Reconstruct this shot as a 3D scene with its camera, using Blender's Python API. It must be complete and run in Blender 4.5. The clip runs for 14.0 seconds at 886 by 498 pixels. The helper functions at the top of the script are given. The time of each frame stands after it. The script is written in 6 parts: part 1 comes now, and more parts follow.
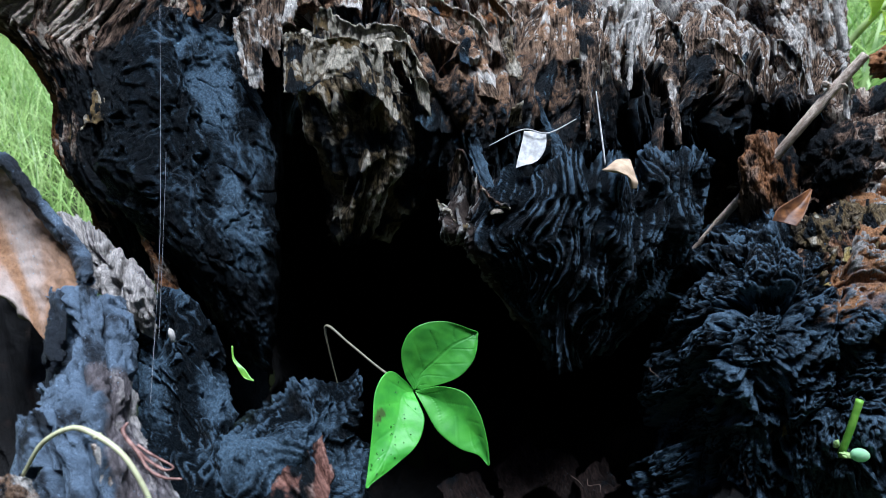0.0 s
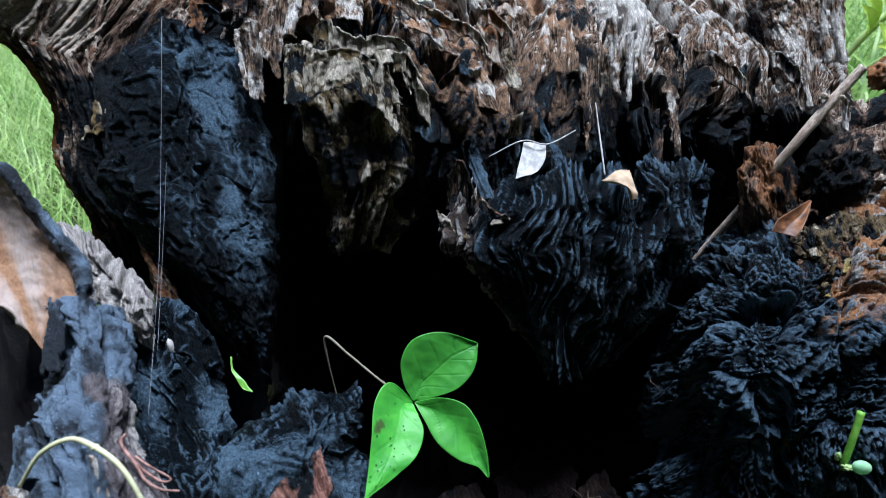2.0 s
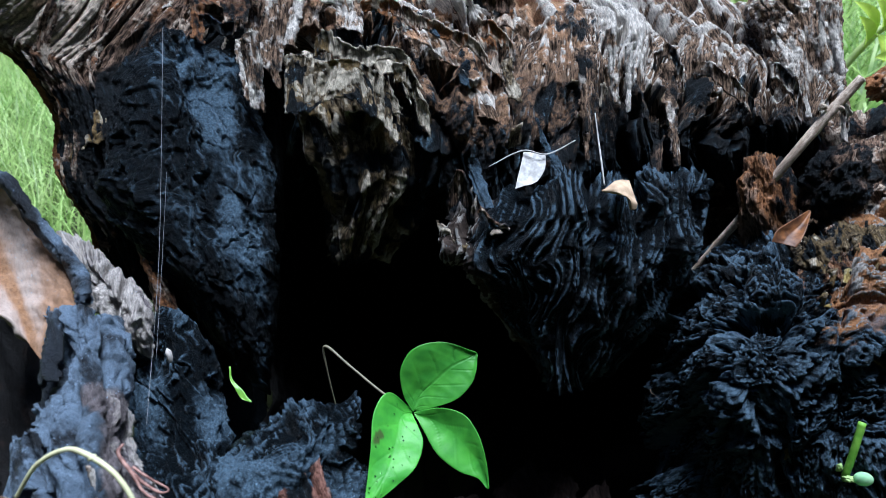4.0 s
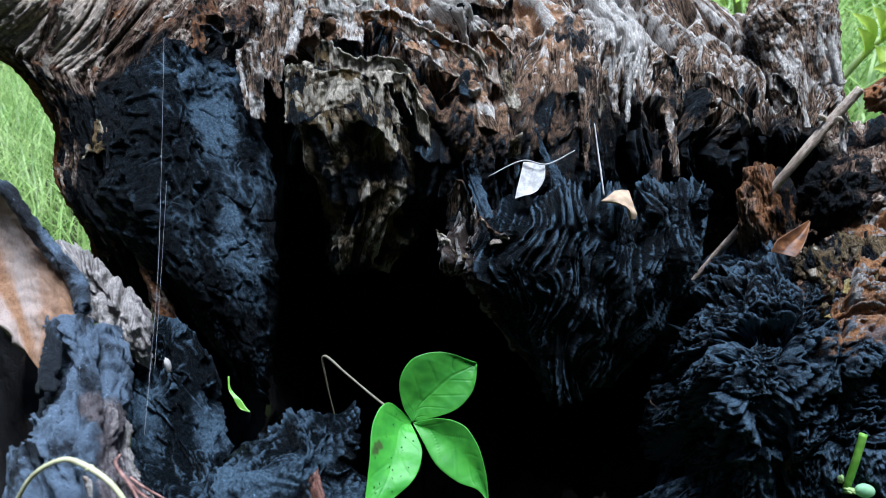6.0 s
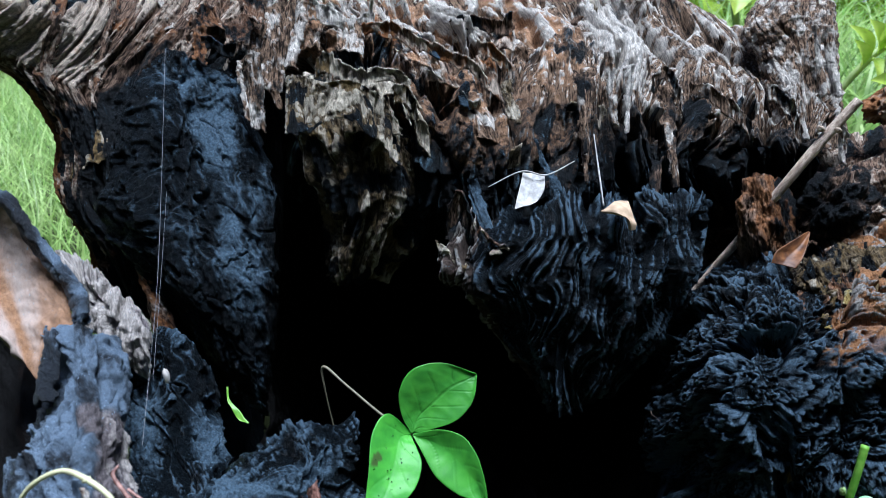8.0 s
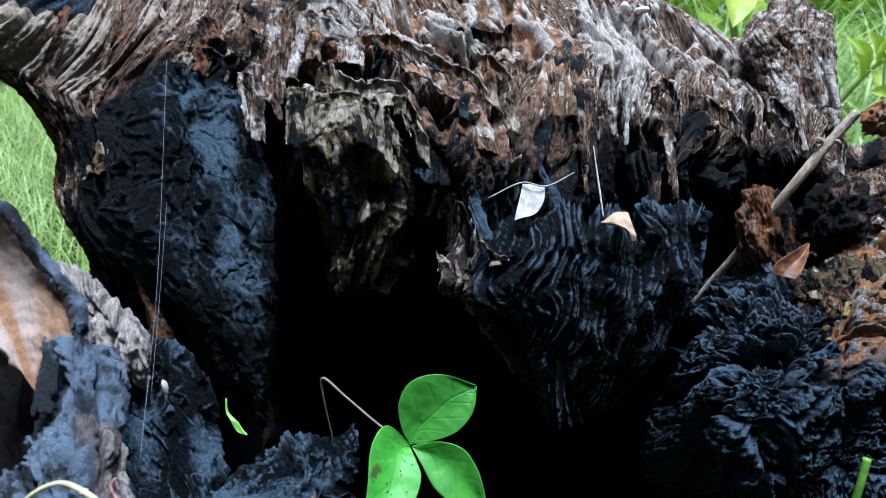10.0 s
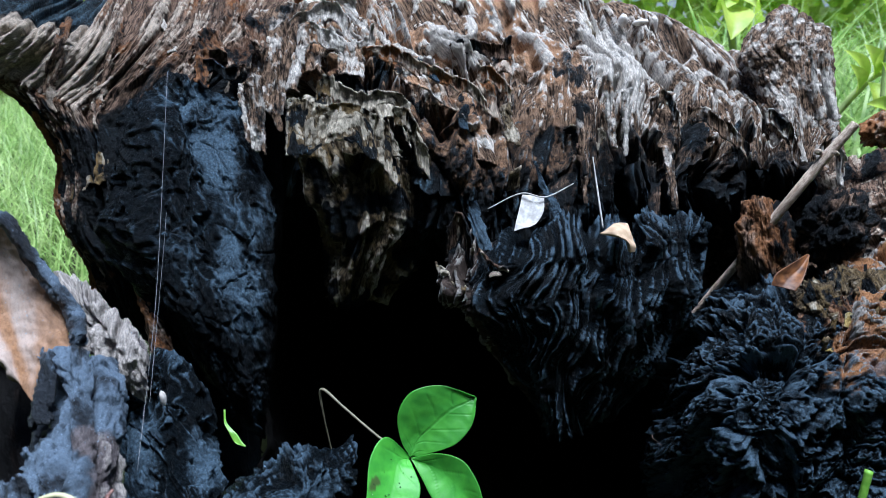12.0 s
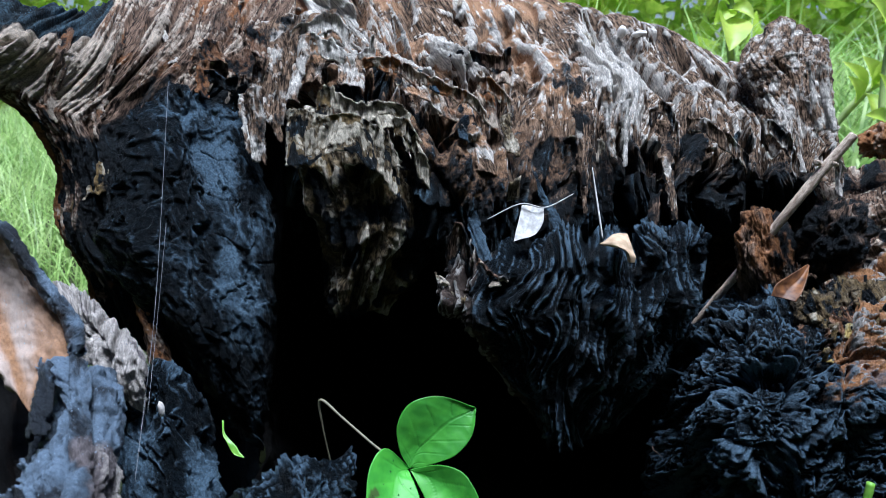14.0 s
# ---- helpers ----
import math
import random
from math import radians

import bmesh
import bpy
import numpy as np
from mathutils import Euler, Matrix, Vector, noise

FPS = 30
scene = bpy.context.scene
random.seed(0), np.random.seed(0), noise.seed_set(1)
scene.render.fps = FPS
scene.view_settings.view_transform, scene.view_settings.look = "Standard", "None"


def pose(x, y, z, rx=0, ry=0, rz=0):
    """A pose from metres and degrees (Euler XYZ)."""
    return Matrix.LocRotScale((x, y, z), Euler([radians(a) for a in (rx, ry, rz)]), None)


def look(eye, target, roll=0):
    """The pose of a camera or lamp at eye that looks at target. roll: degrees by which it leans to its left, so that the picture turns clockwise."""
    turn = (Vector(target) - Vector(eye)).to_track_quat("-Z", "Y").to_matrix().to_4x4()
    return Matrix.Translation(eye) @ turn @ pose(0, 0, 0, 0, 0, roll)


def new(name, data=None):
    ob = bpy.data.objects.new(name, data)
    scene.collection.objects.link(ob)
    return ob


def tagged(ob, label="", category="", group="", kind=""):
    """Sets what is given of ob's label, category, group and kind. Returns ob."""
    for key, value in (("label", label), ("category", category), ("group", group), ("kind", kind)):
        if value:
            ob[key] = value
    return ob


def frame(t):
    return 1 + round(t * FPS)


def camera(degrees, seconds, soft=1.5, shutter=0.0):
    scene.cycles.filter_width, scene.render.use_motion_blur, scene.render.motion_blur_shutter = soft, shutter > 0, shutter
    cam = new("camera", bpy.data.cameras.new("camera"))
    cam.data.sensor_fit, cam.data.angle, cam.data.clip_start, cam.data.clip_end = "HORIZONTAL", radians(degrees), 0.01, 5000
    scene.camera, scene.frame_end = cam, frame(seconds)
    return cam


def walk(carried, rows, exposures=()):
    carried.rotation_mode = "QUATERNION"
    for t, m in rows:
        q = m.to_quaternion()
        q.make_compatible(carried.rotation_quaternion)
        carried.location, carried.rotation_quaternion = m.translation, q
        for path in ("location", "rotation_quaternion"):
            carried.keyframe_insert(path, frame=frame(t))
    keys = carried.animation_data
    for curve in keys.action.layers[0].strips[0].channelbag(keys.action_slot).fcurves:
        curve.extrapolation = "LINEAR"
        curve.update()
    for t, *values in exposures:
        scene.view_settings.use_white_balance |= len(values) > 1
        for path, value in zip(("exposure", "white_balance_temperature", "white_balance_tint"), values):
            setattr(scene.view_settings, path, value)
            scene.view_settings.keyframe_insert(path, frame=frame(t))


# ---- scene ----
# ---- camera: a phone that tilts slowly upwards in one place ----
cam = camera(68.8, 14.0, soft=0.6)
cam.data.dof.use_dof, cam.data.dof.focus_distance, cam.data.dof.aperture_fstop = True, 0.36, 19
EYE, TILT = 0.36, -22.0
TURNS = [
    (0.0, 0.0, 0.0, 0.0), (0.5, 0.244, -0.006, 0.025), (1.0, 0.478, -0.012, 0.045), (1.5, 0.709, -0.02, 0.055), (2.0, 0.942, -0.024, 0.075),
    (2.5, 1.170, -0.03, 0.092), (3.0, 1.382, -0.036, 0.11), (5.5, 2.442, -0.08, 0.235), (6.0, 2.661, -0.09, 0.255), (6.5, 2.884, -0.102, 0.265),
    (7.0, 3.113, -0.109, 0.272), (7.5, 3.348, -0.112, 0.288), (8.0, 3.588, -0.115, 0.302), (10.5, 4.808, -0.144, 0.37), (11.0, 5.046, -0.157, 0.385),
    (11.5, 5.281, -0.166, 0.405), (12.0, 5.515, -0.174, 0.42), (12.5, 5.746, -0.182, 0.432), (13.0, 5.974, -0.19, 0.442), (13.5, 6.202, -0.199, 0.455),
    (14.0, 6.427, -0.208, 0.473),
]
walk(cam, [(t, pose(0, 0, EYE, 90 + TILT) @ pose(0, 0, -0.001 * t / 14, up, yaw, roll)) for t, up, yaw, roll in TURNS], [(0, 0.68, 5450, 13), (14, 0.73, 5450, 13)])

# ---- daylight: a bright overcast sky ----
world = bpy.data.worlds.new("sky")
scene.world = world
world.use_nodes = True
tree = world.node_tree
sky = tree.nodes.new("ShaderNodeTexSky")
sky.sky_type, sky.sun_disc = "NISHITA", False
sky.sun_elevation, sky.sun_rotation = radians(80), radians(145)
tree.links.new(sky.outputs[0], tree.nodes["Background"].inputs[0])
tree.nodes["Background"].inputs[1].default_value = 0.05
sun = new("sun", bpy.data.lights.new("sun", "SUN"))
sun.data.energy, sun.data.angle, sun.data.color = 5.7, radians(28), (0.97, 1.0, 1.0)
sun.matrix_world = look((0.12, -0.04, 1.2), (0, 0, 0))


# ---- noise on arrays ----
TABLE = np.random.RandomState(7).permutation(4096)
GRADS = np.random.RandomState(8).normal(size=(4096, 3))
GRADS /= np.linalg.norm(GRADS, axis=1)[:, None]


def pn(x, y, z):
    """Gradient noise, about -1 to 1."""
    x, y, z = np.broadcast_arrays(x, y, z)
    i, j, k = (np.floor(v).astype(np.int64) for v in (x, y, z))
    fx, fy, fz = x - i, y - j, z - k
    sx, sy, sz = (f * f * f * (f * (f * 6 - 15) + 10) for f in (fx, fy, fz))
    out = 0
    for a in (0, 1):
        wa = sx if a else 1 - sx
        ha = TABLE[(i + a) & 4095]
        for b in (0, 1):
            wb = sy if b else 1 - sy
            hb = TABLE[(ha + j + b) & 4095]
            for c in (0, 1):
                wc = sz if c else 1 - sz
                g = GRADS[TABLE[(hb + k + c) & 4095]]
                out = out + wa * wb * wc * (g[..., 0] * (fx - a) + g[..., 1] * (fy - b) + g[..., 2] * (fz - c))
    return out * 1.6


def fbm(x, y, z, octaves=4, gain=0.5):
    total, amp = 0, 1.0
    for o in range(octaves):
        total = total + amp * pn(x * 2 ** o + 17 * o, y * 2 ** o + 5 * o, z * 2 ** o + 3 * o)
        amp *= gain
    return total


def ridged(x, y, z, octaves=3, gain=0.5):
    """Sharp crests, 0 to 1."""
    total, amp, norm = 0, 1.0, 0
    for o in range(octaves):
        total = total + amp * (1 - np.abs(pn(x * 2 ** o + 11 * o, y * 2 ** o + 7 * o, z + 13 * o)))
        norm += amp
        amp *= gain
    return np.clip((total / norm - 0.35) / 0.65, 0, 1)


def step(lo, hi, v):
    t = np.clip((v - lo) / (hi - lo), 0, 1)
    return t * t * (3 - 2 * t)


# ---- reliefs of weathered wood: a runs across the fibres, b along them, in cm; heights in cm ----
def grit(p, seed, scale=1.6):
    return fbm(p[..., 0] * scale, p[..., 1] * scale, p[..., 2] * scale + seed, 4, 0.5)


def runnels(seed, deep=0.8, across=0.6, along=0.07, crumb=0.06):
    """Rounded furrows that follow the fibres, with thin sharp crests."""
    def relief(a, b, u, v, p):
        w = a + 1.1 * fbm(a * 0.22, b * 0.18, seed, 3) + 0.12 * pn(a * 0.9, b * 0.8, seed + 3)
        r = ridged(w * across, b * along, seed, 1) ** 1.3
        second = ridged(w * across * 2.3, b * along * 2.2, seed + 9, 1) ** 1.5
        fine = pn(w * across * 9, b * along * 7, seed + 2)
        big = fbm(a * 0.2, b * 0.2, seed + 30, 2)
        return deep * (r - 0.5 + 0.35 * second * (0.3 + r) + 0.45 * big) + 0.03 * fine + crumb * grit(p, seed)
    return relief


def furrows(seed, deep=0.9, across=0.42, aspect=0.14, pits=0.6, skew=0.0, wander=1.6, fine=1.0, gritty=0.1):
    """Deep furrows between thin crests, within them smaller ones, with rotted holes."""
    def relief(a, b, u, v, p):
        w = a + skew * b + wander * fbm(a * 0.15, b * 0.13, seed, 2) + 0.45 * fbm(a * 0.5, b * 0.33, seed + 5, 3, 0.55)
        f, g = across, across * aspect
        r1 = ridged(w * f, b * g, seed, 1) ** 1.6
        r2 = ridged(w * f * 2.4 + 3, b * g * 2.6, seed + 1, 1) ** 1.6
        r3 = ridged(w * f * 5.5 + 7, b * g * 7, seed + 2, 1) ** 1.4
        r4 = ridged(w * f * 13, b * g * 18, seed + 3, 2)
        hole = step(0.22, 0.6, fbm(w * 0.45, b * 0.24, seed + 12, 3))
        big = fbm(a * 0.2, b * 0.12, seed + 30, 2)
        h = 0.6 * r1 + 0.36 * r2 * (0.35 + r1) + 0.26 * r3 * (0.3 + r2) * fine + 0.11 * r4 * fine + 0.5 * big - 0.5 - pits * hole
        return deep * h + gritty * fbm(p[..., 0] * 3.4, p[..., 1] * 3.4, p[..., 2] * 3.4 + seed, 4, 0.68)
    return relief


def weathered(seed, deep=1.0, across=0.5, aspect=0.1, lips=0.5, pits=0.6, fine=1.0, wander=0.8, gritty=0.04, gap=2.6):
    """Flowing grain: rounded bodies between deep narrow clefts, ragged lips across them, and fine fibres."""
    def relief(a, b, u, v, p):
        w = a + wander * fbm(a * 0.16, b * 0.1, seed, 2) + 0.22 * fbm(a * 0.55, b * 0.3, seed + 5, 3)
        f, g = across, across * aspect
        n1, n2 = pn(w * f, b * g, seed), pn(w * f * 2.3 + 9, b * g * 2.4, seed + 1)
        n3 = pn(w * f * 5.2 + 4, b * g * 5, seed + 2)
        body = 0.75 * np.abs(n1) ** 0.7 - 0.55 * np.exp(-(n1 / 0.1) ** 2) + 0.36 * np.abs(n2) ** 0.8 - 0.2 * np.exp(-(n2 / 0.14) ** 2) + 0.13 * fine * np.abs(n3)
        body = body + 0.05 * fine * pn(w * f * 13, b * g * 9, seed + 3) + 0.11 * fine * (ridged(w * 3.4, b * 0.16, seed + 44, 2, 0.6) - 0.5)
        way = b / gap + 1.1 * pn(w * 0.2, b * 0.12, seed + 20) + 0.35 * pn(w * 0.8, b * 0.3, seed + 21) + 0.16 * pn(w * 2.2, b * 0.9, seed + 23) + 0.06 * pn(w * 6, b * 2.5, seed + 24)
        saw = way - np.floor(way)
        lip = saw ** 1.6 * (1 - step(0.93, 1.0, saw)) * step(-0.15, 0.35, fbm(a * 0.3, b * 0.22, seed + 22, 3))
        hole = step(0.2, 0.42, fbm(w * 0.5, b * 0.14, seed + 12, 3))
        return deep * (body - 0.35 + lips * lip + 0.45 * fbm(a * 0.17, b * 0.12, seed + 30, 2) - pits * hole) + gritty * (fbm(p[..., 0] * 3.0, p[..., 1] * 3.0, p[..., 2] * 3.0 + seed, 3, 0.6) + 2.0 * (ridged(w * 1.4, b * 0.42, seed + 41, 4, 0.62) - 0.55))
    return relief


def coals(seed, deep=0.9, size=3.0, across=0.5, skew=0.6, fine=1.0, gritty=0.1, pits=0.35):
    """Charcoal swollen into rounded masses, wrinkled in fine uneven folds round each."""
    def relief(a, b, u, v, p):
        wa, wb = a + 0.9 * fbm(a * 0.3, b * 0.3, seed, 3), b + 0.9 * fbm(a * 0.3, b * 0.3, seed + 3, 3)
        f1, f2, r1, r2, ox, oy = cells(wa / size, wb / size / 1.2, seed)
        dome = np.sqrt(np.clip(1 - (f1 / 0.9) ** 2, 0, 1)) * (0.4 + r1)
        w = 0.45 * size * f1 + 0.8 * (skew * a + b) + 0.8 * fbm(a * 0.5, b * 0.5, seed + 9, 4, 0.55)
        x = a - skew * b
        fold = 0.42 * ridged(w * across * 1.5, x * 0.22, seed + 1, 1) ** 1.5 + 0.36 * ridged(w * across * 3.4, x * 0.4, seed + 2, 1) ** 1.5 + 0.14 * fine * ridged(w * across * 8, x * 1.0, seed + 4, 1)
        hole = step(0.25, 0.55, fbm(wa * 0.55, wb * 0.55, seed + 12, 3))
        return deep * (1.6 * dome + 0.75 * fold - 1.15 - pits * hole) + gritty * (fbm(p[..., 0] * 3.4, p[..., 1] * 3.4, p[..., 2] * 3.4 + seed, 4, 0.65) + 2.0 * (ridged(w * 1.3, x * 0.9, seed + 41, 3, 0.6) - 0.55))
    return relief


def cells(x, y, seed):
    """Jittered cells: the distances to the nearest two centres, two random numbers of the nearest, and the way from it."""
    i, j = np.floor(x).astype(np.int64), np.floor(y).astype(np.int64)
    f1, f2 = np.full(x.shape, 9.0), np.full(x.shape, 9.0)
    r1, r2, ox, oy = (np.zeros(x.shape) for _ in range(4))
    for di in (-1, 0, 1):
        for dj in (-1, 0, 1):
            h = TABLE[(TABLE[(i + di + int(seed * 31)) & 4095] + j + dj) & 4095]
            k = TABLE[h]
            dx, dy = x - (i + di + 0.1 + 0.8 * h / 4096), y - (j + dj + 0.1 + 0.8 * k / 4096)
            d = np.hypot(dx, dy)
            near = d < f1
            f2 = np.where(near, f1, np.minimum(f2, d))
            f1 = np.where(near, d, f1)
            r1, r2 = np.where(near, (h * 7 % 4096) / 4096, r1), np.where(near, (k * 5 % 4096) / 4096, r2)
            ox, oy = np.where(near, dx, ox), np.where(near, dy, oy)
    return f1, f2, r1, r2, ox, oy


def blend(first, second, lo, hi):
    def relief(a, b, u, v, p):
        k = step(lo, hi, u + 0.06 * fbm(a * 0.3, b * 0.3, 77.0, 2))
        worn = 0.3 + 0.7 * step(0.14, 0.34, v)
        return (first(a, b, u, v, p) * (1 - k) + second(a, b, u, v, p) * k) * worn
    return relief


def cracked(seed, deep=0.25, wide=1.5, long=3.6, crumb=0.04, gap=0.05, second=0.45, scales=0.55):
    """Charred wood: long blocks of uneven height and tilt, parted by thin cracks."""
    def relief(a, b, u, v, p):
        wa = a + 0.35 * fbm(a * 0.5, b * 0.4, seed, 3) + 0.05 * fbm(a * 3, b * 3, seed, 2)
        wb = b + 0.5 * fbm(a * 0.4, b * 0.4, seed + 4, 3)
        f1, f2, r1, r2, ox, oy = cells(wa / wide, wb / long, seed)
        g1, g2, q1, q2, px, py = cells(wa / wide * 2.2, wb / long * 2.6, seed + 2)
        crack = np.exp(-((f2 - f1) / gap) ** 2) + second * np.exp(-((g2 - g1) / gap / 1.4) ** 2) * step(0.4, 0.6, q2)
        scale = step(0.45, 0.55, 0.5 + 0.7 * fbm(a * 0.45, b * 0.35, seed + 7, 4, 0.6))
        blocks = ((r1 - 0.5) + 0.9 * ox * (r2 - 0.5)) * (1 - 0.85 * np.exp(-((f2 - f1) / 0.12) ** 2)) + 0.25 * (q1 - 0.5)
        return deep * (1.1 * blocks - 0.7 * crack + scales * scale + 0.5 * fbm(a * 0.2, b * 0.2, seed, 2)) + 0.02 * pn(a * 7, b * 1.2, seed) + crumb * (fbm(p[..., 0] * 4, p[..., 1] * 4, p[..., 2] * 4 + seed, 3, 0.7) + 2.5 * (ridged(wa * 1.2, wb * 0.8, seed + 41, 4, 0.65) - 0.55))
    return relief


def plated(seed, deep=0.9, rise=0.22, size=0.4, crumb=0.05, gap=0.03):
    """Charcoal broken into thin stepped plates with crisp edges and a few open cracks."""
    def relief(a, b, u, v, p):
        wa, wb = a + 0.5 * fbm(a * 0.6, b * 0.6, seed, 3), b + 0.5 * fbm(a * 0.6, b * 0.6, seed + 4, 3)
        way = deep * (fbm(wa * size, wb * size * 0.7, seed + 1, 3, 0.5) + 0.5 * (wa * 0.25 - np.floor(wa * 0.25))) / rise
        k = np.floor(way)
        f1, f2, r1, r2, ox, oy = cells(wa / 1.7, wb / 2.3, seed)
        crack = np.exp(-((f2 - f1) / gap) ** 2) * step(0.3, 0.5, r1)
        return rise * (k + step(0.82, 1.0, way - k)) - 0.25 * crack + 0.3 * (r1 - 0.5) * ox + crumb * (fbm(p[..., 0] * 4, p[..., 1] * 4, p[..., 2] * 4 + seed, 3, 0.7) + 1.5 * (ridged(wa * 2.2, wb * 1.2, seed + 41, 3, 0.65) - 0.55))
    return relief


def drapes(seed, deep=0.8, across=0.33, along=0.03, crumb=0.035, skew=0.0, ribs=1.0):
    """Charcoal in rounded hanging folds, each ribbed with fine wavy lines along the grain."""
    def relief(a, b, u, v, p):
        w = a + skew * b + 1.3 * fbm(a * 0.2, b * 0.14, seed, 2) + 0.24 * fbm(a * 0.8, b * 0.25, seed + 5, 3)
        fold = 1 - ridged(w * across, b * along, seed, 1) ** 1.5
        rib = ridged(w * across * 6, b * along * 3.5, seed + 1, 1) ** 1.6
        line = ridged(w * across * 13, b * along * 8, seed + 2, 1) ** 1.5 * (0.4 + rib)
        worn = step(0.1, 0.5, fbm(a * 0.6, b * 0.5, seed + 8, 3))
        some = 0.45 + 0.75 * step(-0.25, 0.4, fbm(a * 0.35, b * 0.2, seed + 15, 2))
        return deep * (1.1 * fold + some * ribs * (0.24 * rib + 0.17 * line) - 0.45 - 0.12 * worn) + 0.07 * (ridged(w * 4.2, b * 0.12, seed + 46, 2, 0.6) - 0.5) + crumb * (fbm(p[..., 0] * 3.2, p[..., 1] * 3.2, p[..., 2] * 3.2 + seed, 4, 0.62) + 2.5 * (ridged(w * 1.8, b * 0.5, seed + 41, 3, 0.6) - 0.55))
    return relief


def scale_edge(v):
    """Where the dark scales on the charred plate end, across the plate, by height."""
    return np.interp(v, [0, 0.06, 0.2, 0.34, 0.42, 0.5, 0.6, 0.73, 0.9, 1], [0.45, 0.45, 0.37, 0.54, 0.56, 0.5, 0.62, 0.69, 0.74, 0.74])


def plate_relief(a, b, u, v, p):
    far = u - scale_edge(v) + 0.05 * fbm(a * 0.8, b * 0.8, 4.0, 4, 0.6)
    scale = 1 - step(-0.012, 0.012, far)
    inner = step(0.25, 0.32, 0.4 + 0.5 * fbm(a * 0.35, b * 0.3, 9.0, 4, 0.55))
    streak = ridged((a - 0.5 * b) * 1.6, (b + 0.5 * a) * 0.35, 5.0, 2)
    return plated(3.0, 0.5, 0.16, 0.28, 0.05, 0.02)(a, b, u, v, p) + 0.2 * scale + 0.16 * scale * inner + 0.1 * scale * streak


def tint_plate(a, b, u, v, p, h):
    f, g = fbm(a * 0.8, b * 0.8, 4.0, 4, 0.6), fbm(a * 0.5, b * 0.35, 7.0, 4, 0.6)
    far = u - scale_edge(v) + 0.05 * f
    # blue-grey patches paint the sheen of the plate's open face, besides its ash
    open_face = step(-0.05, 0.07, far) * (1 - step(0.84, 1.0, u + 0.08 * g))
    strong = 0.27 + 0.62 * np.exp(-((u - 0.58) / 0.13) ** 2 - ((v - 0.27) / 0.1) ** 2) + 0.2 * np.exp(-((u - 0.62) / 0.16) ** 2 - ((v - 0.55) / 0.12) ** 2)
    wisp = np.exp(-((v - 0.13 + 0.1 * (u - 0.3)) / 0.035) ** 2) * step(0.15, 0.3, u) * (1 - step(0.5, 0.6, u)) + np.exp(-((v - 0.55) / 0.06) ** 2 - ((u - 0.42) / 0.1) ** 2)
    return {"char_shade": 1.0 + 0 * a, "dust_sheen": np.clip(open_face * (strong + 0.55 * g) + 0.5 * wisp * (0.7 + f) + 0.5 * step(0.5, 0.95, ridged((a - 0.5 * b) * 1.6, (b + 0.5 * a) * 0.35, 5.0, 2)) * step(0.12, 0.3, u) * (1 - step(0.55, 0.75, v)) * np.clip(0.45 + g, 0, 1), 0, 0.95)}


def slab_relief(a, b, u, v, p):
    """Flat charred blocks, split lengthwise by two deep cracks and stepped across."""
    h = plated(8.0, 0.55, 0.2, 0.35, 0.05)(a, b, u, v, p)
    for at, seed, deep in ((0.25, 2.0, 1.1), (0.47, 6.0, 0.35), (0.72, 9.0, 0.4), (0.1, 4.0, 0.4)):
        far = u - at - 0.05 * fbm(b * 0.5, 0 * b, seed, 3) - 0.08 * (v - 0.5)
        h = h - deep * np.exp(-(far / 0.026) ** 2) + 0.18 * step(0.0, 0.012, far) * (1 - step(0.1, 0.2, far))
    return h


def plain(seed, deep=0.1):
    def relief(a, b, u, v, p):
        return deep * fbm(p[..., 0] * 0.9, p[..., 1] * 0.9, p[..., 2] * 0.9 + seed, 5, 0.55)
    return relief


# ---- materials ----
def wire(mat):
    mat.use_nodes = True
    nt = mat.node_tree
    return nt, nt.nodes["Principled BSDF"]


def mix(nt, fac, c1, c2):
    n = nt.nodes.new("ShaderNodeMix")
    n.data_type = "RGBA"
    for sock, val in ((n.inputs[0], fac), (n.inputs[6], c1), (n.inputs[7], c2)):
        if isinstance(val, bpy.types.NodeSocket):
            nt.links.new(val, sock)
        else:
            sock.default_value = val if isinstance(val, float) else (*val, 1)
    return n.outputs[2]


def calc(nt, op, a, b=0.0, c=0.0):
    n = nt.nodes.new("ShaderNodeMath")
    n.operation = op
    for sock, val in zip(n.inputs, (a, b, c)):
        if isinstance(val, bpy.types.NodeSocket):
            nt.links.new(val, sock)
        else:
            sock.default_value = val
    return n.outputs[0]


def ramp(nt, fac, lo, hi):
    n = nt.nodes.new("ShaderNodeMapRange")
    n.interpolation_type = "SMOOTHSTEP"
    nt.links.new(fac, n.inputs[0])
    n.inputs[1].default_value, n.inputs[2].default_value = lo, hi
    return n.outputs[0]


def noise_tex(nt, coords, scale, detail=5.0, rough=0.6, stretch=(1, 1, 1)):
    m = nt.nodes.new("ShaderNodeMapping")
    m.inputs["Scale"].default_value = stretch
    nt.links.new(coords, m.inputs[0])
    n = nt.nodes.new("ShaderNodeTexNoise")
    n.inputs["Scale"].default_value, n.inputs["Detail"].default_value, n.inputs["Roughness"].default_value = scale, detail, rough
    nt.links.new(m.outputs[0], n.inputs["Vector"])
    return n.outputs[0]


def bump(nt, bsdf, height, strength, distance):
    n = nt.nodes.new("ShaderNodeBump")
    n.inputs["Strength"].default_value, n.inputs["Distance"].default_value = strength, distance
    nt.links.new(height, n.inputs["Height"])
    nt.links.new(n.outputs[0], bsdf.inputs["Normal"])


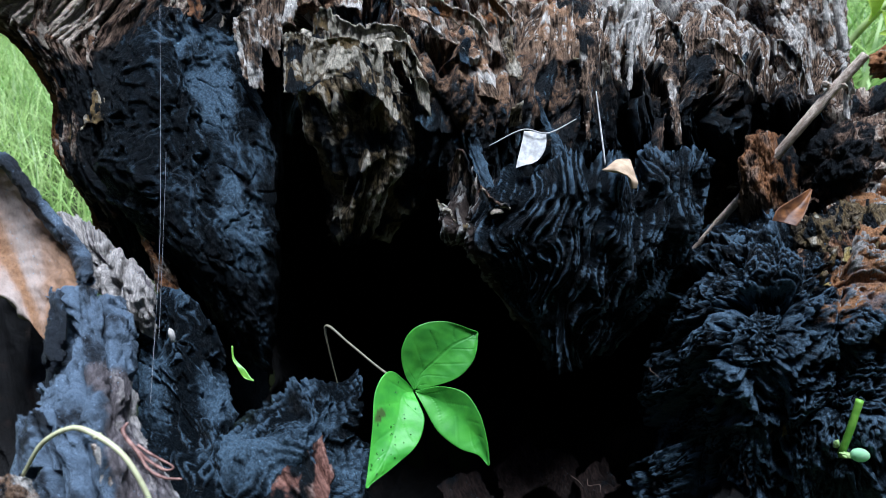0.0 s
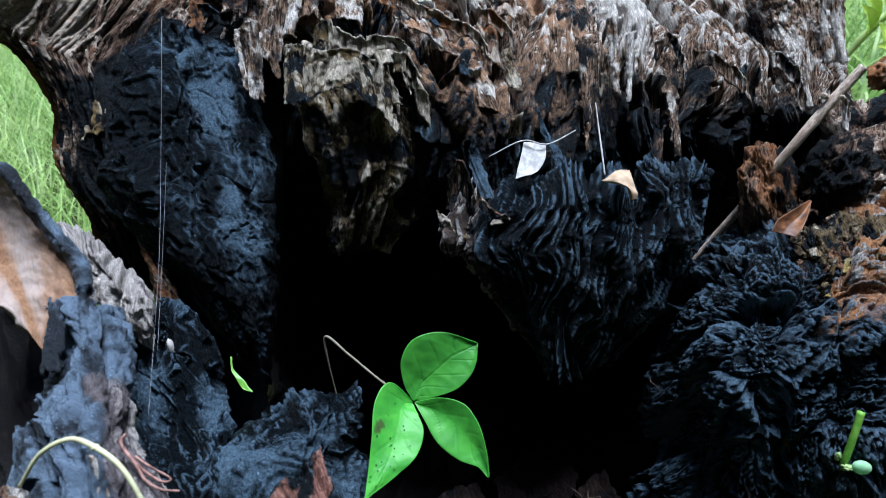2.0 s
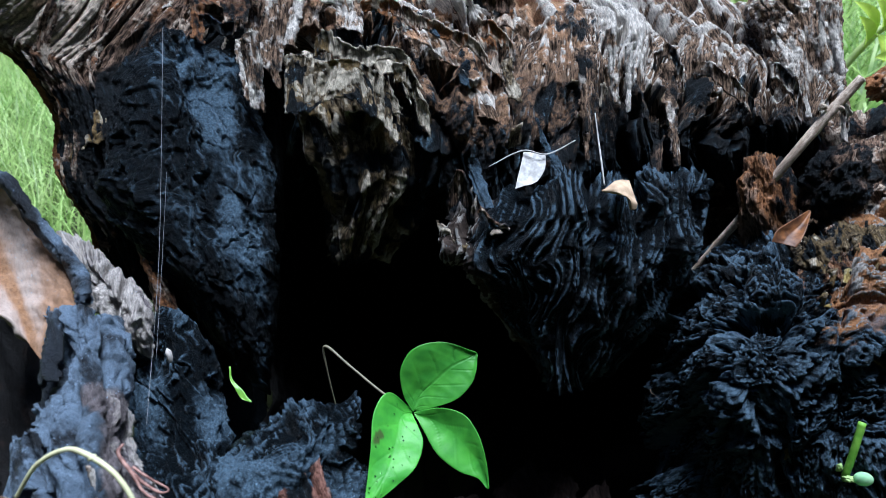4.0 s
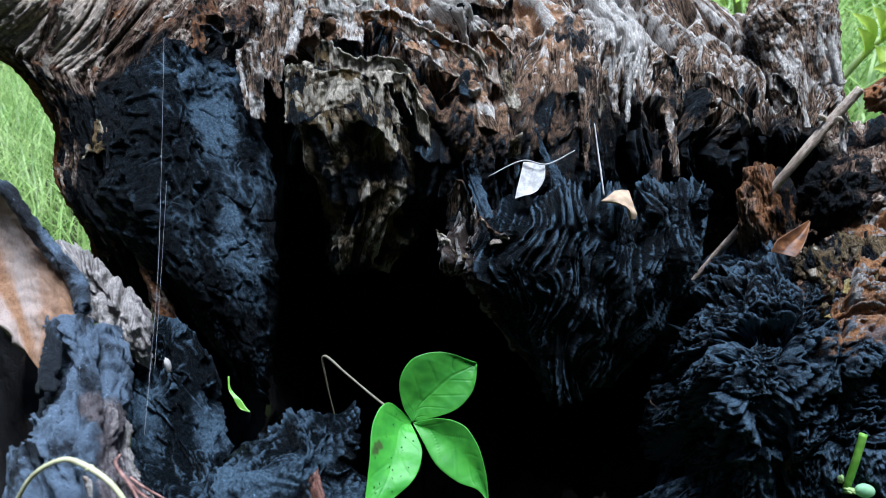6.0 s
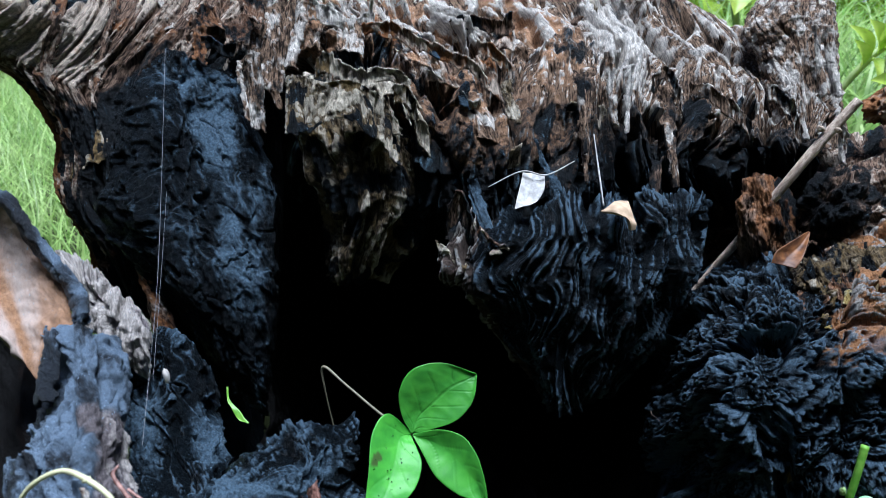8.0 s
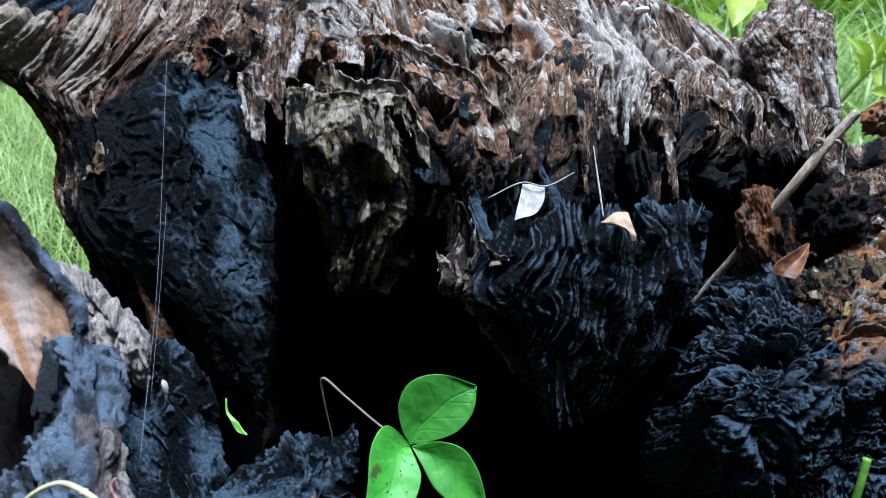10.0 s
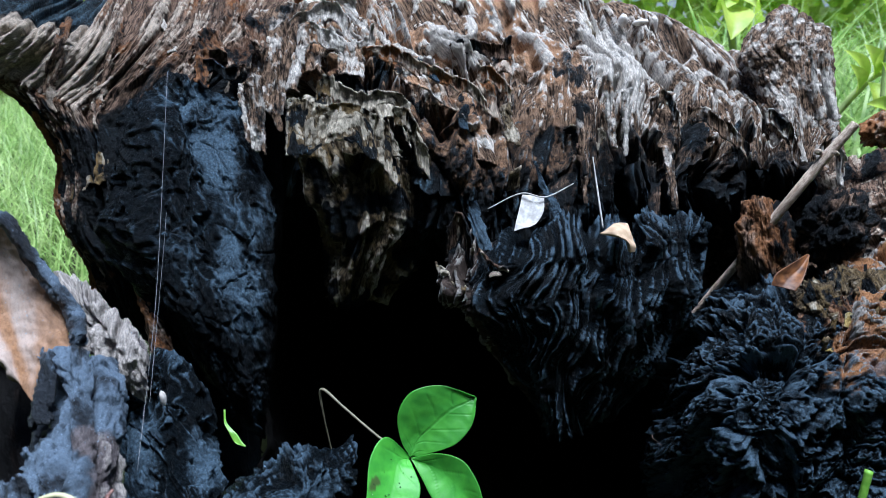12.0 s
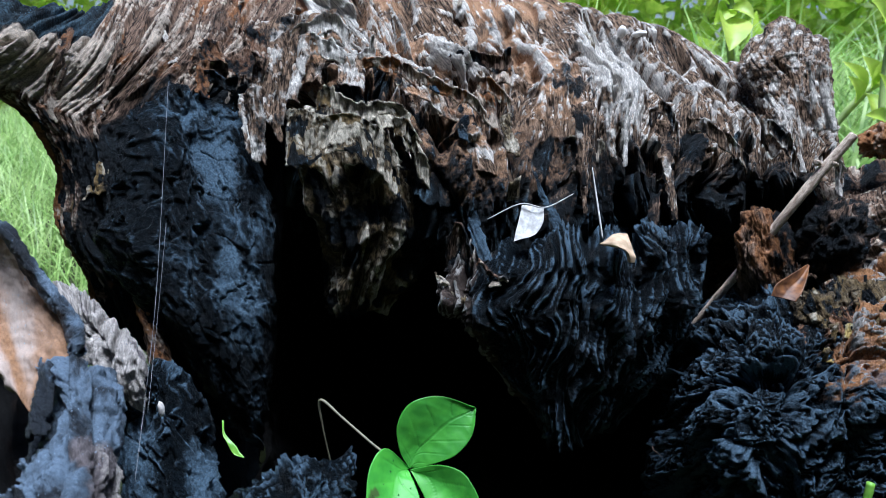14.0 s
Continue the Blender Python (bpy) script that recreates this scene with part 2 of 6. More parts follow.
def stump_wood(name, dark, light, pale, rust, char_shade=(0.0036, 0.0056, 0.0074), gloss=0.5, ash=(0.09, 0.148, 0.195), rise=1.0, streak=0.5, fleck=0.25, shine=0.12):
    """Weathered wood; the mesh's own fields say how far it is burnt, bleached, rotted or dusted, and hold painted shade
    and sheen.
    """
    mat = bpy.data.materials.new(name)
    nt, bsdf = wire(mat)
    tc = nt.nodes.new("ShaderNodeTexCoord")
    uv, ob = tc.outputs["UV"], tc.outputs["Object"]
    fibre = noise_tex(nt, uv, 100, 7, 0.72, (6, 1.6, 1))
    grain = noise_tex(nt, ob, 900, 4, 0.7)
    hair = noise_tex(nt, uv, 420, 4, 0.7, (3.2, 1.1, 1))
    patch = noise_tex(nt, ob, 45, 5, 0.6)
    spots = noise_tex(nt, ob, 170, 5, 0.7)
    micro = noise_tex(nt, ob, 2600, 3, 0.75)
    col = mix(nt, ramp(nt, fibre, 0.4, 0.62), dark, light)
    col = mix(nt, calc(nt, "MULTIPLY", ramp(nt, patch, 0.4, 0.7), 0.45), col, dark)
    fields = {}
    for key in ("char_shade", "pale", "rust", "dust_sheen"):
        a = nt.nodes.new("ShaderNodeAttribute")
        a.attribute_name = key
        fields[key] = a.outputs["Fac"]

    def edge(key, hard):
        hard = hard if rise > 0.5 else 0.4
        s = calc(nt, "ADD", fields[key], calc(nt, "MULTIPLY", calc(nt, "SUBTRACT", spots, 0.5), 0.9))
        return ramp(nt, s, 0.5 - hard, 0.5 + hard)
    col = mix(nt, edge("rust", 0.17), col, mix(nt, ramp(nt, grain, 0.3, 0.7), [c * 0.55 for c in rust], rust))
    col = mix(nt, edge("pale", 0.18), col, mix(nt, ramp(nt, fibre, 0.4, 0.62), [c * streak for c in pale], pale))
    col = mix(nt, calc(nt, "MULTIPLY", ramp(nt, hair, 0.52, 0.38), 0.7 * min(rise, 1.0)), col, mix(nt, 0.6, col, dark))
    burnt = edge("char_shade", 0.16)
    ashes = calc(nt, "MULTIPLY", ramp(nt, calc(nt, "ADD", calc(nt, "MULTIPLY", grain, 0.5), calc(nt, "MULTIPLY", patch, 0.6)), 0.55, 0.75), 0.1)
    col = mix(nt, burnt, col, mix(nt, ashes, char_shade, [c * 0.5 for c in ash]))
    # ash-coloured dust, which also stands in for the charcoal's blue sheen
    col = mix(nt, edge("dust_sheen", 0.34), col, mix(nt, ramp(nt, grain, 0.38, 0.62), [c * fleck for c in ash], ash))
    col = mix(nt, calc(nt, "MULTIPLY", ramp(nt, micro, 0.5, 0.3), 0.6), col, mix(nt, 0.75, col, (0.004, 0.004, 0.004)))
    # pale ash specks, with the charcoal's sparkle put into the same colour
    specks = ramp(nt, noise_tex(nt, ob, 1150, 2, 0.5), 0.67, 0.71)
    thin = ramp(nt, noise_tex(nt, ob, 90, 3, 0.5), 0.42, 0.62)
    specks = calc(nt, "MULTIPLY", specks, calc(nt, "MULTIPLY", thin, calc(nt, "MINIMUM", calc(nt, "MULTIPLY", calc(nt, "ADD", fields["dust_sheen"], fields["pale"]), 1.5), 1.0)))
    col = mix(nt, specks, col, [min(1.0, c * 2.3) for c in ash])
    nt.links.new(col, bsdf.inputs["Base Color"])
    r = calc(nt, "MULTIPLY_ADD", ramp(nt, micro, 0.3, 0.7), 0.3, gloss - 0.15)
    rough = nt.nodes.new("ShaderNodeMix")
    nt.links.new(burnt, rough.inputs[0])
    rough.inputs[2].default_value = 0.85
    nt.links.new(r, rough.inputs[3])
    nt.links.new(rough.outputs[0], bsdf.inputs["Roughness"])
    nt.links.new(calc(nt, "MULTIPLY_ADD", burnt, shine - 0.15, 0.15), bsdf.inputs["Specular IOR Level"])
    h = calc(nt, "ADD", calc(nt, "MULTIPLY_ADD", hair, 0.5, calc(nt, "MULTIPLY", fibre, 0.6)), calc(nt, "ADD", calc(nt, "MULTIPLY_ADD", grain, 0.4, calc(nt, "MULTIPLY", micro, 0.25)), calc(nt, "MULTIPLY", spots, 0.5)))
    bump(nt, bsdf, h, rise, 0.0035)
    return mat


def plant_mat(name, low, high, rough=0.45, scale=120, translucent=0.35, under=None):
    mat = bpy.data.materials.new(name)
    nt, bsdf = wire(mat)
    tc = nt.nodes.new("ShaderNodeTexCoord")
    n1 = noise_tex(nt, tc.outputs["Object"], scale, 4, 0.6)
    col = mix(nt, ramp(nt, n1, 0.3, 0.7), low, high)
    vein = nt.nodes.new("ShaderNodeAttribute")
    vein.attribute_name = "pale"
    col = mix(nt, calc(nt, "MULTIPLY", vein.outputs["Fac"], 0.32), col, [0.55 * c for c in low])
    spot = nt.nodes.new("ShaderNodeAttribute")
    spot.attribute_name = "rust"
    col = mix(nt, spot.outputs["Fac"], col, (0.05, 0.025, 0.02))
    geo = nt.nodes.new("ShaderNodeNewGeometry")
    shade = nt.nodes.new("ShaderNodeHueSaturation")
    nt.links.new(col, shade.inputs["Color"])
    nt.links.new(calc(nt, "MULTIPLY_ADD", geo.outputs["Random Per Island"], 0.7, 0.65), shade.inputs["Value"])
    nt.links.new(shade.outputs[0], bsdf.inputs["Base Color"])
    bsdf.inputs["Roughness"].default_value = rough
    tr = nt.nodes.new("ShaderNodeBsdfTranslucent")
    nt.links.new(shade.outputs[0], tr.inputs[0])
    ms = nt.nodes.new("ShaderNodeMixShader")
    ms.inputs[0].default_value = translucent
    nt.links.new(bsdf.outputs[0], ms.inputs[1])
    nt.links.new(tr.outputs[0], ms.inputs[2])
    nt.links.new(ms.outputs[0], nt.nodes["Material Output"].inputs[0])
    bump(nt, bsdf, n1, 0.15, 0.0005)
    return mat


GREY_WOOD = stump_wood("weathered_wood", (0.015, 0.009, 0.006), (0.44, 0.29, 0.19), (0.94, 0.87, 0.78), (0.64, 0.37, 0.21), streak=0.55)
BROWN_WOOD = stump_wood("brown_wood", (0.017, 0.01, 0.007), (0.38, 0.245, 0.17), (0.84, 0.7, 0.56), (0.46, 0.2, 0.08))
OCHRE_WOOD = stump_wood("lichened_wood", (0.022, 0.015, 0.009), (0.3, 0.225, 0.13), (0.78, 0.69, 0.54), (0.3, 0.2, 0.08))
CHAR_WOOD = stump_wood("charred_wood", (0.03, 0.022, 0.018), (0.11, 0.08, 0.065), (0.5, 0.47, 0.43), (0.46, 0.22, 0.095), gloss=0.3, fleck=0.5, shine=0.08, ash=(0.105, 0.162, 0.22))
ASH_WOOD = stump_wood("ashy_charred_wood", (0.09, 0.078, 0.08), (0.28, 0.24, 0.245), (0.74, 0.67, 0.61), (0.3, 0.16, 0.12), char_shade=(0.022, 0.026, 0.032), ash=(0.185, 0.25, 0.335), gloss=0.45, fleck=0.8, shine=0.2)
INNER_WOOD = stump_wood("inner_wood", (0.25, 0.155, 0.1), (0.31, 0.2, 0.14), (0.34, 0.275, 0.235), (0.26, 0.135, 0.065), rise=0.1, streak=0.92)
# brown wood darkened in its colour to stand for the hollow's shade
SHADED_WOOD = stump_wood("shaded_wood", (0.01, 0.006, 0.005), (0.055, 0.034, 0.028), (0.05, 0.036, 0.03), (0.04, 0.022, 0.016))
RED_WOOD = stump_wood("raw_reddish_wood", (0.12, 0.055, 0.04), (0.4, 0.2, 0.15), (0.5, 0.34, 0.28), (0.3, 0.13, 0.09))
SOOT = stump_wood("soot", (0.02, 0.014, 0.012), (0.05, 0.036, 0.03), (0.1, 0.09, 0.08), (0.09, 0.045, 0.03), char_shade=(0.013, 0.0125, 0.0125), ash=(0.03, 0.03, 0.03), gloss=0.7, shine=0.15)


# ---- mesh tools ----
def spline(c, n):
    """Catmull-Rom along the first axis of an array, n samples."""
    c = np.concatenate([2 * c[:1] - c[1:2], c, 2 * c[-1:] - c[-2:-1]])
    t = np.linspace(0, len(c) - 3, n)
    i = np.minimum(t.astype(int), len(c) - 4)
    t = (t - i).reshape((-1,) + (1,) * (c.ndim - 1))
    p0, p1, p2, p3 = c[i], c[i + 1], c[i + 2], c[i + 3]
    return 0.5 * (2 * p1 + (p2 - p0) * t + (2 * p0 - 5 * p1 + 4 * p2 - p3) * t ** 2 + (3 * p1 - p0 - 3 * p2 + p3) * t ** 3)


def normals(p):
    n = np.cross(np.gradient(p, axis=1), np.gradient(p, axis=0))
    n /= np.linalg.norm(n, axis=2)[..., None] + 1e-12
    return n


GRIDS, PARTS = {}, {}


def soften(h, k):
    for axis in (0, 1):
        h = np.moveaxis(h, axis, 0)
        pad = np.concatenate([np.repeat(h[:1], k + 1, 0), h, np.repeat(h[-1:], k, 0)])
        c = np.cumsum(pad, 0)
        h = np.moveaxis((c[2 * k + 1:] - c[:-2 * k - 1]) / (2 * k + 1), 0, axis)
    return h


def mesh_of(name, verts, faces, material, parent=None, label="", uv=None, fields=None):
    me = bpy.data.meshes.new(name)
    verts, faces = np.asarray(verts, float), np.asarray(faces, np.int32)
    me.vertices.add(len(verts))
    me.vertices.foreach_set("co", verts.ravel())
    me.loops.add(faces.size)
    me.loops.foreach_set("vertex_index", faces.ravel())
    me.polygons.add(len(faces))
    me.polygons.foreach_set("loop_start", np.arange(0, faces.size, faces.shape[1], dtype=np.int32))
    me.polygons.foreach_set("use_smooth", np.ones(len(faces), bool))
    if uv is not None:
        layer = me.uv_layers.new(name="UVMap")
        layer.data.foreach_set("uv", uv[faces.ravel()].ravel())
    for key, val in (fields or {}).items():
        me.attributes.new(key, "FLOAT", "POINT").data.foreach_set("value", np.ascontiguousarray(val, np.float32))
    me.update()
    me.validate()
    me.materials.append(material)
    ob = new(name, me)
    if parent:
        ob.parent = parent
    if label:
        ob["label"] = label
    return ob


def sheet(name, cage, material, parent=None, label="", res=0.087, relief=None, tint=None, ragged=0.0, sides="lrtb", thick=0.0, seed=1.0, wear_glint=0.0, flow=None):
    """A surface through a small cage of points (rows of points, cm), with relief along its normal, ragged edges and thickness."""
    c = np.array(cage, float)
    wide = np.linalg.norm(np.diff(c, axis=1), axis=2).sum(1).mean()
    high = np.linalg.norm(np.diff(c, axis=0), axis=2).sum(0).mean()
    nu, nv = int(max(6, wide / res)), int(max(6, high / res))
    p = spline(c, nv)
    p = spline(p.transpose(1, 0, 2), nu).transpose(1, 0, 2)
    u, v = np.meshgrid(np.linspace(0, 1, nu), np.linspace(0, 1, nv))
    a, b = u * wide, v * high
    edge_a = a
    if flow:
        a = flow(a, b, u, v)
    n = normals(p)
    if (n * (0, -1, 0.6)).sum(2).mean() < 0:
        n = -n
    h = np.zeros_like(a)
    if relief:
        h = relief(a, b, u, v, p)
    rim = np.ones_like(a)
    keep = np.ones(a.shape, bool)
    if ragged:
        dist = np.full(a.shape, 1e3)
        for side, d in (("l", edge_a), ("r", wide - edge_a), ("t", b), ("b", high - b)):
            if side in sides:
                dist = np.minimum(dist, d)
        bite = ragged * (0.55 + 0.8 * fbm(edge_a * 0.5 / max(ragged, 0.3), b * 0.5 / max(ragged, 0.3), seed, 3, 0.45))
        keep = dist > bite
        rim = step(0, 0.5, dist - bite)
    q = p + n * (h * (0.4 + 0.6 * rim))[..., None]
    GRIDS[name] = (p, n, q)
    fields = {"char_shade": np.zeros_like(a), "pale": np.zeros_like(a), "rust": np.zeros_like(a), "dust_sheen": np.zeros_like(a)}
    if tint:
        fields.update(tint(a, b, u, v, p, h))
    if wear_glint:
        # standing edges are worn paler than the faces between; charcoal ones get painted glints
        crest = np.maximum(step(0.01, 0.06, h - soften(h, max(2, int(0.13 / res)))), 0.85 * (1 - np.clip(fields["char_shade"], 0, 1)) * step(0.05, 0.16, h - soften(h, max(3, int(0.4 / res)))))
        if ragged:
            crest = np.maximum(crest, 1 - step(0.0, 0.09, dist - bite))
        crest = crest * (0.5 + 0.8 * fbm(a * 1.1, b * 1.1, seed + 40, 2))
        fields["pale"] = fields["pale"] + wear_glint * crest
        fields["dust_sheen"] = fields["dust_sheen"] + 1.05 * wear_glint * crest * np.clip(fields["char_shade"], 0, 1)
    idx = np.arange(nu * nv).reshape(nv, nu)
    quads = np.stack([idx[:-1, :-1], idx[:-1, 1:], idx[1:, 1:], idx[1:, :-1]], -1)
    quads = quads[keep[:-1, :-1] & keep[1:, 1:] & keep[:-1, 1:] & keep[1:, :-1]]
    quads = quads.reshape(-1, 4)
    verts, uvs = q.reshape(-1, 3), np.stack([a + 0.6 * h, b + 0.8 * h], -1).reshape(-1, 2) / 100
    fl = {k: np.broadcast_to(f, a.shape).reshape(-1) for k, f in fields.items()}
    if thick:
        m = len(verts)
        wob = thick * (0.7 + 0.5 * fbm(a * 1.5, b * 1.5, seed + 4, 2))
        verts = np.concatenate([verts, (q - n * wob[..., None]).reshape(-1, 3)])
        e = np.concatenate([quads[:, [0, 1]], quads[:, [1, 2]], quads[:, [2, 3]], quads[:, [3, 0]]])
        code = np.sort(e, axis=1) @ np.array([m, 1])
        _, first, count = np.unique(code, return_index=True, return_counts=True)
        e = e[first[count == 1]]
        walls = np.stack([e[:, 1], e[:, 0], e[:, 0] + m, e[:, 1] + m], -1)
        quads = np.concatenate([quads, quads[:, ::-1] + m, walls])
        uvs = np.concatenate([uvs, uvs])
        fl = {k: np.concatenate([f, f]) for k, f in fl.items()}
    used = np.unique(quads)
    remap = np.zeros(len(verts), np.int64)
    remap[used] = np.arange(len(used))
    PARTS[name] = mesh_of(name, verts[used] / 100, remap[quads], material, parent, label, uvs[used], {k: f[used] for k, f in fl.items()})
    return PARTS[name]


def lump(name, centre, axes, material, parent=None, label="", rough=0.25, scale=0.7, res=48, tint=None, seed=1.0, layers=0.0):
    """A broken lump: an ellipsoid on three half axes (cm), pushed in and out."""
    th, ph = np.meshgrid(np.linspace(0, 2 * np.pi, res * 2), np.linspace(0.001, np.pi - 0.001, res))
    d = np.stack([np.sin(ph) * np.cos(th), np.sin(ph) * np.sin(th), np.cos(ph)], -1)
    ax = np.array(axes, float)
    size = np.linalg.norm(ax, axis=1).min()
    s = d * 1.7
    g = ridged(s[..., 0] * scale + seed, s[..., 1] * scale, s[..., 2] * scale + seed, 4, 0.6) - 0.5 + 0.8 * fbm(s[..., 0] + seed, s[..., 1], s[..., 2], 4)
    g = g + 0.5 * (ridged(s[..., 0] * 3.2 + seed, s[..., 1] * 3.2, s[..., 2] * 2 + seed, 3, 0.6) - 0.5) * (rough > 0.2)
    if rough > 0.2:
        g = g + 0.4 * (ridged(s[..., 0] * 6 + seed, s[..., 1] * 6, s[..., 2] * 6, 3, 0.65) - 0.5)
    if layers:
        ph2 = layers * (s[..., 2] + 0.5 * fbm(s[..., 0], s[..., 1], s[..., 2] + seed, 3))
        g = g + 0.25 * (ph2 - np.floor(ph2))
    q = np.array(centre) + ((d * (1 + rough * g)[..., None]) @ ax)
    nv, nu = th.shape
    idx = np.arange(nu * nv).reshape(nv, nu)
    quads = np.stack([idx[:-1, :-1], idx[1:, :-1], idx[1:, 1:], idx[:-1, 1:]], -1).reshape(-1, 4)
    fields = {"char_shade": np.zeros_like(th), "pale": np.zeros_like(th), "rust": np.zeros_like(th), "dust_sheen": np.zeros_like(th)}
    if tint:
        fields.update(tint(th, ph, th / 6.3, ph / 3.15, q, g))
    uv = np.stack([th * size, ph * size], -1).reshape(-1, 2) / 100
    return mesh_of(name, q.reshape(-1, 3) / 100, quads, material, parent, label, uv, {k: np.broadcast_to(f, th.shape).reshape(-1) for k, f in fields.items()})


def tube_arrays(points, radii, n=60, sides=10, rough=0.0, seed=1.0):
    pts = spline(np.array(points, float), n)
    rad = spline(np.array(radii, float)[:, None], n)[:, 0]
    tang = np.gradient(pts, axis=0)
    tang /= np.linalg.norm(tang, axis=1)[:, None]
    side = np.cross(tang, (0.3, 0.9, 0.31))
    side /= np.linalg.norm(side, axis=1)[:, None]
    up = np.cross(side, tang)
    ang = np.linspace(0, 2 * np.pi, sides, endpoint=False)
    k = np.ones((n, sides))
    if rough:
        k = k + rough * fbm(np.cos(ang)[None] * 1.3 + seed, np.sin(ang)[None] * 1.3, np.linspace(0, 12, n)[:, None], 3)
    q = pts[:, None] + (np.cos(ang)[None, :, None] * side[:, None] + np.sin(ang)[None, :, None] * up[:, None]) * (rad[:, None] * k)[..., None]
    v = np.concatenate([q.reshape(-1, 3), pts[:1], pts[-1:]])
    idx = np.arange(n * sides).reshape(n, sides)
    nxt = np.roll(idx, -1, axis=1)
    quads = np.stack([idx[:-1], nxt[:-1], nxt[1:], idx[1:]], -1).reshape(-1, 4)
    caps = np.concatenate([np.stack([nxt[0], idx[0], np.full(sides, n * sides), np.full(sides, n * sides)], -1),
                           np.stack([idx[-1], nxt[-1], np.full(sides, n * sides + 1), np.full(sides, n * sides + 1)], -1)])
    return v, quads, caps


def tube(name, points, radii, material, parent=None, label="", n=60, sides=10, rough=0.0, seed=1.0):
    v, quads, caps = tube_arrays(points, radii, n, sides, rough, seed)
    me = bpy.data.meshes.new(name)
    me.from_pydata([tuple(q) for q in v / 100], [], [tuple(map(int, f)) for f in quads] + [tuple(map(int, f[:3])) for f in caps])
    me.polygons.foreach_set("use_smooth", np.ones(len(me.polygons), bool))
    k = np.arange(len(v))
    per = 2 * math.pi * max(radii) / sides
    uv = np.stack([(k % sides) * per, (k // sides) * np.linalg.norm(np.array(points[0]) - np.array(points[-1])) / n], -1) / 100
    which = np.zeros(len(me.loops), np.int32)
    me.loops.foreach_get("vertex_index", which)
    me.uv_layers.new(name="UVMap").data.foreach_set("uv", uv[which].ravel())
    me.materials.append(material)
    ob = new(name, me)
    if parent:
        ob.parent = parent
    if label:
        ob["label"] = label
    return ob


def thing(name, label, category, at=(0, 0, 0), group="", kind=""):
    """An Empty that carries a thing's parts; the parts keep world places."""
    return tagged(new(name), label, category, group, kind)


# ---- tints ----
def tint_log(a, b, u, v, p, h):
    f = fbm(a * 0.25, b * 0.3, 3.0, 4)
    right = step(0.3, 0.7, u)
    band = np.exp(-((u - 0.54 - 0.25 * (v - 0.4) + 0.03 * f) / 0.055) ** 2) * step(0.2, 0.3, v) * (1 - step(0.5, 0.62, v))
    bleach = step(0.0, 0.4, fbm(a * 0.3, b * 0.16, 9.0, 4)) * right
    pale = 0.16 + 0.3 * step(0.0, 0.6, h) * (0.4 + 0.6 * right) + 0.8 * (1 - step(0.3, 0.44, u)) * step(0.0, 0.5, h + 0.4 * f) * (1 - step(0.4, 0.5, v)) + 0.16 * bleach + 0.75 * band
    # the lower front face loses its pale tone, shade put into the colour
    pale = pale * (1 - 0.8 * step(0.44, 0.6, v + 0.06 * f))
    rust = (1 - right) * (0.42 + 0.7 * f + 0.35 * step(-0.2, 0.5, h)) + 0.3 * step(0.5, 0.7, v)
    # burnt tone by height paints the front face's shade; the noise patches are scorched
    char_shade = 0.58 * step(0.42, 0.62, v + 0.12 * f) + 0.3 * step(0.62, 0.8, v) + 0.45 * step(0.25, 0.5, fbm(a * 0.5, b * 0.25, 21.0, 4))
    return {"pale": pale, "rust": rust, "char_shade": char_shade}


def tint_wall(a, b, u, v, p, h):
    f = fbm(a * 0.4, b * 0.3, 5.0, 4)
    g = fbm(a * 0.8, b * 0.5, 15.0, 4)
    char_shade = step(0.33, 0.46, v + 0.1 * f + 0.1 * step(0.3, 0.6, u)) * (1 - 0.75 * step(-0.1, 0.3, g) * (1 - step(0.25, 0.42, u)))
    lip = (1 - step(0.38, 0.46, u)) * (1 - step(0.08, 0.13, v + 0.05 * f))
    fan = step(0.74, 0.84, u) * step(0.12, 0.3, v + 0.08 * f) * 0.5
    tan = np.exp(-((v - 0.24) / 0.07) ** 2) * (1 - step(0.25, 0.5, u))
    limb = (1 - step(0.3, 0.5, u)) * (1 - step(0.28, 0.36, v)) * step(0.06, 0.12, v)
    rim = (1 - step(0.03, 0.2, u + 0.05 * f)) * step(0.35, 0.45, v)
    return {"char_shade": np.clip((char_shade * (1 - tan) + 1.1 * lip + fan) * (1 - 0.85 * rim), 0, 1), "pale": 0.12 + 0.35 * g + 0.25 * step(0.0, 0.4, h) + 0.25 * tan + 0.5 * limb + 0.15 * (1 - step(0.2, 0.3, v)) - 0.4 * rim, "rust": 0.25 + 0.5 * f + 0.3 * tan + 0.75 * rim, "dust_sheen": 0.42 * lip + 0.5 * g * lip}


def burnt(level=1.0, pale=0.0, rust=0.0, seed=1.0, spread=0.5, dust_sheen=0.0):
    def tint(a, b, u, v, p, h):
        f = fbm(a * 0.6, b * 0.5, seed, 4, 0.6)
        g = fbm(a * 0.9, b * 0.8, seed + 7, 4, 0.6)
        return {"char_shade": np.clip(level + spread * f, 0, 1), "pale": np.clip(pale + spread * g, 0, 1) * (pale > 0), "rust": np.clip(rust + spread * f, 0, 1) * (rust > 0),
                "dust_sheen": np.clip(dust_sheen + 0.8 * fbm(a * 0.35, b * 0.3, seed + 3, 3), 0, 1) * (dust_sheen > 0)}
    return tint


# ---- the stump ----
stump = thing("tree_stump", "rotting burnt tree stump with a black hollow heart", "tree stump")

